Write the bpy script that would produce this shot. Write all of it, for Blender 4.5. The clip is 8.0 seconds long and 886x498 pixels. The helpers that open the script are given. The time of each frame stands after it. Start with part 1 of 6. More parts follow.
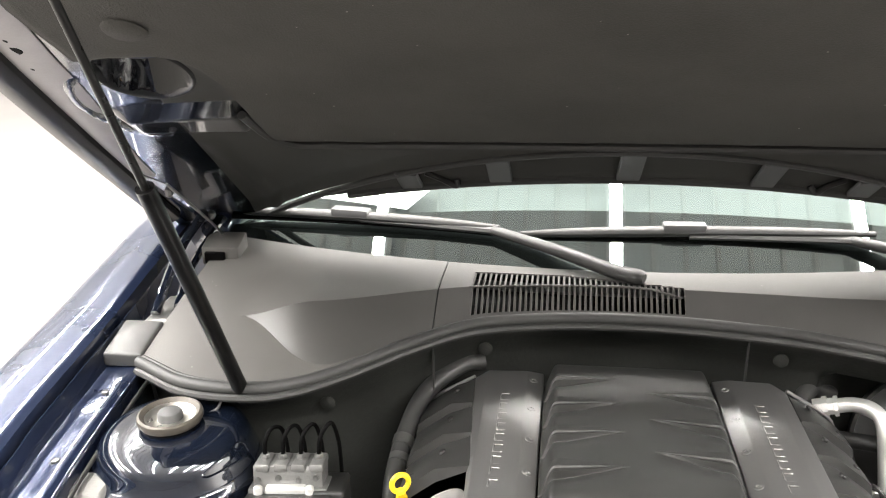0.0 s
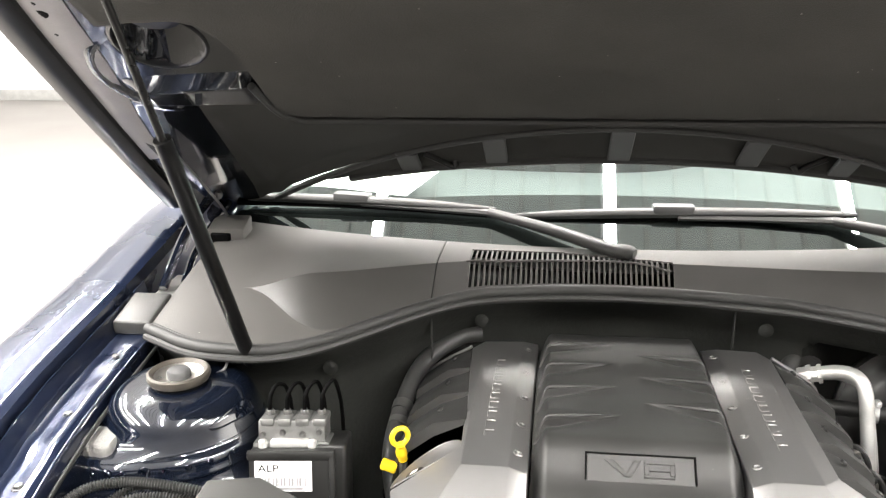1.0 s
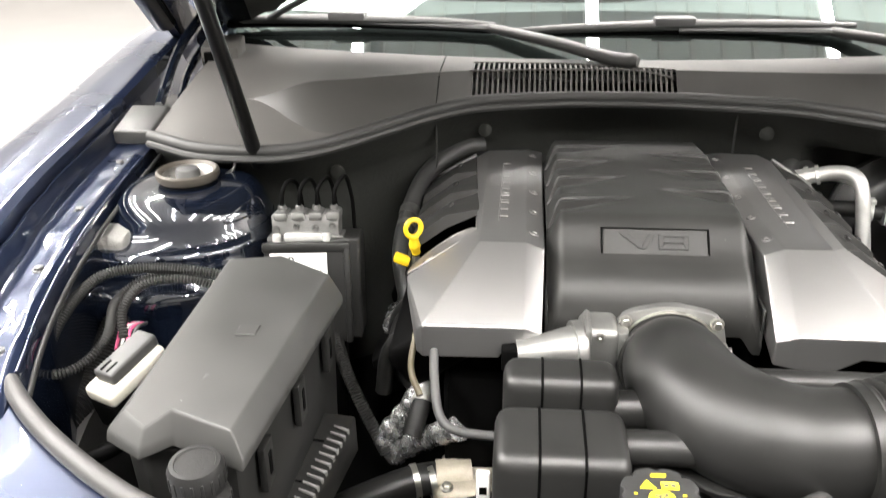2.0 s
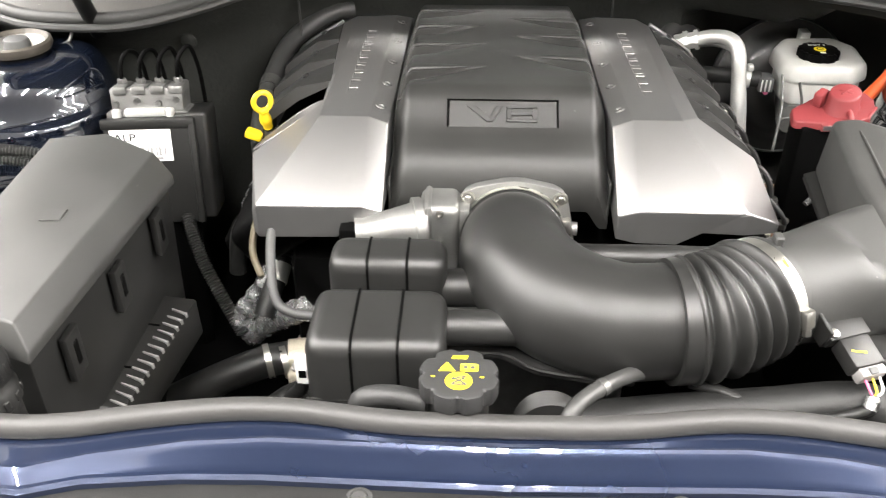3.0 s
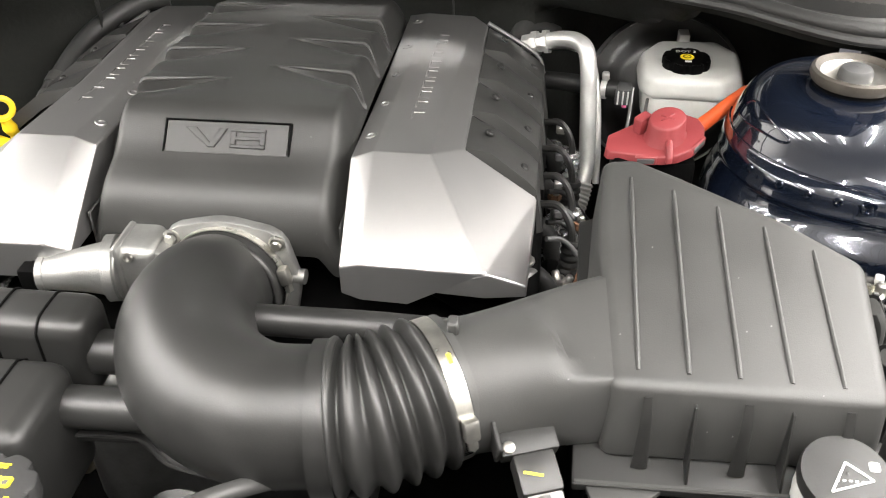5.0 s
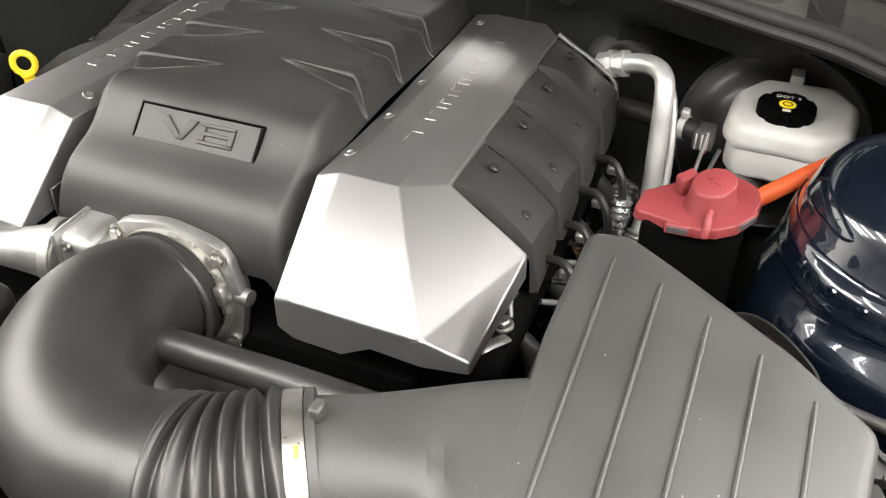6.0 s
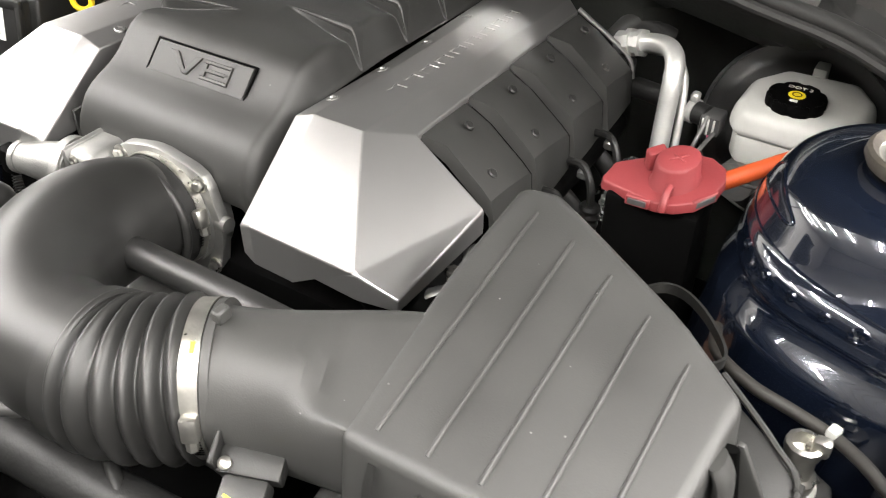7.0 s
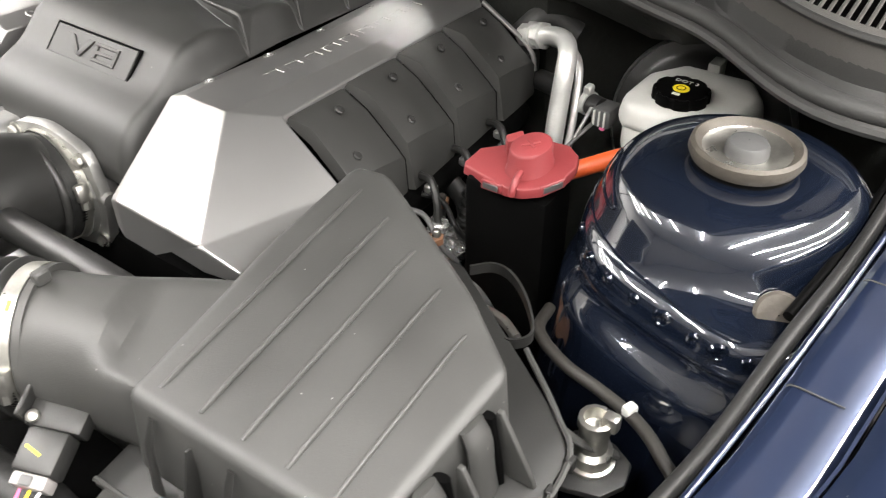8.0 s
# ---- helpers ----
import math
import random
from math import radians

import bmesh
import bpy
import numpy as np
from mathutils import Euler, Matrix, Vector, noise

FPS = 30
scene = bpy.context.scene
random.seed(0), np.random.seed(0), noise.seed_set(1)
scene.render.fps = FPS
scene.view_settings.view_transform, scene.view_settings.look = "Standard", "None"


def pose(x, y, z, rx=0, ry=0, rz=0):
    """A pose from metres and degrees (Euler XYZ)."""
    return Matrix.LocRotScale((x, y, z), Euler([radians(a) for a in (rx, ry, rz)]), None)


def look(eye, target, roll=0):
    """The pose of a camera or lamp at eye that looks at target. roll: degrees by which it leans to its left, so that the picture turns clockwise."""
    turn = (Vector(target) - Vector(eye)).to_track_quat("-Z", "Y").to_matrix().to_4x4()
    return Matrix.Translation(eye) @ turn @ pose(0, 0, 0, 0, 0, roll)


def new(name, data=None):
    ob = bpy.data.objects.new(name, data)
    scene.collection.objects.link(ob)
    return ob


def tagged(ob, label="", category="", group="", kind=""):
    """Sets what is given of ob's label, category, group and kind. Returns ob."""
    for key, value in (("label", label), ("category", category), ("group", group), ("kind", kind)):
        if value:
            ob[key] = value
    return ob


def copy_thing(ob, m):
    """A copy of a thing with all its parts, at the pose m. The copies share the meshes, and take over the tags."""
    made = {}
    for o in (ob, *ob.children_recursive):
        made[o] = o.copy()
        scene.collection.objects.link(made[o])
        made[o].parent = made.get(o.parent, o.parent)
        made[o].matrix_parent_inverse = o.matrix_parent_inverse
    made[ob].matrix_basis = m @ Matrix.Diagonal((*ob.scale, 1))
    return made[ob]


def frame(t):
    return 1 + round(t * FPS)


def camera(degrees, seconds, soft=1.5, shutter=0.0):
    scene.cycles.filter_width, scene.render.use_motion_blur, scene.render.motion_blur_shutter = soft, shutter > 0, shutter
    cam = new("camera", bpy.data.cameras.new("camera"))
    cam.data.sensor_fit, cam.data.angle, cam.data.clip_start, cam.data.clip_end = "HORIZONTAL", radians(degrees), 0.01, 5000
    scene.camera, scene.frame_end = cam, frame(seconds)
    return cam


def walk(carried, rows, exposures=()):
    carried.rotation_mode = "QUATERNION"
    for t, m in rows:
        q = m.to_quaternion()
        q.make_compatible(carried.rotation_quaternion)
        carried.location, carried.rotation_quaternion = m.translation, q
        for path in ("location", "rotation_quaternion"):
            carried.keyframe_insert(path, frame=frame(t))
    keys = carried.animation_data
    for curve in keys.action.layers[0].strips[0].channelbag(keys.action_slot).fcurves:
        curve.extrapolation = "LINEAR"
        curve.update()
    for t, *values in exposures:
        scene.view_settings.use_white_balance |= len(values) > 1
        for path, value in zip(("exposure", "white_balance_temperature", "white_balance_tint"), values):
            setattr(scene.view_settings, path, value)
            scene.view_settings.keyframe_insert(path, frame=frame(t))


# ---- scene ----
cam = camera(53.8, 8.0, soft=1.1, shutter=0.2)
PATH = [
    (0, (-0.103, 0.016, 1.482), (-0.369, 1.871, 0.786), -1.2),
    (0.5, (-0.075, -0.014, 1.466), (-0.349, 1.86, 0.822), -1.0),
    (1, (-0.097, -0.066, 1.411), (-0.356, 1.817, 0.792), -0.9),
    (1.5, (-0.149, -0.128, 1.319), (-0.385, 1.768, 0.727), -0.9),
    (2, (-0.153, -0.123, 1.288), (-0.328, 1.682, 0.444), -0.8),
    (2.2, (-0.141, -0.116, 1.28), (-0.292, 1.65, 0.353), -0.9),
    (3.3, (0.019, -0.073, 1.279), (-0.029, 1.576, 0.148), -0.1),
    (3.5, (0.049, -0.077, 1.281), (0.0, 1.569, 0.147), -0.4),
    (4, (0.115, -0.054, 1.286), (0.035, 1.587, 0.146), -1.0),
    (4.5, (0.209, 0.031, 1.277), (0.08, 1.667, 0.133), -1.5),
    (5, (0.298, 0.116, 1.265), (0.092, 1.719, 0.087), -0.8),
    (5.2, (0.325, 0.15, 1.26), (0.077, 1.737, 0.07), -0.6),
    (6.3, (0.483, 0.317, 1.236), (-0.226, 1.729, 0.01), -0.4),
    (6.5, (0.507, 0.323, 1.232), (-0.256, 1.705, 0.004), -1.0),
    (7, (0.585, 0.307, 1.236), (-0.242, 1.642, -0.003), 0.3),
    (7.5, (0.677, 0.305, 1.248), (-0.192, 1.608, 0.005), 0.3),
    (8, (0.732, 0.367, 1.236), (-0.169, 1.657, 0.001), -0.1),
]
walk(cam, [(t, look(eye, target, roll)) for t, eye, target, roll in PATH],
     [(0, 0.51), (1.0, 0.52), (1.5, 0.46), (2.2, 0.33), (3.5, 0.57), (4.5, 0.36), (5.2, 0.28), (6.5, 0.18), (8, 0.20)])

# ---- light ----
world = bpy.data.worlds.new("world")
scene.world = world
world.use_nodes = True
world.node_tree.nodes["Background"].inputs[0].default_value = (0.9, 0.95, 1.0, 1)
world.node_tree.nodes["Background"].inputs[1].default_value = 0.05
CEIL = 3.7
LAMP_X = [-7.35, -5.85, -4.35, -2.85, -1.35, 0.15, 1.65, 3.15, 4.65, 6.15, 7.65]
LAMP_WATTS = 382.0
LAMP_Y, LAMP_HALF = 1.37, 3.57


# ---- materials ----
def material(name, color, rough=0.5, metal=0.0, coat=0.0, var=0.15, scale=14.0, bump=0.08, bscale=320.0, rvar=0.1, spec=0.5, dust=0.0, aniso=None):
    """A surface with stains at a large scale, grain at a small one, and fine relief."""
    m = bpy.data.materials.new(name)
    m.use_nodes = True
    nt = m.node_tree
    b = nt.nodes["Principled BSDF"]
    b.inputs["Metallic"].default_value = metal
    b.inputs["Coat Weight"].default_value = coat
    b.inputs["Coat Roughness"].default_value = 0.04
    b.inputs["Specular IOR Level"].default_value = spec
    co = nt.nodes.new("ShaderNodeTexCoord")
    mp = nt.nodes.new("ShaderNodeMapping")
    nt.links.new(co.outputs["Object"], mp.inputs[0])
    if aniso:
        mp.inputs["Scale"].default_value = aniso
    big, fine = nt.nodes.new("ShaderNodeTexNoise"), nt.nodes.new("ShaderNodeTexNoise")
    big.inputs["Scale"].default_value, big.inputs["Detail"].default_value = scale, 5
    fine.inputs["Scale"].default_value, fine.inputs["Detail"].default_value = bscale, 3
    nt.links.new(co.outputs["Object"], big.inputs["Vector"])
    nt.links.new(mp.outputs[0], fine.inputs["Vector"])
    mix = nt.nodes.new("ShaderNodeMix")
    mix.data_type = "RGBA"
    lo = tuple(c * (1 - var) for c in color)
    hi = tuple(min(1, c * (1 + var) + dust) for c in color)
    mix.inputs[6].default_value, mix.inputs[7].default_value = (*lo, 1), (*hi, 1)
    add = nt.nodes.new("ShaderNodeMath")
    add.operation = "MULTIPLY_ADD"
    add.inputs[1].default_value = 0.35
    nt.links.new(fine.outputs[0], add.inputs[0])
    off = nt.nodes.new("ShaderNodeMapRange")
    off.inputs[1].default_value, off.inputs[2].default_value = 0.3, 0.7
    off.inputs[3].default_value, off.inputs[4].default_value = 0.0, 0.65
    nt.links.new(big.outputs[0], off.inputs[0])
    nt.links.new(off.outputs[0], add.inputs[2])
    nt.links.new(add.outputs[0], mix.inputs[0])
    nt.links.new(mix.outputs[2], b.inputs["Base Color"])
    rr = nt.nodes.new("ShaderNodeMapRange")
    rr.inputs[3].default_value, rr.inputs[4].default_value = max(0.02, rough - rvar), min(1, rough + rvar)
    nt.links.new(big.outputs[0], rr.inputs[0])
    nt.links.new(rr.outputs[0], b.inputs["Roughness"])
    if bump:
        bp = nt.nodes.new("ShaderNodeBump")
        bp.inputs["Strength"].default_value, bp.inputs["Distance"].default_value = bump, 0.002
        nt.links.new(fine.outputs[0], bp.inputs["Height"])
        nt.links.new(bp.outputs[0], b.inputs["Normal"])
    return m


def specks(m, scale, share, size, color):
    """Scattered lint and dust motes over a material."""
    nt = m.node_tree
    b = nt.nodes["Principled BSDF"]
    old = b.inputs["Base Color"].links[0].from_socket
    co, vo, sep = nt.nodes.new("ShaderNodeTexCoord"), nt.nodes.new("ShaderNodeTexVoronoi"), nt.nodes.new("ShaderNodeSeparateColor")
    vo.inputs["Scale"].default_value = scale
    nt.links.new(co.outputs["Object"], vo.inputs["Vector"])
    nt.links.new(vo.outputs["Color"], sep.inputs[0])
    some, dot, both = (nt.nodes.new("ShaderNodeMath") for _ in range(3))
    some.operation, some.inputs[1].default_value = "LESS_THAN", share
    nt.links.new(sep.outputs[0], some.inputs[0])
    dot.operation, dot.inputs[1].default_value = "LESS_THAN", size
    nt.links.new(vo.outputs["Distance"], dot.inputs[0])
    both.operation = "MULTIPLY"
    nt.links.new(some.outputs[0], both.inputs[0])
    nt.links.new(dot.outputs[0], both.inputs[1])
    mix = nt.nodes.new("ShaderNodeMix")
    mix.data_type = "RGBA"
    mix.inputs[7].default_value = (*color, 1)
    nt.links.new(both.outputs[0], mix.inputs[0])
    nt.links.new(old, mix.inputs[6])
    nt.links.new(mix.outputs[2], b.inputs["Base Color"])


def glow(name, color, strength):
    m = bpy.data.materials.new(name)
    m.use_nodes = True
    b = m.node_tree.nodes["Principled BSDF"]
    b.inputs["Base Color"].default_value = (0.8, 0.8, 0.8, 1)
    b.inputs["Emission Color"].default_value, b.inputs["Emission Strength"].default_value = (*color, 1), strength
    return m


PAINT = material("navy_paint", (0.0150, 0.0235, 0.0540), 0.28, 0.6, 1.0, 0.10, 6, 0.010, 900, 0.03)
# Same navy, darkened: the shade inside the bay is put into its colour.
PAINT_SHADED = material("navy_paint_bay_shaded", (0.0045, 0.0072, 0.0150), 0.16, 0.3, 1.0, 0.3, 9, 0.0, 700, 0.05, dust=0.001, spec=0.4)
LIDM = material("grey_black_lid", (0.033, 0.033, 0.0315), 0.48, bump=0.08, bscale=900, dust=0.006)
BLACK = material("black_plastic", (0.0115, 0.0115, 0.011), 0.42, bump=0.08, bscale=900, dust=0.005, spec=0.38)
GLOSS_BLACK = material("black_enamel", (0.0045, 0.0045, 0.0045), 0.32, bump=0.02, spec=0.3)
DUCT = material("moulded_black_duct", (0.0138, 0.0138, 0.0132), 0.38, bump=0.035, bscale=700, dust=0.005)
MANI = material("dark_grey_cover", (0.0215, 0.0215, 0.0203), 0.47, bump=0.10, bscale=1100, dust=0.006)
# Near-black plastic; in gaps, slots and recesses the colour also holds their shade.
DARK = material("near_black_plastic_and_shade", (0.0013, 0.0013, 0.0013), 0.6, bump=0.1, dust=0.0008, spec=0.045)
COWL = material("cowl_plastic", (0.071, 0.0678, 0.0634), 0.55, spec=0.35, bump=0.2, bscale=900, scale=5, var=0.25, dust=0.02)
COWL_FACET = material("darker_cowl_plastic", (0.050, 0.0485, 0.046), 0.42, bump=0.15, bscale=900, scale=6, var=0.2, dust=0.01)
# Bonnet navy taken down to near-black for the shade on its underside.
INNER = material("navy_inner_paint_shaded", (0.0050, 0.0062, 0.0095), 0.22, 0.2, 1.0, 0.3, 9, 0.0, 700, 0.05, dust=0.002, spec=0.3)
# Blacker still: the shade inside the pressed pockets is in this colour.
POCKET = material("pocket_shade_black", (0.0035, 0.0040, 0.0055), 0.35, coat=0.25, var=0.3, bump=0.0, dust=0.002, spec=0.3)
UNDERCOAT = material("dull_undercoat", (0.036, 0.036, 0.0325), 0.62, bump=0.2, bscale=500, scale=8, var=0.25, dust=0.004, spec=0.3)
SHIELD = material("matt_black_panel", (0.012, 0.012, 0.0118), 0.6, bump=0.15, bscale=700, dust=0.004, spec=0.2)
CONDUIT = material("grey_black_conduit", (0.034, 0.034, 0.033), 0.42, bump=0.1, dust=0.008)
RUBBER = material("rubber_seal", (0.026, 0.026, 0.025), 0.55, bump=0.15, bscale=500, dust=0.01)
LINER = material("hood_liner", (0.057, 0.0558, 0.0497), 0.85, bump=0.5, bscale=420, scale=7, var=0.2, dust=0.006, spec=0.3)
SILVER = material("brushed_silver", (0.375, 0.372, 0.367), 0.41, 0.92, bump=0.035, bscale=260, var=0.04, aniso=(0.06, 6, 6), rvar=0.015)
CAST = material("cast_aluminium", (0.33, 0.33, 0.318), 0.46, 0.85, bump=0.22, bscale=700, var=0.2, scale=40)
ALU = material("aluminium_pipe", (0.66, 0.66, 0.64), 0.42, 0.65, bump=0.08, bscale=300, var=0.15, scale=30)
ZINC = material("zinc_steel", (0.55, 0.54, 0.50), 0.3, 0.95, bump=0.1, var=0.25, scale=60)
STEEL = material("dark_steel", (0.16, 0.16, 0.155), 0.4, 0.8, bump=0.1, var=0.25, scale=60)
GUNMETAL = material("dark_rod_steel", (0.022, 0.022, 0.021), 0.30, 0.6, bump=0.05, var=0.15, scale=40)
FOIL = material("dull_foil", (0.80, 0.80, 0.78), 0.26, 0.8, bump=1.0, bscale=260, var=0.75, scale=120)
TANCAST = material("tan_stained_casting", (0.45, 0.41, 0.33), 0.55, 0.3, bump=0.3, bscale=400, var=0.3, scale=35)
DULLCAST = material("dull_cast_metal", (0.20, 0.20, 0.195), 0.45, 0.7, bump=0.35, bscale=500, var=0.25, scale=40)
BRONZE = material("tan_strut_cup", (0.066, 0.058, 0.048), 0.5, 0.3, bump=0.2, var=0.25, scale=50)
RED = material("red_plastic", (0.205, 0.030, 0.033), 0.55, bump=0.1, var=0.12)
ORANGE = material("orange_sleeve", (0.50, 0.078, 0.018), 0.45, bump=0.1, var=0.12)
YELLOW = material("yellow_plastic", (0.85, 0.58, 0.02), 0.4, bump=0.05, var=0.08)
INK = material("yellow_print", (0.85, 0.68, 0.02), 0.5, bump=0.0, var=0.05)
WHITE_INK = material("white_print", (0.72, 0.72, 0.70), 0.5, bump=0.0, var=0.05)
GREY_INK = material("grey_print", (0.25, 0.25, 0.25), 0.6, bump=0.0, var=0.1)
LABEL = material("paper_label", (0.75, 0.75, 0.73), 0.6, bump=0.03, var=0.05)
TANK = material("milky_plastic", (0.51, 0.51, 0.485), 0.4, bump=0.05, var=0.1, scale=25)
CREAM = material("cream_connector", (0.62, 0.60, 0.52), 0.45, bump=0.05, var=0.12)
HOSE = material("black_hose", (0.008, 0.008, 0.0078), 0.5, bump=0.15, bscale=300, dust=0.006, spec=0.35)
WIPER = material("satin_black_wiper", (0.026, 0.026, 0.025), 0.46, bump=0.1, dust=0.008)
GREY = material("grey_plastic", (0.06, 0.06, 0.06), 0.5, bump=0.1, var=0.2)
FIREWALL = material("firewall_felt", (0.017, 0.018, 0.016), 0.62, bump=0.4, bscale=160, scale=9, var=0.4, dust=0.004, spec=0.3)
FOAM = material("grey_foam", (0.15, 0.147, 0.138), 0.8, bump=0.5, bscale=250, var=0.25)
PINK = material("pink_wire", (0.6, 0.1, 0.22), 0.5, bump=0.0)
RUST = material("rusty_metal", (0.20, 0.10, 0.055), 0.7, 0.3, bump=0.5, var=0.4, scale=60)
FLOOR = material("coated_concrete", (0.205, 0.193, 0.183), 0.4, bump=0.05, bscale=60, var=0.06, scale=1.3)
WALL = material("white_wall", (0.70, 0.695, 0.685), 0.7, bump=0.05, bscale=80, var=0.03, scale=2)
# For the wall out of view; grey chosen to tune light on front-facing parts.
SHOP = material("grey_unseen_wall", (0.46, 0.46, 0.455), 0.7, bump=0.05, bscale=80, var=0.08, scale=2)
DECK = material("white_metal_deck", (0.77, 0.80, 0.80), 0.5, bump=0.03, bscale=60, var=0.06, scale=2)
# Pale grey: a clip's own colour, and painted reflection on the bonnet flange.
FLANGE = material("pale_grey_clip_and_sheen", (0.26, 0.245, 0.24), 0.4, bump=0.08, var=0.15, scale=20)
DASH = material("dashboard_vinyl", (0.05, 0.053, 0.052), 0.6, bump=0.3, bscale=600)
for clear in (PAINT, PAINT_SHADED):
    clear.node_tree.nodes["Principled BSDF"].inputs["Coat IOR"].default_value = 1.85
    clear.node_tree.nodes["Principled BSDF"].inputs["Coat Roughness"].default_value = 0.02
specks(LINER, 70, 0.10, 0.085, (0.22, 0.21, 0.19))
specks(LIDM, 110, 0.07, 0.07, (0.20, 0.20, 0.19))
specks(MANI, 120, 0.06, 0.07, (0.12, 0.12, 0.115))
specks(COWL, 90, 0.10, 0.08, (0.30, 0.29, 0.27))
specks(PAINT, 160, 0.025, 0.09, (0.12, 0.12, 0.13))
TUBE = glow("lamp_diffuser", (1.0, 0.98, 0.94), 6.0)


def pane(name, tint, gloss):
    m = bpy.data.materials.new(name)
    m.use_nodes = True
    nt = m.node_tree
    nt.nodes.remove(nt.nodes["Principled BSDF"])
    out = nt.nodes["Material Output"]
    tr, gl, fr, mx, ml = (nt.nodes.new("ShaderNode" + k) for k in ("BsdfTransparent", "BsdfGlossy", "Fresnel", "MixShader", "Math"))
    tr.inputs[0].default_value, gl.inputs["Roughness"].default_value, fr.inputs[0].default_value = (*tint, 1), 0.005, 1.5
    gl.inputs[0].default_value = (0.90, 1.0, 0.975, 1)
    ml.operation, ml.inputs[1].default_value, ml.use_clamp = "MULTIPLY", gloss, True
    nt.links.new(fr.outputs[0], ml.inputs[0])
    nt.links.new(ml.outputs[0], mx.inputs[0])
    nt.links.new(tr.outputs[0], mx.inputs[1])
    nt.links.new(gl.outputs[0], mx.inputs[2])
    nt.links.new(mx.outputs[0], out.inputs[0])
    return m


GLASS = pane("green_windshield", (0.55, 0.67, 0.64), 2.5)


# ---- shape helpers ----
def sharpen(bm, angle):
    bm.normal_update()
    for f in bm.faces:
        f.smooth = True
    for e in bm.edges:
        e.smooth = len(e.link_faces) == 2 and e.calc_face_angle(0) < radians(angle)


def part(name, bm, mat, parent=None, label="", angle=38, fix=True):
    """Links a bmesh (or mesh) as one mesh object, under its thing or part."""
    if isinstance(bm, bmesh.types.BMesh):
        if fix:
            bmesh.ops.recalc_face_normals(bm, faces=bm.faces)
        sharpen(bm, angle)
        me = bpy.data.meshes.new(name)
        bm.to_mesh(me)
        bm.free()
    else:
        me = bm
    if not me.materials:
        me.materials.append(mat)
    ob = new(name, me)
    if parent:
        ob.parent = parent
    if label:
        ob["label"] = label
    return ob


def thing(name, label, category, group="", kind=""):
    return tagged(new(name), label, category, group, kind)


def rbox(x0, x1, y0, y1, z0, z1, bev=0.004, seg=2, m=None):
    bm = bmesh.new()
    bmesh.ops.create_cube(bm, size=1)
    for v in bm.verts:
        v.co = Vector(((x0 + x1) / 2 + v.co.x * (x1 - x0), (y0 + y1) / 2 + v.co.y * (y1 - y0), (z0 + z1) / 2 + v.co.z * (z1 - z0)))
    if bev:
        bmesh.ops.bevel(bm, geom=bm.edges[:], offset=bev, segments=seg, affect="EDGES", profile=0.5)
    if m:
        bm.transform(m)
    return bm


def loft(rings, cap=True, closed=True):
    bm = bmesh.new()
    vs = [[bm.verts.new(p) for p in ring] for ring in rings]
    n = len(rings[0])
    for a, b in zip(vs, vs[1:]):
        for k in range(n if closed else n - 1):
            bm.faces.new((a[k], a[(k + 1) % n], b[(k + 1) % n], b[k]))
    if cap and closed:
        bm.faces.new(vs[0][::-1])
        bm.faces.new(vs[-1])
    return bm


def prism(poly, z0, z1, bev=0.003, grow=0.0, seg=2, m=None):
    """A polygon drawn up from z0 to z1; its foot is larger by grow."""
    cx, cy = sum(p[0] for p in poly) / len(poly), sum(p[1] for p in poly) / len(poly)
    low = []
    for x, y in poly:
        d = math.hypot(x - cx, y - cy)
        low.append((x + (x - cx) / d * grow, y + (y - cy) / d * grow, z0))
    bm = loft([low, [(x, y, z1) for x, y in poly]])
    bmesh.ops.recalc_face_normals(bm, faces=bm.faces)
    if bev:
        bmesh.ops.bevel(bm, geom=bm.edges[:], offset=bev, segments=seg, affect="EDGES", profile=0.5)
    if m:
        bm.transform(m)
    return bm


def glide(pts, n=8):
    """A smooth line through points."""
    p = [Vector(q) for q in pts]
    p = [2 * p[0] - p[1], *p, 2 * p[-1] - p[-2]]
    out = []
    for a, b, c, d in zip(p, p[1:], p[2:], p[3:]):
        for k in range(n):
            t = k / n
            out.append(0.5 * (2 * b + (c - a) * t + (2 * a - 5 * b + 4 * c - d) * t * t + (3 * b - a - 3 * c + d) * t ** 3))
    return out + [p[-2]]


def sweep(pts, radius, n=8, seg=14, cap=True, flat=1.0):
    """A round bar along a smooth line; radius is a number or a function of 0..1. flat squeezes it upright."""
    line = glide(pts, n) if n > 1 else [Vector(q) for q in pts]
    rings, side = [], None
    for k, c in enumerate(line):
        ahead = (line[min(k + 1, len(line) - 1)] - line[max(k - 1, 0)]).normalized()
        if side is None:
            side = ahead.cross(Vector((0, 0, 1)) if abs(ahead.z) < 0.95 else Vector((0, 1, 0))).normalized()
        else:
            side = (side - ahead * side.dot(ahead)).normalized()
        up = side.cross(ahead)
        r = radius(k / (len(line) - 1)) if callable(radius) else radius
        rings.append([c + r * (math.cos(a) * side + flat * math.sin(a) * up) for a in (2 * math.pi * j / seg for j in range(seg))])
    return loft(rings, cap)


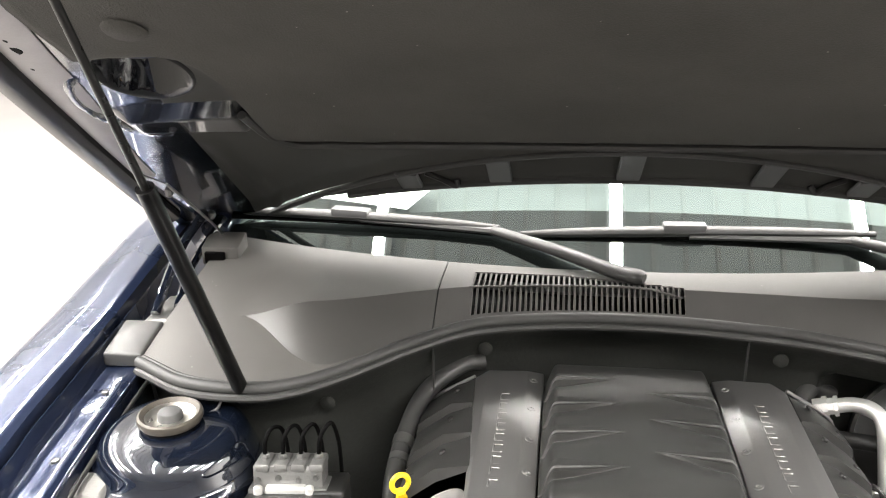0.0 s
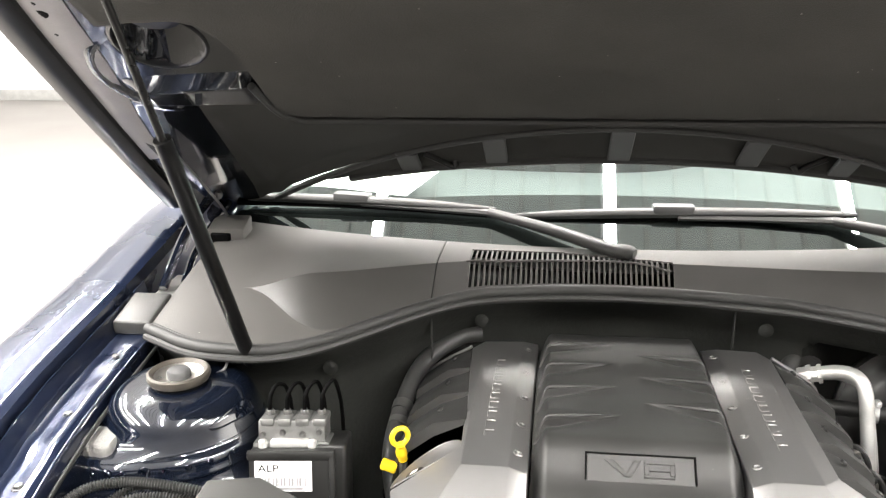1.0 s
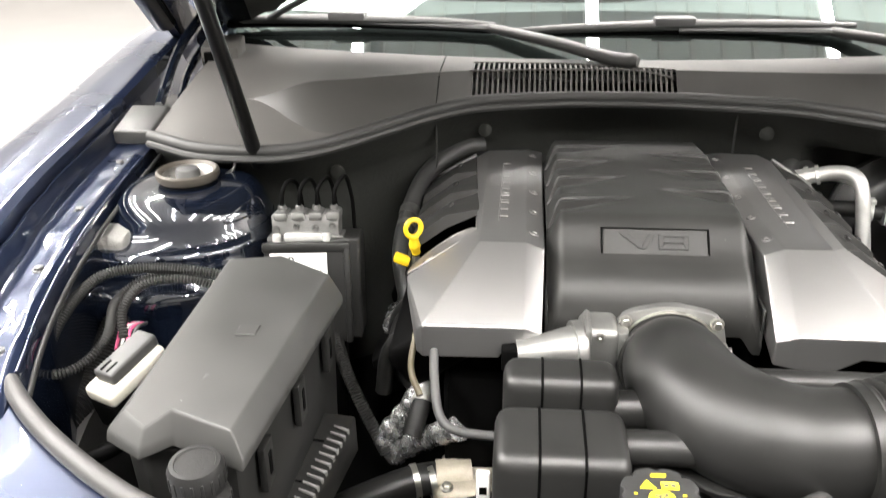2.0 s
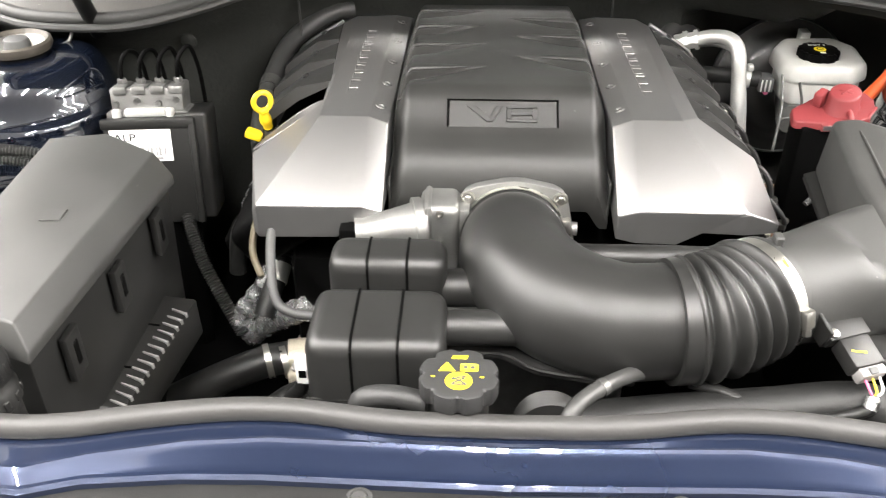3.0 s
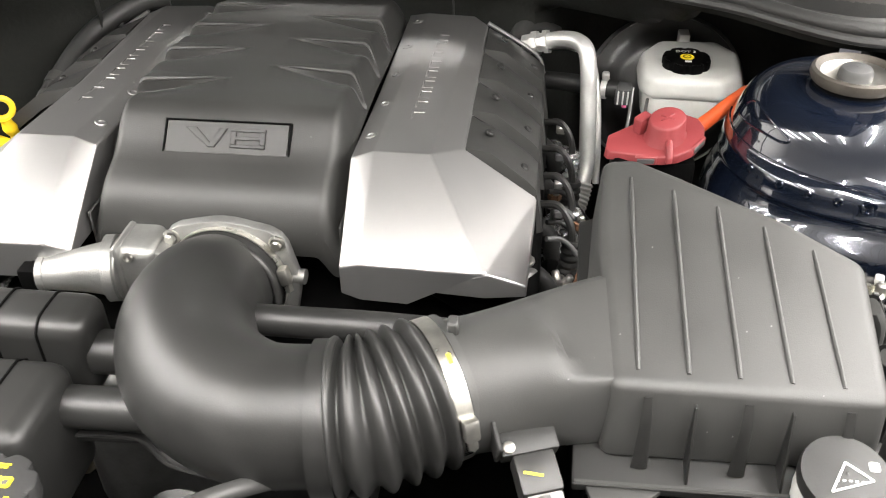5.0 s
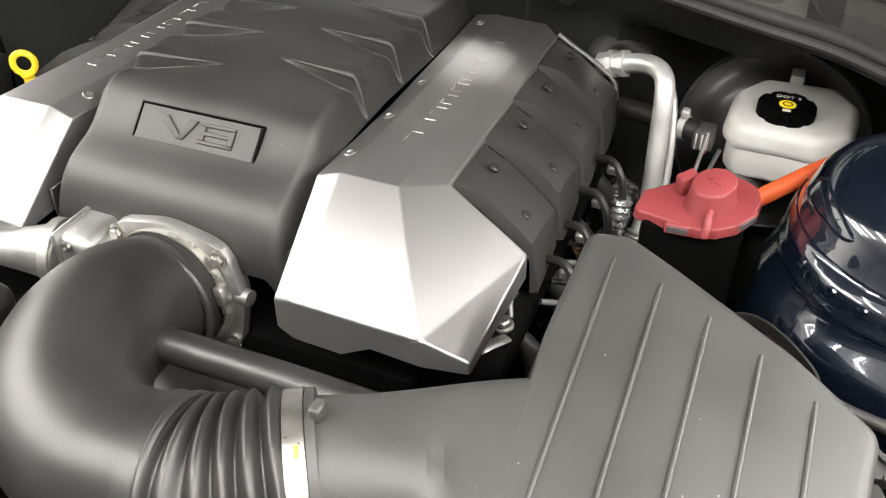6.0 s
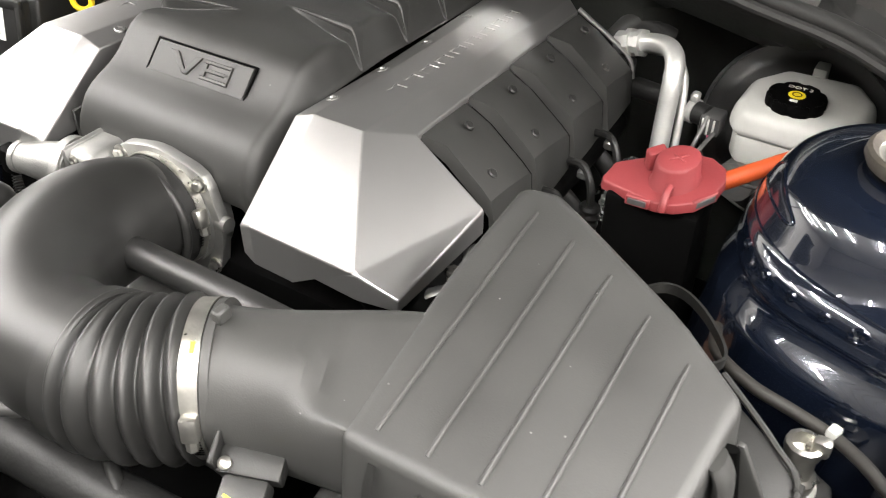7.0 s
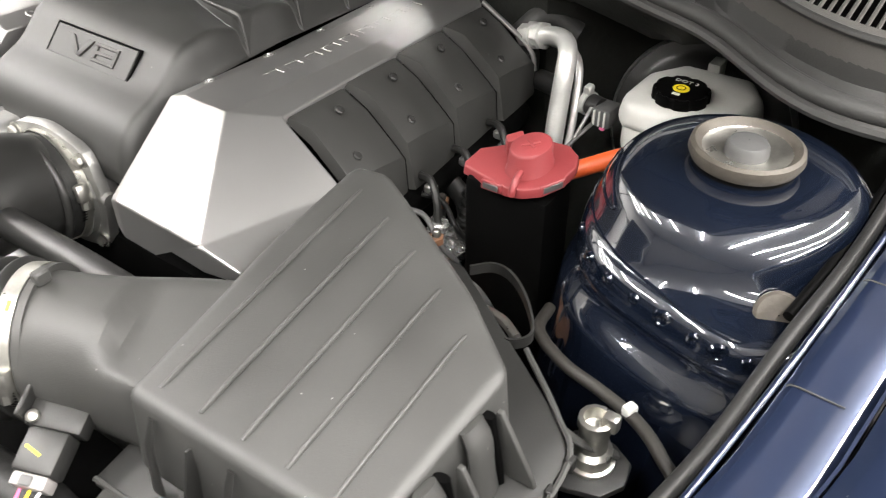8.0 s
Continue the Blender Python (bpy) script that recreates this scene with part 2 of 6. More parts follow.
def ribbed(pts, r, pitch=0.0048, depth=0.0014, seg=10):
    """Corrugated conduit."""
    line = glide(pts, 10)
    total = sum((b - a).length for a, b in zip(line, line[1:]))
    count = int(total / pitch) * 2
    dense, acc, k = [], 0.0, 0
    for i in range(count + 1):
        want = total * i / count
        while k < len(line) - 2 and acc + (line[k + 1] - line[k]).length < want:
            acc += (line[k + 1] - line[k]).length
            k += 1
        seglen = (line[k + 1] - line[k]).length
        dense.append(line[k].lerp(line[k + 1], min(1, (want - acc) / seglen)))
    return sweep(dense, lambda t: r + depth * (1 if round(t * count) % 2 else -1), n=1, seg=seg)


def turned(profile, seg=32, m=None, cap=False):
    """A body of revolution about z from (radius, height) pairs."""
    bm = loft([[(r * math.cos(2 * math.pi * j / seg), r * math.sin(2 * math.pi * j / seg), z) for j in range(seg)] for r, z in profile], cap)
    if m:
        bm.transform(m)
    return bm


def grid(nu, nv, f):
    bm = bmesh.new()
    vs = [[bm.verts.new(f(u / nu, v / nv)) for u in range(nu + 1)] for v in range(nv + 1)]
    for v in range(nv):
        for u in range(nu):
            bm.faces.new((vs[v][u], vs[v][u + 1], vs[v + 1][u + 1], vs[v + 1][u]))
    return bm


def thick(bm, d):
    """Gives a sheet a thickness d along its normals."""
    bm.normal_update()
    bmesh.ops.solidify(bm, geom=bm.faces[:], thickness=d)
    return bm


def tf(p, rx=0, ry=0, rz=0):
    return pose(*p, rx, ry, rz)


def ramp(x, xs, ys):
    return float(np.interp(x, xs, ys))


def step(a, b, x):
    t = min(1, max(0, (x - a) / (b - a)))
    return t * t * (3 - 2 * t)


def words(text, size, depth, m, shear=0.0, stretch=1.0, bold=0.0):
    """Raised letters in the built-in font, centred, as a mesh."""
    cu = bpy.data.curves.new("letters", "FONT")
    cu.body, cu.size, cu.extrude, cu.align_x, cu.align_y, cu.shear, cu.offset = text, size, depth, "CENTER", "CENTER", shear, bold
    ob = bpy.data.objects.new("letters", cu)
    scene.collection.objects.link(ob)
    me = bpy.data.meshes.new_from_object(ob.evaluated_get(bpy.context.evaluated_depsgraph_get()))
    bpy.data.objects.remove(ob)
    me.transform(m @ Matrix.Diagonal((stretch, 1, 1, 1)))
    me.materials.clear()
    return me


def bolt(parent, p, r=0.006, h=0.004, mat=None, rx=0, ry=0, name="bolt"):
    """A flanged head with a six-sided nut."""
    bm = turned([(0, 0), (r * 1.35, 0), (r * 1.35, h * 0.3), (r * 1.05, h * 0.45)], 14, cap=False)
    hexa = turned([(r * 0.95, h * 0.4), (r * 0.95, h), (r * 0.75, h * 1.15), (0.0005, h * 1.15)], 6)
    me = bpy.data.meshes.new("t")
    hexa.to_mesh(me)
    hexa.free()
    bm.from_mesh(me)
    bm.transform(tf(p, rx, ry))
    return part(name, bm, mat or ZINC, parent)


# ---- garage ----
part("floor", rbox(-9, 9, -9, 9.5, -0.2, 0, 0), FLOOR).update_tag()
tagged(bpy.data.objects["floor"], "pale coated concrete garage floor", "floor", kind="structure")
# The front wall is unseen, greyed to shape what the bay reflects.
for nm, b in (("wall_back", (-9.2, 9.2, 9.3, 9.5, 0, CEIL)), ("wall_front", (-9.2, 9.2, -9.2, -9.0, 0, CEIL)),
              ("wall_left", (-9.2, -9.0, -9.0, 9.3, 0, CEIL)), ("wall_right", (9.0, 9.2, -9.0, 9.3, 0, CEIL))):
    tagged(part(nm, rbox(*b, 0), WALL if nm != "wall_front" else SHOP), "plain white painted garage wall" if nm != "wall_front" else "unseen grey front wall that tunes reflections", "wall", kind="structure")
tagged(part("baseboard", rbox(-9.0, 9.0, 9.27, 9.297, 0.0, 0.12, 0.004), material("grey_skirting", (0.30, 0.30, 0.29), 0.5)), "grey skirting along the garage wall", "skirting", kind="structure")


ceil = bmesh.new()
xs = []
for k in range(92):
    x = -9.2 + 18.4 * k / 92
    xs += [(x, 0), (x + 0.166, 0), (x + 0.172, -0.035), (x + 0.194, -0.035)]
xs.append((9.2, 0))
for y in (-9.2, 9.5):
    for x, z in xs:
        ceil.verts.new((x, y, CEIL + z))
ceil.verts.ensure_lookup_table()
for k in range(len(xs) - 1):
    ceil.faces.new((ceil.verts[k], ceil.verts[k + 1], ceil.verts[len(xs) + k + 1], ceil.verts[len(xs) + k]))
for k, f in enumerate(ceil.faces):
    f.material_index = 0 if k % 4 == 0 else 1
deck = part("ceiling", ceil, DECK, angle=20, fix=False)
deck.data.materials.append(WALL)
tagged(deck, "white ribbed metal garage ceiling", "ceiling", kind="structure")

fixture = None
for x in LAMP_X:
    at = tf((x, LAMP_Y, CEIL - 0.12))
    if fixture is None:
        fixture = thing("ceiling_light", "long white linear ceiling light, switched on", "ceiling light", "rows of ceiling lights")
        part("housing", rbox(-0.06, 0.06, -LAMP_HALF - 0.05, LAMP_HALF + 0.05, 0.0, 0.085, 0.008), WALL, fixture)
        part("diffuser", rbox(-0.04, 0.04, -LAMP_HALF, LAMP_HALF, -0.02, 0.002, 0.004), TUBE, fixture, "glowing white diffuser")
        fixture.matrix_basis = at
    else:
        copy_thing(fixture, at)
    la = bpy.data.lights.new("ceiling_lamp", "AREA")
    la.shape, la.size, la.size_y, la.energy, la.color = "RECTANGLE", 0.07, 2 * LAMP_HALF, LAMP_WATTS, (1.0, 0.962, 0.922)
    new("ceiling_lamp", la).matrix_basis = tf((x, LAMP_Y, CEIL - 0.145))


# ---- car body ----
car = thing("car_body", "dark navy blue car body with its bonnet raised", "car")


def fx(y):
    """Half the width between the fenders' inner edges."""
    return ramp(y, [0.2, 0.4, 0.55, 0.7, 0.9, 1.15, 1.5, 2.0], [0.58, 0.66, 0.705, 0.738, 0.762, 0.777, 0.812, 0.825])


def fz(y):
    """Height of the fenders' inner edges."""
    return ramp(y, [0.2, 0.4, 0.6, 0.8, 1.1, 1.5, 2.0], [0.76, 0.82, 0.878, 0.905, 0.925, 0.95, 0.965])


# the towers: height, then their reach inwards, obliquely, forwards and outwards
SHAPE = [(0.884, 0.030, 0.030, 0.030, 0.030), (0.8838, 0.048, 0.048, 0.048, 0.048), (0.8825, 0.063, 0.063, 0.063, 0.063), (0.8795, 0.077, 0.077, 0.077, 0.077), (0.873, 0.088, 0.088, 0.088, 0.088), (0.863, 0.096, 0.096, 0.096, 0.096),
         (0.850, 0.1015, 0.102, 0.102, 0.103), (0.841, 0.105, 0.106, 0.107, 0.110), (0.836, 0.107, 0.1085, 0.110, 0.122), (0.832, 0.1085, 0.111, 0.113, 0.145), (0.828, 0.110, 0.1155, 0.1175, 0.156),
         (0.8225, 0.112, 0.120, 0.1215, 0.160), (0.812, 0.1135, 0.1225, 0.1245, 0.163), (0.805, 0.115, 0.125, 0.127, 0.166), (0.801, 0.1145, 0.1235, 0.1255, 0.165), (0.792, 0.117, 0.127, 0.130, 0.168),
         (0.780, 0.121, 0.136, 0.142, 0.175), (0.770, 0.124, 0.140, 0.147, 0.178), (0.740, 0.128, 0.144, 0.152, 0.182), (0.68, 0.136, 0.152, 0.162, 0.188), (0.55, 0.145, 0.160, 0.172, 0.192), (0.45, 0.147, 0.162, 0.175, 0.195)]
FINE = glide([Vector(row) for row in SHAPE], 4)
FINE_Z = [-p[0] for p in FINE]


def tower_r(ang, z):
    """Reach of a tower at a height and an angle, with soft corners between its faces."""
    at = [float(np.interp(-z, FINE_Z, [p[k] for p in FINE])) for k in (1, 2, 3, 4)]
    deg = [(math.degrees(ang) + d) % 360 for d in range(-16, 17, 4)]
    return float(np.mean(np.interp(deg, [0, 110, 200, 240, 270, 300, 330, 360], [at[3], at[0], *at, at[3], at[3]])))


LIFT = {1: 0.001, -1: -0.005}
for s in (1, -1):
    # outer skin, from the shut line over the crown and down
    def skin(u, v, s=s):
        y = 0.12 + 2.2 * v
        sec = [(0.0, -0.02), (0.002, 0.0), (0.012, 0.006), (0.05, 0.012), (0.09, 0.006), (0.125, -0.025), (0.15, -0.09), (0.175, -0.22), (0.18, -0.4), (0.165, -0.62)]
        k = u * (len(sec) - 1)
        i = min(int(k), len(sec) - 2)
        a, b = sec[i], sec[i + 1]
        dx, dz = a[0] + (b[0] - a[0]) * (k - i), a[1] + (b[1] - a[1]) * (k - i)
        return (s * (fx(y) + dx), y, max(0.2, fz(y) + dz))
    part("fender", thick(grid(36, 60, skin), 0.0015), PAINT, car, "glossy navy blue fender")
    # inner rail with its folded flange
    # the driver's rail sits a little higher
    ox, oz = (0.0135, 0.0155) if s > 0 else (0.0, 0.0)
    def rail(u, v, s=s, ox=ox, oz=oz):
        y = 0.50 + 0.72 * v
        sec = [(-0.067, -0.20), (-0.066, -0.052), (-0.063, -0.043), (-0.058, -0.040), (-0.030, -0.041), (-0.014, -0.043), (-0.010, -0.034), (-0.006, -0.012)]
        k = u * (len(sec) - 1)
        i = min(int(k), len(sec) - 2)
        a, b = sec[i], sec[i + 1]
        dx, dz = a[0] + (b[0] - a[0]) * (k - i), a[1] + (b[1] - a[1]) * (k - i)
        wob = 0.0003 * math.sin(y * 40) + 0.0002 * math.sin(y * 97)
        if s < 0:
            wob += 0.0022 * noise.noise(Vector((dx * 40, y * 22, 4))) + 0.0008 * noise.noise(Vector((dx * 90, y * 70, 7)))
        k = 1 - step(-0.02, 0.0, dx)
        return (s * (fx(y) + dx + ox * k), y, fz(y) + dz + oz * k + wob)
    part("fender_rail", thick(grid(28, 60, rail), 0.002), PAINT, car, "navy blue inner rail with bolts")
    part("rail_seal", sweep([(s * (fx(y) - 0.079 + ox), y, fz(y) - 0.056 + oz) for y in (0.50, 0.6, 0.7, 0.8, 0.9, 1.0, 1.1)], 0.0055 if s > 0 else 0.003), HOSE, car, "black rubber strip along the rail")
    part("rail_fold", sweep([(s * (fx(y) - 0.0665 + ox), y, fz(y) - 0.044 + oz) for y in (0.56, 0.66, 0.8, 0.95, 1.1)], 0.0022), PAINT, car)
    for y in (0.66, 0.755, 0.86) if s > 0 else (0.66, 0.79, 0.94):
        part("rail_seam", sweep([(s * (fx(y) + dx + ox), y, fz(y) + dz + oz) for dx, dz in ((-0.062, -0.0425), (-0.057, -0.0398), (-0.03, -0.0408))], 0.0006, 3, 6), RUBBER, car)
    for y in (0.58, 0.72, 0.86, 1.01) if s < 0 else ():
        bolt(car, (s * (fx(y) - 0.045), y, fz(y) - 0.041), 0.006, 0.005, STEEL)
    # apron below the rail
    def apron(u, v, s=s):
        y = 0.42 + 0.85 * v
        return (s * (fx(y) - 0.070 - 0.04 * u * u), y, fz(y) - 0.07 - 0.55 * u)
    part("inner_apron", thick(grid(10, 24, apron), 0.002), PAINT_SHADED, car)
    # strut tower
    rings = []
    for p in FINE:
        ring = [(2 * math.pi * k / 128, tower_r(2 * math.pi * k / 128, p[0])) for k in range(128)]
        rings.append([(s * (0.6 + r * math.cos(w)), 0.951 + r * math.sin(w), p[0] + LIFT[s]) for w, r in ring])
    # Tower takes the darkened navy, so part of its shade is painted.
    tower = part("strut_tower", loft(rings), PAINT_SHADED, car, "glossy navy blue strut tower with spot welds", fix=True, angle=60)
    part("tower_web", rbox(min(s * 0.64, s * 0.70), max(s * 0.64, s * 0.70), 0.87, 1.03, 0.5, 0.815, 0.02, 3), PAINT_SHADED, car)
    def dome(deg, z, s=s, out=0.0003):
        w = radians(deg)
        r = tower_r(w, z) + out
        return Vector((s * (0.6 + r * math.cos(w)), 0.951 + r * math.sin(w), z + LIFT[s]))
    for k, deg in enumerate((214, 232, 245, 258, 270, 280.5, 288, 295)):
        p, q = dome(deg, 0.8195), dome(deg, 0.8195, out=0.01)
        big = 1.7 if k in (4, 6) else 1.0
        nut = [(0.0048 * big, -0.001), (0.0042 * big, 0.0012), (0.0026 * big, 0.0016), (0.0022 * big, 0.0004), (0.0004, 0.0002)]
        part("spot_weld", turned(nut, 12, Matrix.Translation(p) @ (q - p).to_track_quat("Z", "Y").to_matrix().to_4x4()), PAINT_SHADED, tower)
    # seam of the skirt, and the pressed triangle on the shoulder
    part("skirt_seam", sweep([dome(d, 0.8345 - 0.0045 * step(225, 290, d), out=0.0) for d in range(160, 300, 7)], 0.0012, 3, 8), PAINT_SHADED, tower)
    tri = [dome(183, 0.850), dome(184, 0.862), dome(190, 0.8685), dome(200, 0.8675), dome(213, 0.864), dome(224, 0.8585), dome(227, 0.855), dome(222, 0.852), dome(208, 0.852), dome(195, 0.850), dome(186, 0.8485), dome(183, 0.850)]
    part("pressed_rib", sweep(tri, 0.0013, n=4, seg=8, cap=False), PAINT_SHADED, tower)
    cup = thing("strut_mount", "round tan strut top mount with a grey dome in its cup", "strut mount", "strut mounts")
    part("ring", turned([(0.0315, 0.004), (0.0345, 0.0075), (0.0385, 0.0105), (0.0415, 0.0085), (0.0425, 0.003), (0.040, -0.002), (0.030, -0.003)], 48), BRONZE, cup, "worn tan metal ring")
    part("dish", turned([(0.0345, 0.007), (0.030, 0.003), (0.019, 0.001), (0.001, 0.001)], 40), ZINC, cup, "bright metal dish")
    part("dome", turned([(0.0165, 0.001), (0.016, 0.008), (0.014, 0.0112), (0.0105, 0.0122), (0.0005, 0.0125)], 28), GREY, cup, "grey rubber dome")
    part("gasket", turned([(0.034, -0.016), (0.038, -0.016), (0.038, -0.002), (0.034, -0.002)], 36), DARK, cup)
    cup.matrix_basis = tf((s * 0.6, 0.948, 0.8905 + LIFT[s]))

# front upper panel: painted, with two creases, then the black sight shield
def fy(x):
    return sum(fy_raw(x + 0.012 * k) for k in range(-4, 5)) / 9


def fy_raw(x):
    return ramp(abs(x), [0, 0.09, 0.18, 0.30, 0.36, 0.42, 0.48, 0.55, 0.6, 0.66, 0.70], [0.402, 0.398, 0.413, 0.390, 0.370, 0.383, 0.412, 0.462, 0.50, 0.565, 0.62])


def fzz(x):
    return 0.792 + 0.03 * abs(x)


def crease_y(x, k):
    """The two folds of the panel; k is 0 for the rear one, 1 for the front one."""
    a = abs(x)
    run = (0.3885, 0.3885, 0.381, 0.363, 0.344) if k == 0 else (0.3595, 0.3590, 0.356, 0.347, 0.331)
    if a < 0.36:
        return float(np.interp(a, [0, 0.18, 0.24, 0.31, 0.36], run))
    return fy(x) + (run[-1] - 0.3735) * (1 + 1.6 * step(0.36, 0.66, a))


def front_panel(u, v):
    x = -0.69 + 1.38 * u
    y, y1, y2 = fy(x), crease_y(x, 0), crease_y(x, 1)
    sec = [(y + 0.012, -0.02), (y, -0.004), (y - 0.009, -0.0035), (y1 + 0.0015, -0.0055), (y1 - 0.0005, -0.0054), (y1 - 0.003, -0.0068), (y2 + 0.003, -0.0130), (y2, -0.0132), (y2 - 0.002, -0.0150), (y2 - 0.003, -0.024)]
    k = v * (len(sec) - 1)
    i = min(int(k), len(sec) - 2)
    a, b = sec[i], sec[i + 1]
    return (x, a[0] + (b[0] - a[0]) * (k - i), fzz(x) + a[1] + (b[1] - a[1]) * (k - i))


part("front_crossmember", thick(grid(138, 36, front_panel), 0.002), PAINT, car, "glossy navy blue front panel with creases", angle=24)
for k, dz in ((0, -0.0060), (1, -0.0136)):
    part("crease", sweep([(x, crease_y(x, k), fzz(x) + dz) for x in [-0.60 + 0.02 * j for j in range(61)]], 0.0013, 2, 8), PAINT, car)


def shield(u, v):
    x = -0.55 + 1.1 * u
    y = crease_y(x, 1) - 0.0035
    y = y + (0.12 - y) * v
    return (x, y, fzz(x) - 0.021 + (0.004 if 0.03 < v < 0.97 else 0) - 0.05 * v * v)


sight = thing("sight_shield", "black plastic radiator cover panel with push clips", "cover panel")
part("panel", thick(grid(60, 20, shield), 0.002), SHIELD, sight)
for x in (-0.34, -0.107, 0.126, 0.36):
    part("push_clip", turned([(0.010, 0), (0.010, 0.0025), (0.007, 0.004), (0.006, 0.002), (0.0055, 0.0035), (0.0005, 0.0037)], 20, tf((x, 0.345, 0.7768))), RUBBER, sight)
# Fillers below the bay, near-black to paint in its deep shade.
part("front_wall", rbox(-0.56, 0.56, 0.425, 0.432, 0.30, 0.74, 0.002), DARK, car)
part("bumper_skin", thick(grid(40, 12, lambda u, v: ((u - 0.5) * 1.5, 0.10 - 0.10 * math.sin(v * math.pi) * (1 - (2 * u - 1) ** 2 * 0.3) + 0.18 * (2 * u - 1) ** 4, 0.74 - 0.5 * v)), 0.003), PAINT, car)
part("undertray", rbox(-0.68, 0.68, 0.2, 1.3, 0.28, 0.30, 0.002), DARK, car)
# Unseen dark sheet added to stop light bouncing up from below.
part("bounce_blocker", rbox(-0.66, 0.66, 0.44, 1.22, 0.50, 0.505, 0.001, 1), DARK, car)

# firewall and side walls under the cowl seal
SEAL_X = [-0.70, -0.66, -0.60, -0.513, -0.455, -0.387, -0.304, -0.216, -0.10, 0.0, 0.10, 0.20, 0.30, 0.40, 0.50, 0.56, 0.61, 0.66, 0.70]
SEAL_Y = [1.07, 1.035, 1.002, 0.997, 1.010, 1.055, 1.125, 1.185, 1.210, 1.214, 1.208, 1.190, 1.168, 1.157, 1.136, 1.082, 1.044, 1.032, 1.04]


def sy(x):
    return sum(ramp(x + d, SEAL_X, SEAL_Y) for d in (-0.03, -0.015, 0, 0.015, 0.03)) / 5


def sz(x):
    return 0.930 - 0.025 * step(0.22, 0.5, abs(x))


def wy(x):
    """Foot of the windshield."""
    return 1.322 + 0.25 * x * x


def fire(u, v):
    x = -0.70 + 1.4 * u
    y = sy(x) + 0.014 + 0.03 * step(0, 0.1, v) + 0.05 * v
    deep = step(0.27, 0.36, x) * step(0.085 - 0.055 * step(0.42, 0.52, x), 0.12 - 0.055 * step(0.42, 0.52, x), v)
    return (x, y + (max(1.31, y) - y) * deep, sz(x) - 0.006 - 0.012 * step(0, 0.06, v) - 0.55 * v)


part("firewall", thick(grid(70, 34, fire), 0.003), FIREWALL, car, "dark grey firewall cover with seams")
for x in (-0.42, -0.212, 0.221):
    p = (x, sy(x) + 0.026, sz(x) - 0.055)
    part("push_clip", turned([(0.011, 0), (0.011, 0.003), (0.007, 0.005), (0.0005, 0.005)], 18, Matrix.Translation(p) @ Euler((radians(90), 0, 0)).to_matrix().to_4x4()), FIREWALL, car)
for x in (-0.285, 0.175):
    part("seam_strip", rbox(x - 0.001, x + 0.001, sy(x) + 0.018, sy(x) + 0.027, sz(x) - 0.10, sz(x) - 0.016, 0.0004, 1), RUBBER, car)


# windshield, dash, cabin
def gz(x, y):
    return 0.953 + 0.006 * x * x + 0.47 * (y - wy(x)) - 0.06 * (y - wy(x)) ** 2


glass = part("windshield", grid(40, 30, lambda u, v: ((u - 0.5) * (1.46 - 0.25 * v), wy((u - 0.5) * 1.46) - 0.02 + 0.78 * v, gz((u - 0.5) * 1.46, wy((u - 0.5) * 1.46) - 0.02 + 0.78 * v))), GLASS, car, "tilted green-tinted windshield")
glass.visible_shadow = False
def frit(u, v):
    x = (u - 0.5) * 1.45
    y = wy(x) - 0.015 + (0.160 - 0.22 * x * x) * v
    return (x, y, gz(x, y) - 0.004)


part("frit_band", grid(60, 8, frit), DARK, car, "black printed band along the foot of the glass")
part("dashboard", thick(grid(40, 20, lambda u, v: ((u - 0.5) * 1.44, wy((u - 0.5) * 1.44) - 0.03 + 0.62 * v, 0.935 + 0.045 * math.sin(v * 2.6) + (0.04 * math.exp(-((u - 0.75) / 0.12) ** 2) * step(0.4, 0.8, v)) - (0.5 * step(0.93, 1.0, v)))), 0.004), DASH, car)
vent = part("defroster_vent", rbox(-0.42, 0.42, 1.47, 1.505, 0.962, 0.978, 0.003), DASH, car)
for k in range(26):
    part("vent_slot", rbox(-0.41 + 0.0325 * k, -0.388 + 0.0325 * k, 1.474, 1.501, 0.976, 0.9795, 0.0008, 1), DARK, vent)
part("roof", thick(grid(20, 20, lambda u, v: ((u - 0.5) * 1.2, 2.06 + 1.2 * v, 1.325 + 0.06 * math.sin(v * 2.5) - 0.05 * (2 * u - 1) ** 2)), 0.004), PAINT, car)
part("cabin_floor", rbox(-0.74, 0.74, 1.35, 3.3, 0.30, 0.34, 0.01), DARK, car)
part("rear_bulkhead", rbox(-0.6, 0.6, 3.2, 3.26, 0.34, 1.36, 0.01), DARK, car)
for s in (1, -1):
    part("pillar", sweep([(s * 0.735, 1.47, 0.955), (s * 0.70, 1.72, 1.09), (s * 0.65, 2.02, 1.26), (s * 0.60, 2.3, 1.345)], 0.03, 6, 12), PAINT, car)
    part("door_skin", rbox(min(s * 0.80, s * 0.86), max(s * 0.80, s * 0.86), 2.3, 3.3, 0.2, 0.96, 0.02, 3), PAINT, car)
    w = part("wheel", turned([(0.20, -0.11), (0.34, -0.11), (0.355, -0.08), (0.355, 0.08), (0.34, 0.11), (0.20, 0.11)], 40, tf((s * 0.76, 0.78, 0.356), 0, 90), cap=True), RUBBER, car)
sheet = thing("paper_sheet", "white paper sheet with a green edge lying on the dashboard", "paper")
PG = [Vector(p) for p in ((-0.384, 1.516, 0.994), (-0.330, 1.625, 1.022), (-0.60, 1.72, 1.030), (-0.645, 1.585, 0.996))]
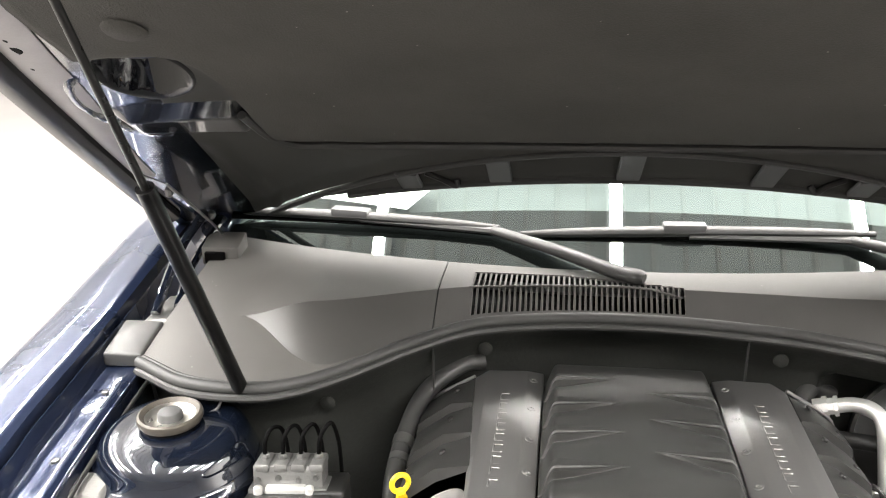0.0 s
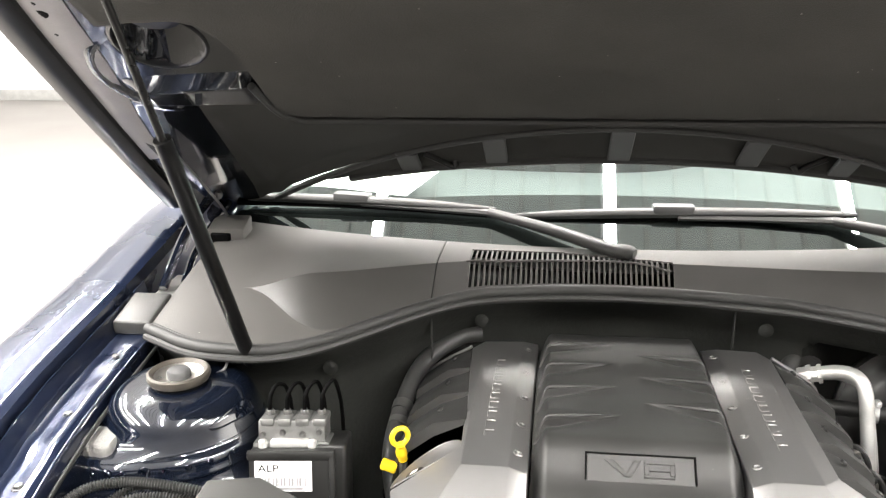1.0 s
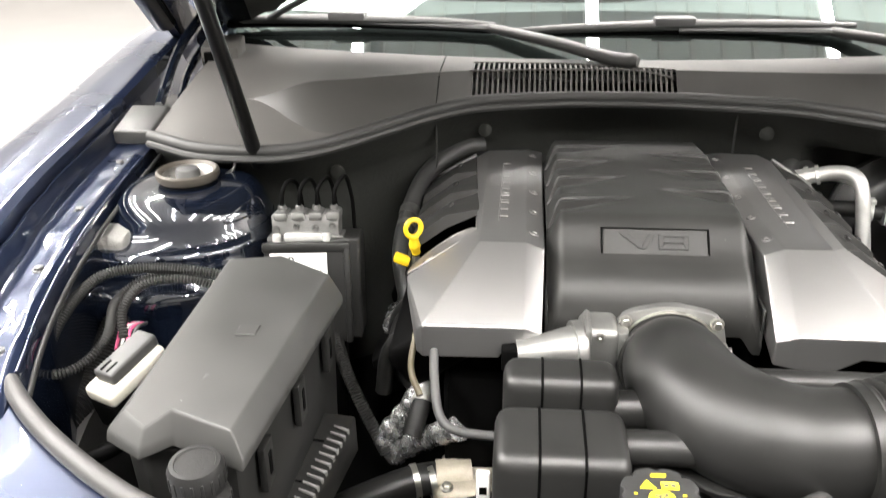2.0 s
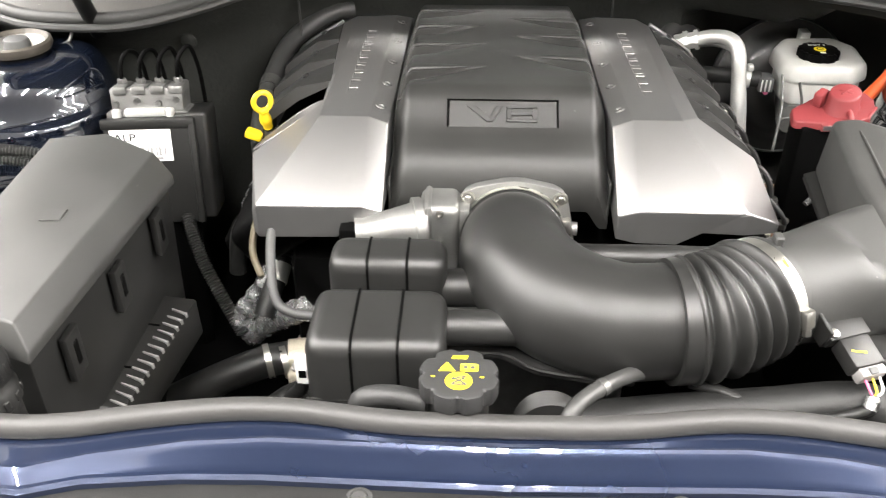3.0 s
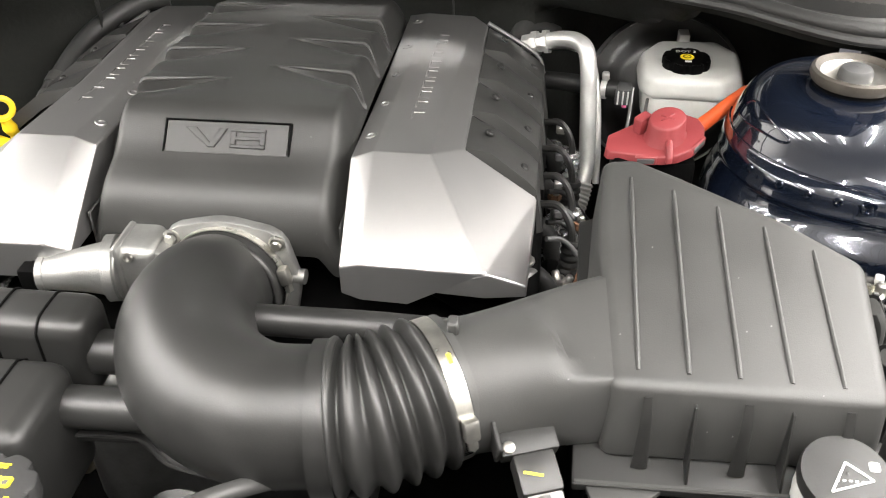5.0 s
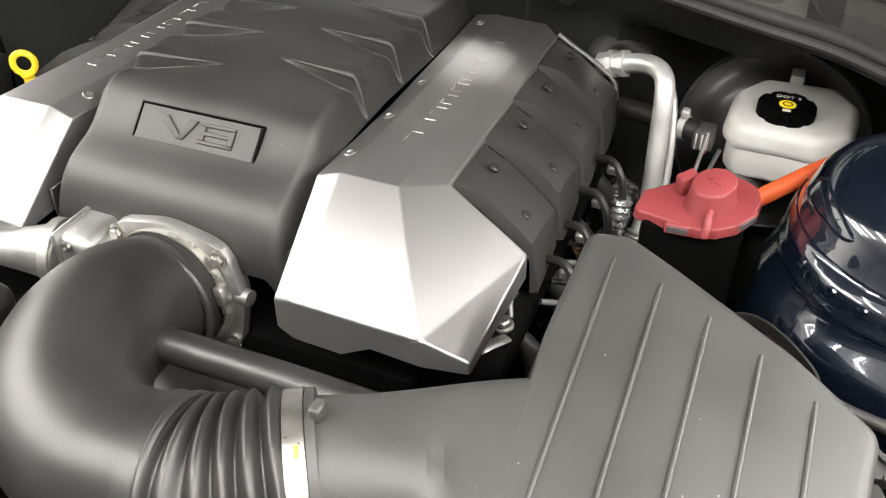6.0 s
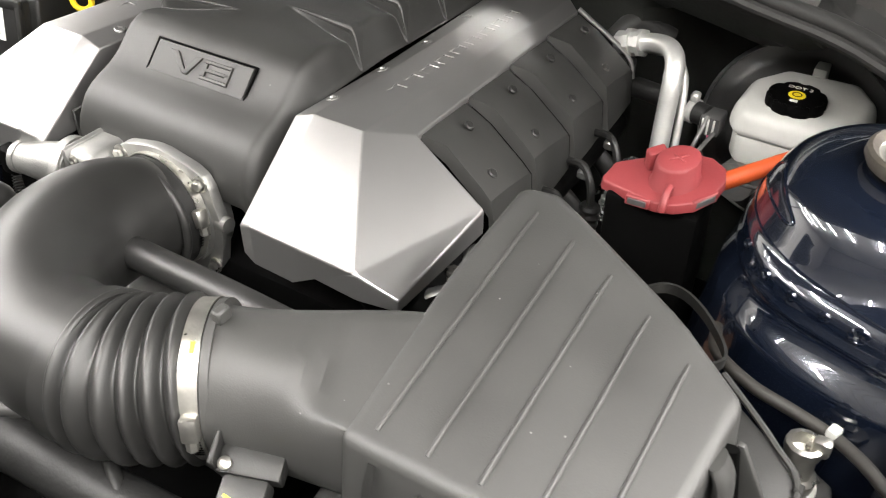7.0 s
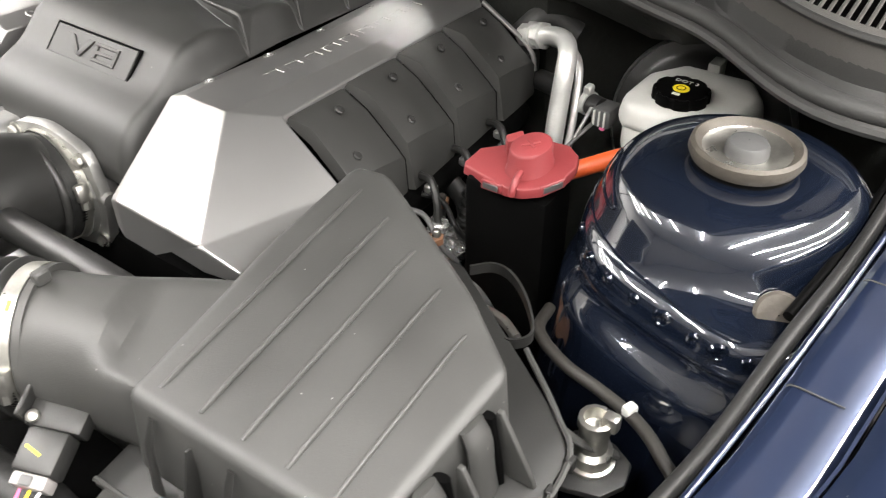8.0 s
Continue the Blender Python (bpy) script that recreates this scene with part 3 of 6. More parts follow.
part("page", thick(grid(8, 8, lambda u, v: PG[0].lerp(PG[3], u).lerp(PG[1].lerp(PG[2], u), v) + Vector((0, 0, 0.003 * math.sin(3 * u)))), 0.0006), LABEL, sheet)
part("green_edge", thick(grid(8, 1, lambda u, v: PG[1].lerp(PG[2], u) + Vector((0.0, 0.014 * v, 0.001 + 0.006 * v))), 0.0006), material("green_card", (0.35, 0.75, 0.05), 0.5, bump=0), sheet, "bright green edge")

# ---- cowl ----
cowl_mesh = bmesh.new()


def vcrease(x):
    """Where the cowl folds down to the seal, as a share of its depth."""
    return 0.40 - 0.30 * step(0.44, 0.5, x)


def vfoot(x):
    """Where the darker facet under the fold begins."""
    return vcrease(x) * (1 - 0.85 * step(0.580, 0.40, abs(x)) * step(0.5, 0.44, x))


def cowl_pt(x, v, lift=0.0):
    y0, y1 = sy(x) + 0.012, wy(x) + 0.004
    z0, z1 = sz(x) - 0.004, 0.961
    vc, vf = vcrease(x), vfoot(x)
    right = step(0.44, 0.5, x)
    fold = max(step(0.590, 0.46, abs(x)), right)
    zc = z0 + (z1 - z0) * (vc + (0.93 - 0.30 * right - vc) * fold)
    zf = z0 + (z1 - z0) * vf * (1 - 0.2 * fold)
    if v < vf:
        z = z0 + (zf - z0) * v / vf
    elif v < vc:
        z = zf + (zc - zf) * (v - vf) / (vc - vf)
    else:
        z = zc + (z1 - zc) * (v - vc) / (1 - vc)
    span = y1 - y0
    hump = 0.006 * math.sin(math.pi * v) * step(0.05, 0.3, span)
    return Vector((x, y0 + span * v, z + hump + lift))


def cowl_row(x, k):
    """Rows gather at the foot and the head of the facet."""
    vc, vf = vcrease(x), vfoot(x)
    if k <= 7:
        return vf * k / 7
    if k <= 14:
        return vf + (vc - vf) * (k - 7) / 7
    return vc + (1 - vc) * (k - 14) / 18


def grille_end(x):
    """How far back the slots reach at x."""
    return 0.28 + (0.50 if x < -0.1 else 0.50 - 1.75 * (x + 0.1))


for x0, x1 in ((-0.70, -0.2862), (-0.2842, 0.70)):
    nu, nv = int((x1 - x0) / 0.008), 32
    vs = [[cowl_mesh.verts.new(cowl_pt(x0 + (x1 - x0) * u / nu, cowl_row(x0 + (x1 - x0) * u / nu, v))) for u in range(nu + 1)] for v in range(nv + 1)]
    for v in range(nv):
        for u in range(nu):
            xm = x0 + (x1 - x0) * (u + 0.5) / nu
            vm = (cowl_row(xm, v) + cowl_row(xm, v + 1)) / 2
            if (-0.238 < xm < 0.082 and 0.105 < vm < grille_end(xm)) or (xm > 0.47 and vm < vcrease(xm)) or (0.50 < xm < 0.66 and 0.13 < vm < 0.44):
                continue
            f = cowl_mesh.faces.new((vs[v][u], vs[v][u + 1], vs[v + 1][u + 1], vs[v + 1][u]))
            # The facet gets the darker, smoother grey.
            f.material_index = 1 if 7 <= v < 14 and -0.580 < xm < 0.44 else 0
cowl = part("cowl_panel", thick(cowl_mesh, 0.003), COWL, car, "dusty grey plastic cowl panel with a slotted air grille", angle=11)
cowl.data.materials.append(COWL_FACET)
# Near-black sheet standing in for the shade beneath the slots.
part("grille_well_shade", grid(40, 6, lambda u, v: cowl_pt(-0.245 + 0.335 * u, 0.1 + 0.75 * v, -0.03)), DARK, cowl)
for k in range(39):
    x = -0.235 + 0.0082 * k
    a, b = cowl_pt(x, 0.112), cowl_pt(x, min(0.82, grille_end(x) + 0.03))
    c = cowl_pt(x, 0.4, -0.001) if grille_end(x) > 0.42 else (a + b) / 2
    part("slat", sweep([a + Vector((0, 0, -0.003)), c, b + Vector((0, 0, -0.003))], 0.0019, 1, 6), COWL, cowl)
part("cowl_shelf", thick(grid(30, 12, lambda u, v: cowl_pt(0.466 + 0.234 * u, (vcrease(0.466 + 0.234 * u) + 0.005) * v, -0.004 - 0.008 * math.sin(math.pi * v) * step(0, 0.2, u))), 0.003), RUBBER, cowl, "dark plastic shelf at the end of the cowl")
part("shelf_rim", sweep([cowl_pt(0.466 + 0.234 * k / 14, vcrease(0.466 + 0.234 * k / 14)) for k in range(15)], 0.004, 2, 8), RUBBER, cowl)
# Second such sheet, shade painted under the right-hand slots.
part("grille_well_shade", grid(20, 6, lambda u, v: cowl_pt(0.49 + 0.18 * u, 0.12 + 0.36 * v, -0.022)), DARK, cowl)
for k in range(19):
    x = 0.503 + 0.0086 * k
    part("slat", sweep([cowl_pt(x, 0.125, -0.002), cowl_pt(x, 0.28, 0.0005), cowl_pt(x, 0.45, -0.002)], 0.0019, 1, 6), COWL, cowl)
part("grille_bar", sweep([cowl_pt(-0.24, 0.4), cowl_pt(-0.1, 0.4), cowl_pt(0.02, 0.4), cowl_pt(0.08, 0.30)], 0.0018, 5, 6), COWL, cowl)
bx = rbox(-0.762, -0.700, 1.078, 1.160, 0.884, 0.923, 0.005, 3)
for v in bx.verts:
    if v.co.y < 1.10 and v.co.z > 0.90:
        v.co.z -= 0.016
part("corner_box", bx, CONDUIT, cowl)
trim = rbox(-0.715, -0.648, 1.352, 1.402, 0.938, 0.984, 0.004, 2)
for v in trim.verts:
    if v.co.y < 1.37 and v.co.z > 0.96:
        v.co.z -= 0.012
part("hinge_trim", trim, COWL, cowl, "grey plastic end piece at the hinge")
part("trim_mouth", rbox(-0.708, -0.672, 1.346, 1.356, 0.942, 0.964, 0.002, 1), DARK, cowl)

seal = thing("cowl_seal", "black rubber weatherstrip along the cowl edge", "weatherstrip")
xsl = [-0.695 + 1.39 * k / 40 for k in range(41)]
part("bulb", sweep([(x, sy(x), sz(x)) for x in xsl], 0.0085, 2, 12), RUBBER, seal)
part("lip", sweep([(x, sy(x) - 0.010, sz(x) - 0.009) for x in xsl], 0.0055, 2, 8), RUBBER, seal)
part("flange", sweep([(x, sy(x) + 0.013, sz(x) - 0.001) for x in xsl], 0.005, 2, 8), RUBBER, seal)
fseal = thing("front_seal", "grey rubber weatherstrip across the front of the engine bay", "weatherstrip")
xf = [-0.685 + 1.37 * k / 60 for k in range(61)]
part("bulb", sweep([(x, fy(x) + 0.002, fzz(x) + 0.004) for x in xf], 0.0095, 2, 14), material("grey_rubber", (0.037, 0.036, 0.035), 0.5, bump=0.1), fseal)
part("base_strip", sweep([(x, fy(x) + 0.010, fzz(x) - 0.006) for x in xf], 0.005, 2, 8), RUBBER, fseal, "black base of the strip")

# ---- wipers ----
def wiper(pivot, joint, tip, heel):
    w = thing("windshield_wiper", "black windshield wiper resting on the glass", "wiper", "windshield wipers")
    pv, jt, tp, hl = (Vector(q) for q in (pivot, joint, tip, heel))
    mid = pv.lerp(jt, 0.5) + Vector((0, 0, 0.003))
    part("arm", sweep([pv + Vector((0.01, -0.004, 0.004)), pv.lerp(mid, 0.3), mid, jt], lambda t: (0.0175 - 0.0065 * t) * (0.55 + 0.45 * step(0.0, 0.06, t)), 8, 16, flat=0.72), WIPER, w)
    part("arm_rod", sweep([jt, jt.lerp(tp, 0.3) + Vector((0, 0, 0.003)), jt.lerp(tp, 0.48) + Vector((0, 0, 0.004))], 0.0115, 6, 8, flat=0.55), WIPER, w)
    part("joint_clip", sweep([jt + (pv - jt).normalized() * 0.012, jt, jt + (tp - jt).normalized() * 0.012], 0.0085, 3, 10, flat=0.8), GREY, w)
    bl = [hl.lerp(tp, t) + Vector((0, -0.004 * math.sin(math.pi * t), 0.002 + 0.006 * math.sin(math.pi * t))) for t in (0, 0.25, 0.5, 0.75, 1)]
    part("blade", sweep(bl, lambda t: 0.0105 * (1 - 0.5 * abs(2 * t - 1) ** 3), 6, 10, flat=0.9), WIPER, w)
    part("rubber_edge", sweep([b + Vector((0, -0.003, -0.0105)) for b in bl], 0.0042, 6, 8), DARK, w)
    c = hl.lerp(tp, 0.53)
    part("saddle", rbox(-0.035, 0.035, -0.012, 0.012, 0, 0.018, 0.004, 2, Matrix.Translation(c + Vector((0, -0.002, 0.004))) @ Matrix.Rotation(math.atan2((tp - hl).y, (tp - hl).x), 4, "Z")), GREY, w)


wiper((0.016, 1.286, 0.964), (-0.216, 1.402, 0.998), (-0.705, 1.487, 0.992), (-0.205, 1.404, 1.000))
wiper((0.55, 1.345, 0.965), (0.36, 1.415, 0.992), (-0.17, 1.405, 0.990), (0.40, 1.425, 0.998))

# ---- hood ----
hood = thing("hood", "raised dark navy bonnet with a black fabric liner on its underside", "bonnet")


def hz(x, y, up=0.0):
    return 1.102 + 0.64 * (1.353 - y) - 0.075 * x * x + up


def hx(y):
    return ramp(y, [0.30, 0.36, 0.5, 0.7, 0.94, 1.13, 1.3, 1.45, 1.56], [0.48, 0.58, 0.645, 0.69, 0.740, 0.772, 0.798, 0.82, 0.83])


def lip(x):
    return 1.236 + 0.60 * x * x


def inner_up(x, y):
    """Pressed shapes of the inner panel, away from the viewer below."""
    up = 0.014
    a = abs(x)
    d = math.hypot((a - 0.590) / 0.054, (y - 0.980) / 0.056)
    up += 0.042 * step(1.02, 0.70, d)
    e = math.hypot(a - 0.598, y - 1.042)
    up -= 0.008 * math.exp(-((e - 0.106) / 0.007) ** 2) * step(0.63, 0.65, a) * step(1.16, 1.13, y) * step(0.965, 0.98, y)
    up -= 0.006 * math.exp(-((a - 0.60) / 0.014) ** 2) * step(1.15, 1.18, y)
    return up


def inner(u, v):
    x0 = 2 * u - 1
    y0 = 0.36
    yr = lip(x0 * 0.78)
    y = y0 + (yr - y0) * v
    x = x0 * (hx(y) - 0.004)
    return (x, y, hz(x, y, inner_up(x, y) - 0.010 * step(0.965, 1.0, v)))


pressed = grid(230, 190, inner)
for f in pressed.faces:
    c = f.calc_center_median()
    if abs(c.x) < 0.80 * (hx(c.y) - 0.004):
        f.material_index = 1
under = part("inner_panel", thick(pressed, 0.0015), INNER, hood, "inner panel darkened to near-black, with glossy pressed pockets", angle=60)
under.data.materials.append(UNDERCOAT)
for s in (1, -1):
    def bowl(u, v, s=s):
        a, d = 2 * math.pi * u, 1.10 * (1 - v) + 0.001
        x, y = s * (0.590 + 0.054 * d * math.cos(a)), 0.980 + 0.056 * d * math.sin(a)
        return (x, y, hz(x, y, inner_up(x, y) - 0.0022 - 0.0030 * math.exp(-((d - 1.04) / 0.035) ** 2)))
    # Lining that paints the pocket's inner shade.
    part("pocket", grid(64, 30, bowl), POCKET, hood, "deep pressed pocket with its shade coloured black", angle=70)

    def ridge(u, v, s=s):
        a = 0.503 + 0.185 * u
        y = 1.098 - 0.12 * (a - 0.515) + 0.037 * (2 * v - 1) * (1 - 0.25 * u)
        x = s * a
        rise = min(1.0, 4.2 * v) * step(1.0, 0.80, v) * step(0.0, 0.12, u) * step(1.0, 0.84, u)
        return (x, y, hz(x, y, 0.0125 - 0.017 * rise))
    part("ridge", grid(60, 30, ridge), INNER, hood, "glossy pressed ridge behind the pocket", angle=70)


def outer(u, v):
    x0 = 2 * u - 1
    y = 0.33 + (max(1.36, lip(0.78 * x0) + 0.010) - 0.33) * v
    x = x0 * hx(y)
    return (x, y, hz(x, y, 0.062 - 0.052 * abs(x0) ** 8 - 0.035 * step(0.93, 1.0, v) + 0.02 * math.exp(-(x / 0.25) ** 2)))


part("outer_skin", thick(grid(60, 60, outer), 0.003), PAINT, hood, angle=60)
for s in (1, -1):
    ys = [0.36 + 1.1 * k / 14 for k in range(15)]
    part("edge_fold", sweep([(s * (hx(y) - 0.004), y, hz(s * hx(y), y, 0.006)) for y in ys], 0.021, 3, 10, flat=0.6), GLOSS_BLACK, hood, "black edge of the bonnet")
    def flange(u, v, s=s):
        y = 0.42 + 0.86 * v
        w = 0.064 - 0.02 * step(0.98, 1.25, y)
        x = s * (hx(y) - 0.010 - w * u)
        return (x, y, hz(x, y, 0.012 - 0.004 * math.sin(math.pi * u)))
    # The pale colour stands in for walls and floor mirrored in the paint.
    fl = part("edge_flange", thick(grid(8, 50, flange), 0.0015), FLANGE, hood, "folded bonnet flange, its wall reflection painted pale grey")
    for y, r in ((0.880, 0.0045), (0.899, 0.010), (0.938, 0.004), (0.80, 0.0055), (0.70, 0.010)):
        x = s * (hx(y) - 0.040)
        part("drain_hole", turned([(r, 0.0), (r * 0.9, 0.0012), (0.0004, 0.0013)], 18, tf((x, y, hz(x, y, 0.0078)), 180 - 32.6)), DARK, fl)


def liner_end(x):
    return 1.212 - 0.16 * x * x


def wing_end(a):
    """Edge of the liner above the pressed pockets."""
    return ramp(a, [0.49, 0.500, 0.512, 0.528, 0.55, 0.60, 0.70], [1.06, 1.022, 0.978, 0.950, 0.938, 0.932, 0.932])


def liner(x, v, end, rim):
    y = 0.42 + (end - 0.42) * v
    x = x * min(1.0, (hx(y) - 0.072) / 0.645)
    quilt = 0.0015 * noise.noise(Vector((x * 9, y * 9, 0))) + 0.0008 * noise.noise(Vector((x * 40, y * 40, 3)))
    return (x, y, hz(x, y, quilt + 0.006 * max(step(0.975, 1.0, v), rim)))


def centre_pad(u, v):
    x = (2 * u - 1) * 0.499
    return liner(x, v, liner_end(x), 0.0)


part("liner", thick(grid(200, 70, centre_pad), 0.003), LINER, hood, "matt black fabric insulation liner", angle=70)
for s in (1, -1):
    def side_pad(u, v, s=s):
        a = 0.496 + 0.149 * u
        p = liner(s * a, v, wing_end(a), step(0.9, 1.0, u))
        return (p[0], p[1], p[2] + 0.0006)
    part("liner_wing", thick(grid(60, 70, side_pad), 0.003), LINER, hood, "fabric liner beside the pressed pocket", angle=70)
rnd = random.Random(5)
lint = bmesh.new()
for k in range(70):
    x, y, r = rnd.uniform(-0.55, 0.6), rnd.uniform(0.5, 1.16), rnd.choice((0.0006, 0.0008, 0.0012))
    if abs(x) > 0.45 and y > 0.85:
        continue
    c = Vector((x, y, hz(x, y, -0.0018)))
    e = [lint.verts.new(c + r * Vector((math.cos(a) * rnd.uniform(0.6, 2.2), math.sin(a), 0.3 * math.sin(a)))) for a in (0.3, 1.4, 2.6, 3.7, 4.9)]
    lint.faces.new(e)
part("lint", thick(lint, 0.0004), LABEL, hood, "pale specks of lint on the liner")
xr = [-0.475 + 0.950 * k / 24 for k in range(25)]
bead = [(-0.511, 1.075), (-0.506, 1.122), (-0.497, 1.157)] + [(x, liner_end(x) + 0.004) for x in xr] + [(0.497, 1.157), (0.506, 1.122), (0.511, 1.075)]
part("liner_bead", sweep([(x, y, hz(x, y, -0.001)) for x, y in bead], 0.0060, 3, 8), RUBBER, hood)
for x in (-0.548, 0.548):
    for y in (0.87, 0.6):
        part("liner_button", turned([(0.024, 0), (0.020, -0.003), (0.0005, -0.004)], 24, tf((x, y, hz(x, y, -0.0005)), -32.6)), LINER, hood)


# rear edge: recessed channel and bar with hooks
def channel(u, v):
    x = -0.50 + 1.0 * u
    a, b = lip(x), max(lip(x) + 0.006, 1.345 + 0.25 * x * x)
    y = a + (b - a) * v
    return (x, y, hz(x, y, 0.004 + 0.030 * math.sin(math.pi * min(1, v * 1.1)) * step(0.0, 0.08, b - a)))


part("rear_channel", thick(grid(80, 14, channel), 0.002), UNDERCOAT, hood, angle=60)
rear = [(x, max(lip(x), 1.345 + 0.25 * x * x), hz(x, max(lip(x), 1.345 + 0.25 * x * x), 0.0)) for x in [-0.46 + 0.92 * k / 24 for k in range(25)]]
part("rear_bar", sweep(rear, 0.0075, 2, 8), RUBBER, hood)
for x in (-0.345, -0.199, -0.003, 0.198, 0.345):
    ya, yb = lip(x) + 0.002, 1.347 + 0.25 * x * x
    if yb - ya > 0.03:
        part("rear_web", rbox(-0.018, 0.018, -0.5, 0.5, -0.004, 0.004, 0.002, 1, Matrix.Translation((x, (ya + yb) / 2, hz(x, (ya + yb) / 2, 0.0))) @ Matrix.Rotation(math.atan(-0.64), 4, "X") @ Matrix.Diagonal((1, (yb - ya) * 1.18, 1, 1))), GREY, hood)
for s in (1, -1):
    p = Vector((s * 0.275, 1.353, 1.090))
    part("hook", sweep([p + Vector((s * 0.045, -0.005, 0.022)), p + Vector((s * 0.02, 0, 0.010)), p + Vector((0.004, 0, -0.001)), p + Vector((-s * 0.006, 0, 0.010))], 0.005, 5, 8), BLACK, hood, "black hook")
part("rear_skirt", sweep([(x, lip(x) + 0.001, hz(x, lip(x), 0.0)) for x in [-0.78 + 1.56 * k / 40 for k in range(41)]], 0.006, 2, 8), RUBBER, hood)

for s in (1, -1):
    plate = [(0.648, 1.120, 1.152), (0.690, 1.118, 1.168), (0.712, 1.22, 1.115), (0.706, 1.365, 1.022), (0.690, 1.388, 0.985), (0.668, 1.30, 1.035)]
    hinge = part("hinge", loft([[(s * (x + e), y, z + e) for x, y, z in plate] for e in (0, 0.004)]), PAINT_SHADED, hood, "dark steel bonnet hinge with bolts, unfolded")
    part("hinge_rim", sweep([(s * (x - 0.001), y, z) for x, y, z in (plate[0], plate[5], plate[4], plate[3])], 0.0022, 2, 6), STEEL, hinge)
    part("link", sweep([(s * 0.72, 1.40, 1.02), (s * 0.745, 1.33, 0.97), (s * 0.745, 1.22, 0.905)], 0.008, 5, 8), PAINT_SHADED, hinge)
    part("lower_link", sweep([(s * 0.70, 1.43, 1.0), (s * 0.728, 1.33, 0.94), (s * 0.715, 1.24, 0.91)], 0.0065, 5, 8), PAINT_SHADED, hinge)
    part("base_plate", rbox(min(s * 0.69, s * 0.755), max(s * 0.69, s * 0.755), 1.18, 1.30, 0.895, 0.902, 0.002), STEEL, hinge)
    for y in (1.20, 1.28):
        bolt(hinge, (s * 0.71, y, 0.902), 0.006, 0.005, STEEL)
    for y, z in ((1.162, 1.128), (1.300, 1.048)):
        part("bolt", turned([(0.009, 0), (0.009, 0.004), (0.005, 0.008), (0.0005, 0.008)], 6, tf((s * 0.668, y, z), 0, -90 * s)), STEEL, hinge)

# ---- gas strut ----
gs = thing("gas_strut", "black gas strut holding the bonnet open", "gas strut")
foot, neck, top = Vector((-0.522, 1.002, 0.902)), Vector((-0.529, 0.842, 1.2145)), Vector((-0.537, 0.664, 1.560))
part("cylinder", sweep([foot, foot.lerp(neck, 0.01), foot.lerp(neck, 0.985), neck], lambda t: 0.0105 if 0.02 < t < 0.99 else 0.008, 6, 18), GLOSS_BLACK, gs)
part("rod", sweep([neck, top], 0.0045, 4, 12), GUNMETAL, gs, "thin dark steel rod")
part("collar", sweep([neck, neck + (neck - foot).normalized() * 0.008], 0.0085, 2, 16), GREY, gs)
part("socket", turned([(0.0005, -0.010), (0.008, -0.008), (0.011, 0), (0.008, 0.008), (0.0005, 0.010)], 16, tf(tuple(foot))), BLACK, gs)
part("top_socket", turned([(0.0005, -0.010), (0.008, -0.008), (0.011, 0), (0.008, 0.008), (0.0005, 0.010)], 16, tf(tuple(top))), BLACK, gs)
part("bracket", sweep([foot + Vector((0.0, -0.004, 0.002)), foot + Vector((-0.022, -0.006, 0.004)), foot + Vector((-0.030, -0.012, -0.022)), foot + Vector((-0.048, -0.03, -0.026))], 0.0032, 5, 8, flat=0.6), STEEL, gs, "zinc ball stud bracket")

# ---- engine ----
engine = thing("engine", "dark engine block below its covers", "engine")
# Block coloured near-black for the shade below the covers.
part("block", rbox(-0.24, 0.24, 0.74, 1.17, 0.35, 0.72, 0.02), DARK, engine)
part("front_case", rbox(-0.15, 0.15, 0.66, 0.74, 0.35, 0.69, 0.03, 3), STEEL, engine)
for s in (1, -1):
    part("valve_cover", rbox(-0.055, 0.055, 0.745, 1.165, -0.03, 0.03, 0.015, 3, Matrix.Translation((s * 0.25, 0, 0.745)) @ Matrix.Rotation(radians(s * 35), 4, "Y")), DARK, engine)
    for k in range(4):
        y = 0.82 + 0.09 * k
        part("spark_plug_boot", sweep([(s * 0.285, y, 0.735), (s * 0.315, y + 0.005, 0.70), (s * 0.325, y, 0.64)], 0.011, 5, 10), BLACK, engine)
        part("exhaust_shield", rbox(-0.02, 0.02, -0.035, 0.035, -0.03, 0.03, 0.012, 2, Matrix.Translation((s * 0.315, y + 0.045, 0.66)) @ Matrix.Rotation(radians(s * 30), 4, "Y")), FOIL if k % 2 else DARK, engine)
cover = thing("engine_cover", "dark grey moulded engine cover with silver brushed side panels", "engine cover")


def mz(y):
    return ramp(y, [0.748, 0.7495, 0.752, 0.757, 0.764, 0.774, 0.787, 0.800, 0.812, 0.835, 0.848, 0.87, 0.95, 1.1, 1.2], [0.790, 0.801, 0.811, 0.822, 0.832, 0.840, 0.846, 0.851, 0.858, 0.879, 0.885, 0.8875, 0.889, 0.882, 0.868])


FINS = ((-1, (1.108, 1.030, 0.954, 0.878)), (1, (1.064, 0.988, 0.910)))


def edge_drop(x):
    return 0.036 * step(0.098, 0.121, abs(x)) ** 2


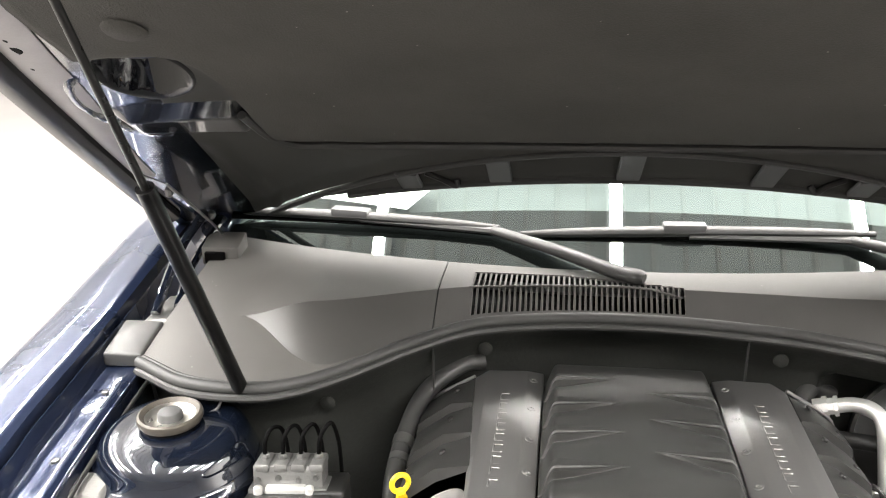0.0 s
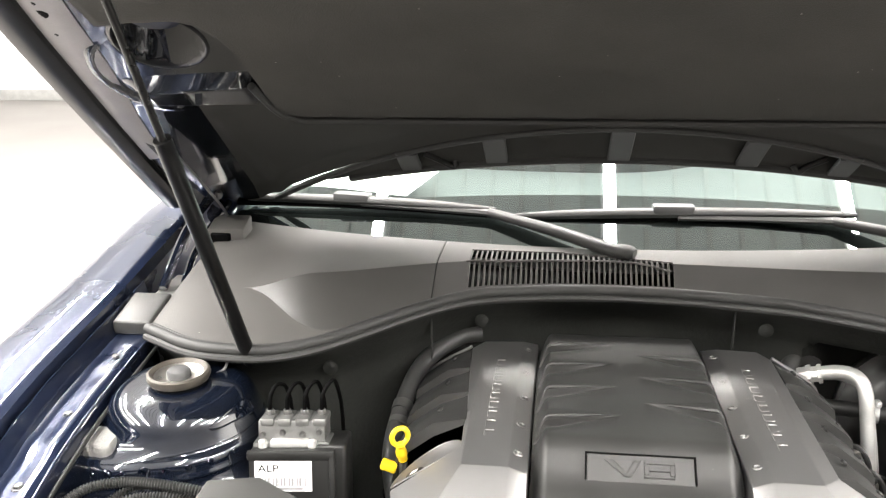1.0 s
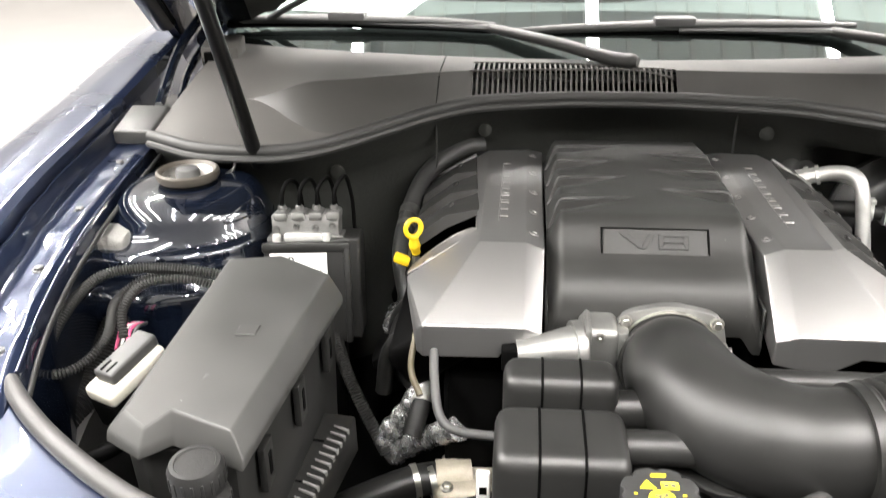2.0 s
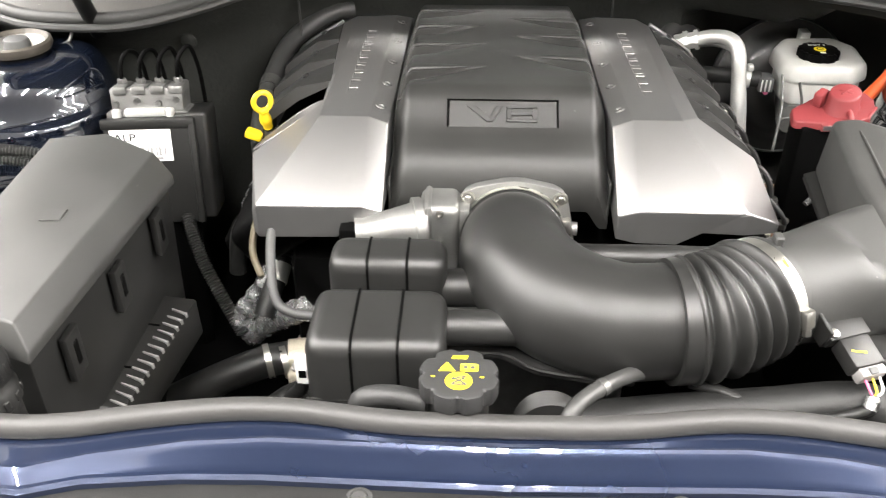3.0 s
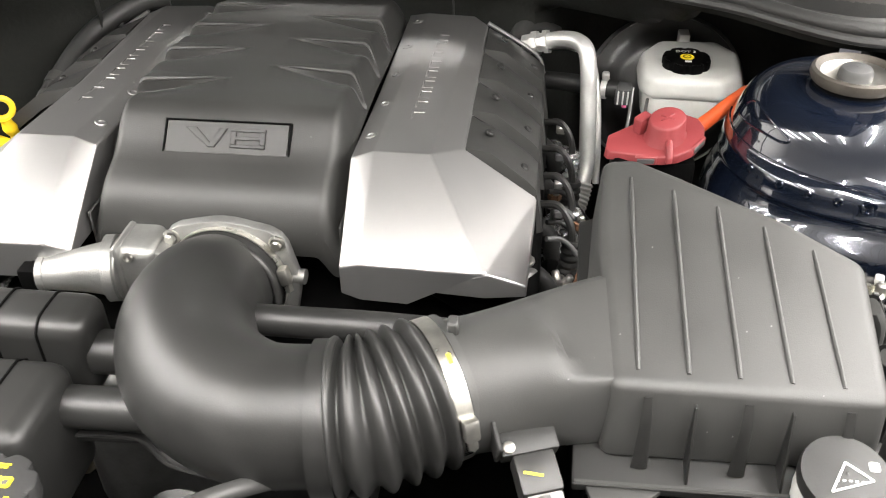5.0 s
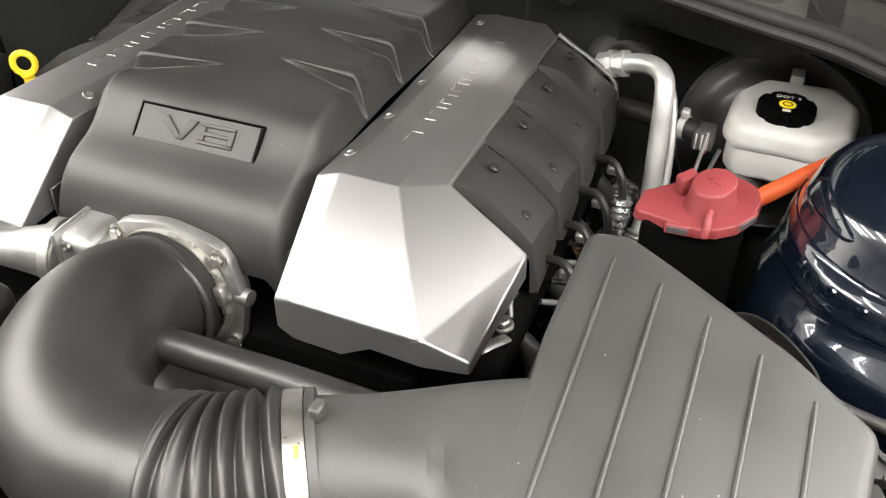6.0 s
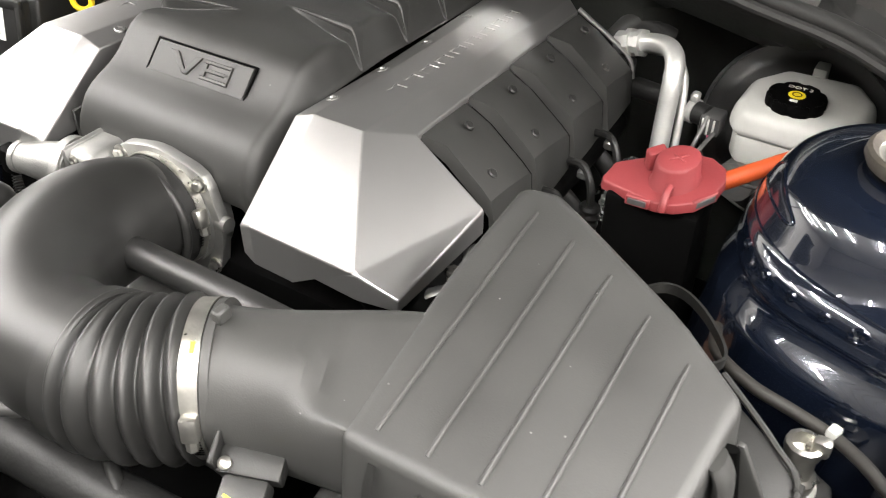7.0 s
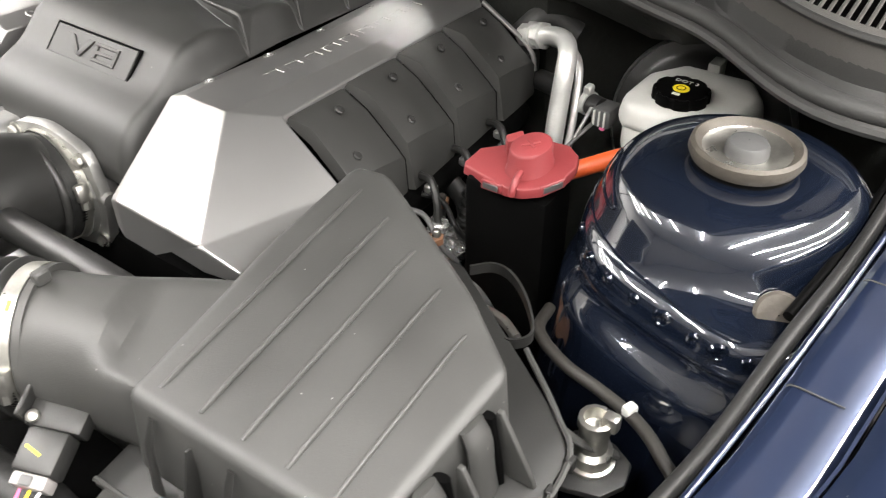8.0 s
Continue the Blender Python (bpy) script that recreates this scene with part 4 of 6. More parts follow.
def mani(x, yb):
    """A point of the centre cover; the rows lean with the fins, each with a scoop before it."""
    y = 0.750 + 0.450 * (yb - 0.748) / 0.452
    t = min(1.0, max(0.0, (abs(x) - 0.016) / 0.085))
    y += 0.018 * (1 - t) * step(0.80, 0.85, yb) * step(1.17, 1.12, yb)
    z = mz(y) - edge_drop(x) - 0.012 * step(1.17, 1.2, y)
    for s, fins in FINS:
        if s * x > 0.016:
            for f in fins:
                d = f - yb
                if 0 < d < 0.034:
                    z -= 0.0105 * min(1, t * 1.15) * (1 - d / 0.034) ** 1.6 * step(0.121, 0.112, abs(x))
    return (x, y, z)


def fin(s, f):
    """One leaf-shaped fin: a sloping front face, a rounded ridge and a low back."""
    cut = []
    for k in range(33):
        u = k / 32
        x = s * (0.1185 - 0.1035 * u)
        sh = step(0.0, 0.20, u) ** 0.7 * (1 - u) ** 0.85
        foot = Vector(mani(x, f - 0.0004)) + Vector((0, -0.0005, 0.0002))
        top = Vector(mani(x, f + 0.0015 + 0.009 * sh)) + Vector((0, 0, 0.0032 * sh + 0.55 * edge_drop(x) * step(0.0, 0.2, u)))
        back = Vector(mani(x, f + 0.0025 + 0.034 * sh)) - Vector((0, 0, 0.0006))
        ring = [foot, foot.lerp(top, 0.5) + Vector((0, 0.0008, -0.0008)) * sh, top - Vector((0, 0.0012, 0.0012)) * sh, top, top + Vector((0, 0.0016, -0.0001)) * sh, top.lerp(back, 0.45) + Vector((0, 0, 0.0006)) * sh, back]
        cut.append([tuple(p) for p in ring])
    return loft(cut, False, False)


def arch(x):
    return 0.790 - 0.022 * step(0.085, 0.105, abs(x - 0.01))


rows = sorted([0.748 + 0.452 * k / 90 for k in range(91)] + [f + e for _, fins in FINS for f in fins for e in (-0.0004, 0.0014)])
cols = [-0.121 + 0.242 * k / 110 for k in range(111)]
sheet_rows = [[(x, 0.753, arch(x) - 0.012) for x in cols], [(x, 0.7504, arch(x) - 0.002) for x in cols]]
sheet_rows += [[mani(x, y) for x in cols] for y in rows]
part("centre_cover", loft(sheet_rows, False, False), MANI, cover, "dark grey moulded centre cover with gill-like fins", angle=28)
for s, fins in FINS:
    for f in fins:
        part("fin", fin(s, f), MANI, cover, angle=70)
for s in (1, -1):
    part("centre_side", rbox(s * 0.121 - 0.0015, s * 0.121 + 0.0015, 0.756, 1.19, 0.77, 0.812, 0.001, 1), MANI, cover)
# badge
bm_at = Matrix.Translation((0.003, 0.8165, 0.8645)) @ Matrix.Rotation(math.atan2(0.0225, 0.0225), 4, "X")
badge = part("badge", rbox(-0.0595, 0.0595, -0.0155, 0.0155, -0.004, 0.0008, 0.0006, 1, bm_at), MANI, cover, "dark grey badge plate with raised lettering")
for b in ((-0.0622, 0.0622, 0.0160, 0.0177), (-0.0622, 0.0622, -0.0177, -0.0160), (-0.0622, -0.0602, -0.0160, 0.0160), (0.0602, 0.0622, -0.0160, 0.0160)):
    part("badge_frame", rbox(*b, -0.004, 0.0008, 0.0006, 1, bm_at), DARK, badge, "black shadow gap round the badge")
for leg in ([(-0.041, 0.0095), (-0.030, 0.0095), (-0.0110, -0.0095), (-0.0175, -0.0095)], [(-0.0075, 0.0095), (0.0005, 0.0095), (-0.0110, -0.0095), (-0.0175, -0.0095)]):
    part("letter_stroke", prism(leg, 0.0004, 0.0026, 0.0005, m=bm_at), MANI, badge, "raised stroke of the V")
for x0, x1, y0, y1 in ((0.004, 0.038, 0.0062, 0.0095), (0.004, 0.038, -0.0017, 0.0017), (0.004, 0.038, -0.0095, -0.0062), (0.004, 0.0095, -0.0062, 0.0062), (0.0325, 0.038, -0.0062, 0.0062)):
    part("letter_stroke", rbox(x0, x1, y0, y1, 0.0004, 0.0026, 0.0005, 1, bm_at), MANI, badge, "raised stroke of the 8")

for s in (1, -1):
    P = {k: Vector((s * x, y, z)) for k, (x, y, z) in dict(
        a=(0.122, 1.19, 0.846), a2=(0.146, 1.19, 0.850), b=(0.205, 1.19, 0.848), b2=(0.224, 1.172, 0.843), m=(0.123, 0.95, 0.8485), m2=(0.146, 0.95, 0.8565), md=(0.2025, 0.95, 0.8563), me=(0.226, 0.95, 0.8484), c=(0.124, 0.806, 0.857), c2=(0.146, 0.806, 0.865), d=(0.2, 0.804, 0.866), e=(0.227, 0.843, 0.851),
        f=(0.126, 0.720, 0.793), f2=(0.146, 0.712, 0.804), g=(0.258, 0.706, 0.807), h=(0.298, 0.837, 0.804), k=(0.294, 0.712, 0.792)).items()}
    if s < 0:
        P["k"], P["h"], P["e"], P["me"] = Vector((-0.267, 0.722, 0.790)), Vector((-0.293, 0.846, 0.797)), Vector((-0.207, 0.860, 0.8555)), Vector((-0.2095, 0.95, 0.8515))
    bm = bmesh.new()
    V = {k: bm.verts.new(p) for k, p in P.items()}
    for k, z in (("a", 0.81), ("b", 0.81), ("b2", 0.825), ("c", 0.79), ("e", 0.838), ("f", 0.765), ("f2", 0.765), ("g", 0.781 if s > 0 else 0.768), ("h", 0.78 if s > 0 else 0.77), ("k", 0.781 if s > 0 else 0.765)):
        V[k + "_"] = bm.verts.new((P[k].x, P[k].y, z))
    # the skirt is cut away over part of its width
    for k, z in (("n", 0.765 if s > 0 else 0.786), ("m", 0.781 if s > 0 else 0.767)):
        V[k + "_"] = bm.verts.new((P["f2"].x + (P["g"].x - P["f2"].x) * ((0.40 if k == "n" else 0.47) if s > 0 else (0.20 if k == "n" else 0.24)), 0.710, z))
    if s < 0:
        V["f_"].co.z = V["f2_"].co.z = 0.786
    for f in ("a a2 m2 m", "a2 b md m2", "b b2 me md", "m m2 c2 c", "m2 md d c2", "md me e d", "c2 d g f2", "c c2 f2 f", "d e h g", "g h k", "f f2 f2_ f_", "f2 g g_ m_ n_ f2_", "g k k_ g_", "k h h_ k_", "c f f_ c_", "a m c c_ a_", "e me b2 b2_ e_", "a_ b_ b a2 a", "b_ b2_ b2 b", "h e e_ h_"):
        bm.faces.new([V[n] for n in f.split()])
    bmesh.ops.triangulate(bm, faces=[f for f in bm.faces if len(f.verts) > 4])
    bmesh.ops.recalc_face_normals(bm, faces=bm.faces)
    hard = [e for e in bm.edges if len(e.link_faces) == 2 and e.calc_face_angle(0) > radians(8)]
    bmesh.ops.bevel(bm, geom=hard, offset=0.0018, segments=2, affect="EDGES", profile=0.5)
    panel = part("side_panel", bm, SILVER, cover, "brushed silver faceted side panel", angle=12)
    for k, y in enumerate((0.844, 0.921, 0.998, 1.077, 1.161)):
        z = ramp(y, [0.806, 0.95, 1.19], [0.8622, 0.8537, 0.8487])
        part("screw", turned([(0.0060, -0.001), (0.0060, 0.0004), (0.0054, 0.0009), (0.0032, 0.0009), (0.0028, -0.0006), (0.0003, -0.0006)], 16, tf((s * 0.136, y, z), 0, -14 * s)), SILVER, panel)
    # a nine-character brand strip, kept as plain bars
    for k in range(9):
        y = 0.887 + 0.0275 * k
        z = ramp(y, [0.806, 0.95, 1.19], [0.8658, 0.8565, 0.8494])
        part("emblem_bar", rbox(s * 0.175 - 0.006, s * 0.175 + 0.006, y - 0.0095, y - 0.0073, z - 0.001, z + 0.0006, 0.0004, 1), SILVER, panel)
        part("emblem_bar", rbox(s * 0.175 - 0.006, s * 0.175 - 0.0042, y - 0.0073, y + 0.0090, z - 0.001, z + 0.0006, 0.0004, 1), SILVER, panel)
    for k in range(9):
        y = 0.887 + 0.0275 * k
        z = ramp(y, [0.806, 0.95, 1.19], [0.8658, 0.8565, 0.8494])
        part("emblem_bar", rbox(s * 0.175 - 0.006, s * 0.175 + 0.006, y + 0.0075, y + 0.0095, z - 0.001, z + 0.0006, 0.0004, 1), SILVER, panel)
    # overlapping black gills over the coils
    for k in range(4) if s > 0 else range(1, 4):
        y0, y1 = 0.846 + 0.0815 * k, 0.846 + 0.0815 * (k + 1)
        up = 0.0095
        rows = []
        for y, u in ((y0 + 0.0005, -0.006), (y0 + 0.0035, up), (y0 + 0.03, up * 0.75), (y1 - 0.006, -0.001), (y1 - 0.001, -0.006)):
            z = -(y - 0.81) * 0.02
            rows.append([(s * (0.226 if s > 0 else 0.204 + 0.018 * step(0.86, 1.17, y)), y, (0.846 if s > 0 else 0.852 - 0.006 * step(0.86, 1.17, y)) + z * 0.6 + u * 0.25), (s * 0.250, y + 0.004, 0.833 + z * 0.5 + u), (s * 0.287, y, 0.806 + z * 0.3 + u), (s * 0.297, y, 0.795 + u), (s * (0.302 + 0.4 * u), y, 0.755)])
        gill = part("gill", thick(loft(rows, False, False), 0.002), MANI, cover, "black ribbed coil cover", angle=30)
        for dx, zz in ((0.247, 0.8365), (0.2835, 0.8105)):
            y = y0 + (0.049 if dx < 0.26 else 0.028)
            part("screw", turned([(0.0050, 0), (0.0048, 0.002), (0.0035, 0.003), (0.0003, 0.0026)], 14, Matrix.Translation((s * dx, y, zz + 0.005 - (y - 0.81) * 0.01)) @ Matrix.Rotation(radians(s * 36), 4, "Y")), BLACK, gill)
    part("rear_trim", sweep([(s * 0.224, 1.174, 0.845), (s * 0.285, 1.176, 0.806), (s * 0.297, 1.174, 0.78)], 0.0028, 4, 8), SILVER, cover, "silver trim line")
    part("rear_gill", rbox(min(s * 0.215, s * 0.295), max(s * 0.215, s * 0.295), 1.172, 1.192, 0.76, 0.80, 0.006), BLACK, cover)
# oil filler scoop on one side
SR, SL = Vector((-0.203, 0.861, 0.8545)), Vector((-0.292, 0.849, 0.798))


def scoop_pt(u, v):
    p = SR.lerp(SL, u)
    bulge = math.sin(math.pi * min(1.0, 0.04 + 0.96 * u ** 0.75)) ** 0.6
    q = p + Vector((-0.012, 0.062, -0.020)) * bulge
    return p.lerp(q, v) - Vector((0, 0, 0.008)) * math.sin(math.pi * v) * bulge


scoop = part("oil_filler_recess", thick(grid(28, 14, scoop_pt), 0.0015), SILVER, cover, "silver leaf-shaped scoop over the oil filler", angle=50)
part("recess_rim", sweep([scoop_pt(k / 24, 1.0) + Vector((0, 0, 0.0008)) for k in range(25)], 0.0014, 1, 6), SILVER, scoop)
part("recess_back", loft([[scoop_pt(k / 20, 1.0) for k in range(21)], [scoop_pt(k / 20, 1.0) + Vector((0, 0.012, -0.05)) for k in range(21)]], False, False), BLACK, scoop)
oc_at = tf(tuple(scoop_pt(0.66, 0.36)), -12, -32)
part("oil_cap", turned([(0.013, -0.004), (0.013, 0.002), (0.011, 0.0035), (0.0005, 0.0035)], 24, oc_at), BLACK, scoop, "black oil cap with white print")
for k in range(3):
    part("print_bar", rbox(-0.005, 0.005, -0.0009, 0.0009, 0, 0.0004, 0, 1, oc_at @ tf((0, -0.004 + 0.004 * k, 0.0036))), WHITE_INK, scoop)

# ---- throttle body ----
tb = thing("throttle_body", "cast aluminium throttle body with a side motor", "throttle body")
TBC = Vector((0.016, 0.750, 0.757))
flange = [(0.066 * math.cos(a) * (1 + 0.12 * abs(math.cos(2 * a)) ** 0 * (abs(math.sin(2 * a)) ** 6)), 0.066 * math.sin(a) * (1 + 0.12 * abs(math.sin(2 * a)) ** 6)) for a in (2 * math.pi * k / 40 for k in range(40))]
part("flange", prism(flange, 0, 0.012, 0.002, m=Matrix.Translation(TBC) @ Matrix.Rotation(radians(90), 4, "X")), CAST, tb)
part("bore", turned([(0.058, -0.012), (0.056, 0.02), (0.05, 0.022)], 40, Matrix.Translation(TBC) @ Matrix.Rotation(radians(90), 4, "X")), CAST, tb)
for dx, dz in ((0.05, 0.046), (-0.05, 0.046), (0.05, -0.046), (-0.05, -0.046)):
    bolt(tb, (TBC.x + dx, TBC.y - 0.012, TBC.z + dz), 0.0058, 0.006, ZINC, 90)
part("gear_case", rbox(-0.085, -0.042, 0.708, 0.765, 0.712, 0.806, 0.009, 3), CAST, tb)
part("case_rim", rbox(-0.080, -0.072, 0.705, 0.766, 0.709, 0.8085, 0.004, 2), CAST, tb)
part("motor_housing", sweep([(-0.08, 0.722, 0.776), (-0.11, 0.716, 0.776), (-0.15, 0.708, 0.774)], lambda t: 0.029 - 0.014 * t, 4, 24), CAST, tb)
part("case_clip", rbox(-0.087, -0.08, 0.702, 0.708, 0.765, 0.785, 0.001, 1), TANK, tb)
part("neck_case", rbox(-0.05, -0.03, 0.715, 0.765, 0.715, 0.80, 0.006), CAST, tb)
for y, z in ((0.7075, 0.80), (0.7075, 0.72), (0.7075, 0.76)):
    part("case_screw", turned([(0.0045, 0), (0.0045, 0.003), (0.0025, 0.0035), (0.0003, 0.002)], 10, tf((-0.0635, y, z), 90)), ZINC, tb)
part("motor_ring", sweep([(-0.083, 0.7215, 0.776), (-0.092, 0.7195, 0.776)], 0.0315, 2, 24), CAST, tb)
part("motor_end", sweep([(-0.148, 0.7085, 0.774), (-0.154, 0.7075, 0.774)], 0.0165, 2, 20), CAST, tb)
part("motor_plug", rbox(-0.170, -0.150, 0.695, 0.72, 0.757, 0.785, 0.003), DARK, tb)
part("sensor_knob", sweep([(0.075, 0.744, 0.762), (0.087, 0.743, 0.762)], 0.0075, 3, 12), CAST, tb)

# ---- intake duct ----
duct = thing("intake_duct", "black moulded intake elbow with bellows and twin resonator boxes", "intake duct")
EL = [(0.016, 0.735, 0.759), (0.015, 0.712, 0.768), (0.014, 0.672, 0.782), (0.022, 0.620, 0.788), (0.051, 0.573, 0.789), (0.099, 0.546, 0.789), (0.152, 0.5465, 0.790)]


def elbow_r(t):
    return 0.0505 + 0.0060 * step(0.12, 0.42, t) - 0.004 * step(0.6, 1.0, t) + 0.0025 * step(0.03, 0.0, abs(t - 0.10))


part("elbow", sweep(EL, elbow_r, 12, 44), DUCT, duct)
CUFF = (Vector((0.0163, 0.742, 0.760)) - Vector((0.0155, 0.710, 0.7635))).to_track_quat("Z", "Y").to_matrix().to_4x4()
for y, z, r in ((0.7105, 0.7635, 0.0042), (0.7400, 0.7602, 0.0026)):
    ring = [(0.0535 + r * math.sin(math.pi * k / 8), -r * math.cos(math.pi * k / 8)) for k in range(9)]
    part("cuff_ridge", turned(ring, 56, Matrix.Translation((0.0155, y, z)) @ CUFF), DUCT, duct, angle=70)
part("cuff", sweep([(0.0163, 0.742, 0.760), (0.0159, 0.726, 0.7618), (0.0155, 0.7095, 0.7636)], 0.0549, 3, 44), HOSE, duct, "black rubber cuff")
B0, B1 = Vector((0.158, 0.5460, 0.790)), Vector((0.2255, 0.5722, 0.796))


def bell_r(t):
    return 0.0515 + 0.0080 * (0.5 - 0.5 * math.cos(2 * math.pi * t * 6.0)) ** 0.8 if 0.0 < t < 0.985 else 0.0535


AX = Vector((0.86, 0.51, 0.03)).normalized()
part("bellows", sweep([B0, B0 + Vector((0.026, 0.0045, 0.002)), B0 + Vector((0.049, 0.0150, 0.004)), B1 + AX * 0.007], bell_r, 40, 44), DUCT, duct, "ribbed black bellows", angle=60)
part("collar", sweep([B0 + Vector((-0.011, -0.001, 0)), B0 + Vector((0.006, 0.001, 0))], 0.0575, 3, 44), DUCT, duct)
seam = [Vector(p) for p in glide(EL, 6)]
part("mould_seam", sweep([p + Vector((0.0, 0.0, -0.012)) + (Vector((0.7, -1, 0)).normalized() if k > 14 else Vector((-1, -0.2, 0)).normalized()) * 0.0515 for k, p in enumerate(seam) if k > 16], 0.0011, 2, 6), DUCT, duct)
# resonator boxes
def groove_loop(x, y0, y1, z0, z1):
    r = 0.0155
    pts = [(x, y0 + r - r * math.cos(a), z1 - r + r * math.sin(a)) for a in (0.0, 0.5, 1.05, 1.57)]
    pts += [(x, y1 - r + r * math.sin(a), z1 - r + r * math.cos(a)) for a in (0.0, 0.5, 1.05, 1.57)]
    return sweep([(x, y0 - 0.0002, z0 + 0.02), *pts, (x, y1, z0 + 0.02)], 0.0013, 3, 6)


def resonator(x0, x1, y0, y1, z0, z1):
    bm = rbox(x0, x1, y0, y1, z0, z1, 0.016, 4)
    ob = part("resonator", bm, DUCT, duct, "black resonator box with moulded grooves", angle=60)
    for t in (0.34, 0.67):
        x = x0 + (x1 - x0) * t
        part("groove", groove_loop(x, y0, y1, z0, z1), DARK, ob)
    return ob


resonator(-0.166, -0.052, 0.592, 0.645, 0.735, 0.816)
resonator(-0.172, -0.050, 0.484, 0.574, 0.695, 0.805)
part("branch", sweep([(-0.055, 0.614, 0.772), (0.0, 0.612, 0.775)], 0.019, 4, 20), DUCT, duct)
part("branch", sweep([(-0.06, 0.552, 0.772), (0.03, 0.553, 0.773)], 0.017, 4, 20), DUCT, duct)
part("web", prism([(-0.075, 0.545), (0.0, 0.548), (0.032, 0.527), (0.08, 0.517), (0.12, 0.514), (0.12, 0.60), (-0.075, 0.60)], 0.738, 0.746, 0.002), DUCT, duct)
part("web_lip", sweep([(-0.07, 0.545, 0.7455), (0.0, 0.548, 0.7455), (0.032, 0.527, 0.7455), (0.08, 0.517, 0.7455), (0.12, 0.514, 0.745)], 0.0022, 4, 6), DUCT, duct)
part("side_tube", sweep([(0.045, 0.652, 0.786), (0.11, 0.652, 0.786), (0.18, 0.652, 0.786), (0.29, 0.650, 0.784)], 0.0135, 4, 20), DUCT, duct)
part("parting_line", sweep([(-0.172, 0.4855, 0.742), (-0.12, 0.4845, 0.743), (-0.06, 0.4855, 0.748)], 0.0011, 4, 6), DUCT, duct)


def clamp(c, axis, r, width, screw):
    cl = thing("hose_clamp", "bright steel worm-drive hose clamp", "hose clamp", "hose clamps")
    axis = axis.normalized()
    z = axis.to_track_quat("Z", "Y").to_matrix().to_4x4()
    m = Matrix.Translation(c) @ z
    part("band", turned([(r, -width / 2), (r + 0.0012, -width / 2), (r + 0.0012, width / 2), (r, width / 2)], 56, m), ZINC, cl)
    p = c + Vector(screw).normalized() * (r + 0.004)
    side = axis.cross(Vector(screw)).normalized()
    part("screw_housing", rbox(-0.006, 0.006, -0.009, 0.009, -0.005, 0.005, 0.0025, 2, Matrix.Translation(p) @ Matrix((axis, side, Vector(screw).normalized())).transposed().to_4x4()), ZINC, cl)
    part("screw", sweep([p + side * 0.006, p + side * 0.016], 0.0042, 2, 6), ZINC, cl, "slotted screw head")
    for k in range(8):
        a = Matrix.Rotation(radians(8 + 3.2 * k), 4, axis) @ Vector(screw).normalized()
        part("thread_slot", rbox(-width * 0.28, width * 0.28, -0.0006, 0.0006, -0.0002, 0.0004, 0, 1, Matrix.Translation(c + a * (r + 0.0013)) @ Matrix((axis, axis.cross(a), a)).transposed().to_4x4()), DARK, cl)
    return cl


clamp(B1 + AX * 0.009, AX, 0.0540, 0.0125, (0.50, -0.83, 0.22))
clamp(Vector((0.0160, 0.7305, 0.7613)), Vector((0.025, 1, -0.11)), 0.0556, 0.009, (0.95, -0.1, 0.25))
a = 66
part("ink_mark", rbox(-0.0015, 0.0015, -0.004, 0.004, 0.0, 0.0004, 0, 1, Matrix.Translation(B1 + AX * 0.009 + Vector((0.51 * math.cos(radians(a)), -0.86 * math.cos(radians(a)), math.sin(radians(a)))) * 0.0553) @ Matrix.Rotation(radians(30), 4, "Z") @ Matrix.Rotation(radians(90 - a), 4, "X")), INK, bpy.data.objects["hose_clamp"])

# small fittings along the valve cover, beside the airbox
bolt(engine, (0.290, 0.801, 0.7525), 0.0075, 0.007, ZINC)
part("lifting_eye", sweep([(0.280, 0.761, 0.752), (0.287, 0.767, 0.757), (0.2935, 0.776, 0.757), (0.298, 0.789, 0.752)], 0.0055, 5, 10, flat=0.4), CAST, engine, "dull cast bracket")
part("coil_bracket", sweep([(0.292, 0.815, 0.75), (0.287, 0.829, 0.757), (0.288, 0.842, 0.756)], 0.0035, 5, 8), STEEL, engine)

# ---- airbox ----
airbox = thing("airbox", "large black plastic air filter box with ribbed lid", "air filter box")
TOP = [(0.357, 0.558), (0.545, 0.562), (0.554, 0.692), (0.500, 0.732), (0.420, 0.776), (0.382, 0.796), (0.354, 0.792), (0.350, 0.70)]


def lid_z(x, y):
    return 0.8345 + (y - 0.563) * 0.185 - 0.05 * max(0, x - 0.40) * 0.6


def flange_z(y):
    return 0.760 + max(0.0, y - 0.535) * 0.20


def tilt_lid(bm):
    """Top follows the lid's slope, foot the flange's."""
    for v in bm.verts:
        top = lid_z(v.co.x, v.co.y)
        k = (1.0 - v.co.z) / 0.10
        v.co.z = top + (flange_z(v.co.y) - 0.001 - top) * k
    return bm


lidmesh = prism(TOP, 0.90, 1.0, 0.009, 0.006, 4)
part("lid", tilt_lid(lidmesh), LIDM, airbox, "black lid with five raised ribs", angle=60)
for k in range(5):
    x = 0.3765 + 0.0350 * k
    yb = (0.770, 0.757, 0.741, 0.722, 0.700)[k]
    run = [(x + 0.0008 * math.sin(9 * y), y, lid_z(x, y) + (0.0004 if 0.58 < y < yb - 0.012 else -0.001)) for y in [0.572 + (yb - 0.572) * j / 9 for j in range(10)]]
    part("rib", sweep(run, 0.0018, 2, 8), LIDM, airbox)
FL = [(0.335, 0.530), (0.590, 0.535), (0.597, 0.700), (0.575, 0.722), (0.450, 0.800), (0.385, 0.808), (0.338, 0.79)]
FLOW = prism(FL, 0.0, 0.008, 0.002)
for v in FLOW.verts:
    v.co.z += flange_z(v.co.y) - 0.008
part("flange", FLOW, BLACK, airbox)
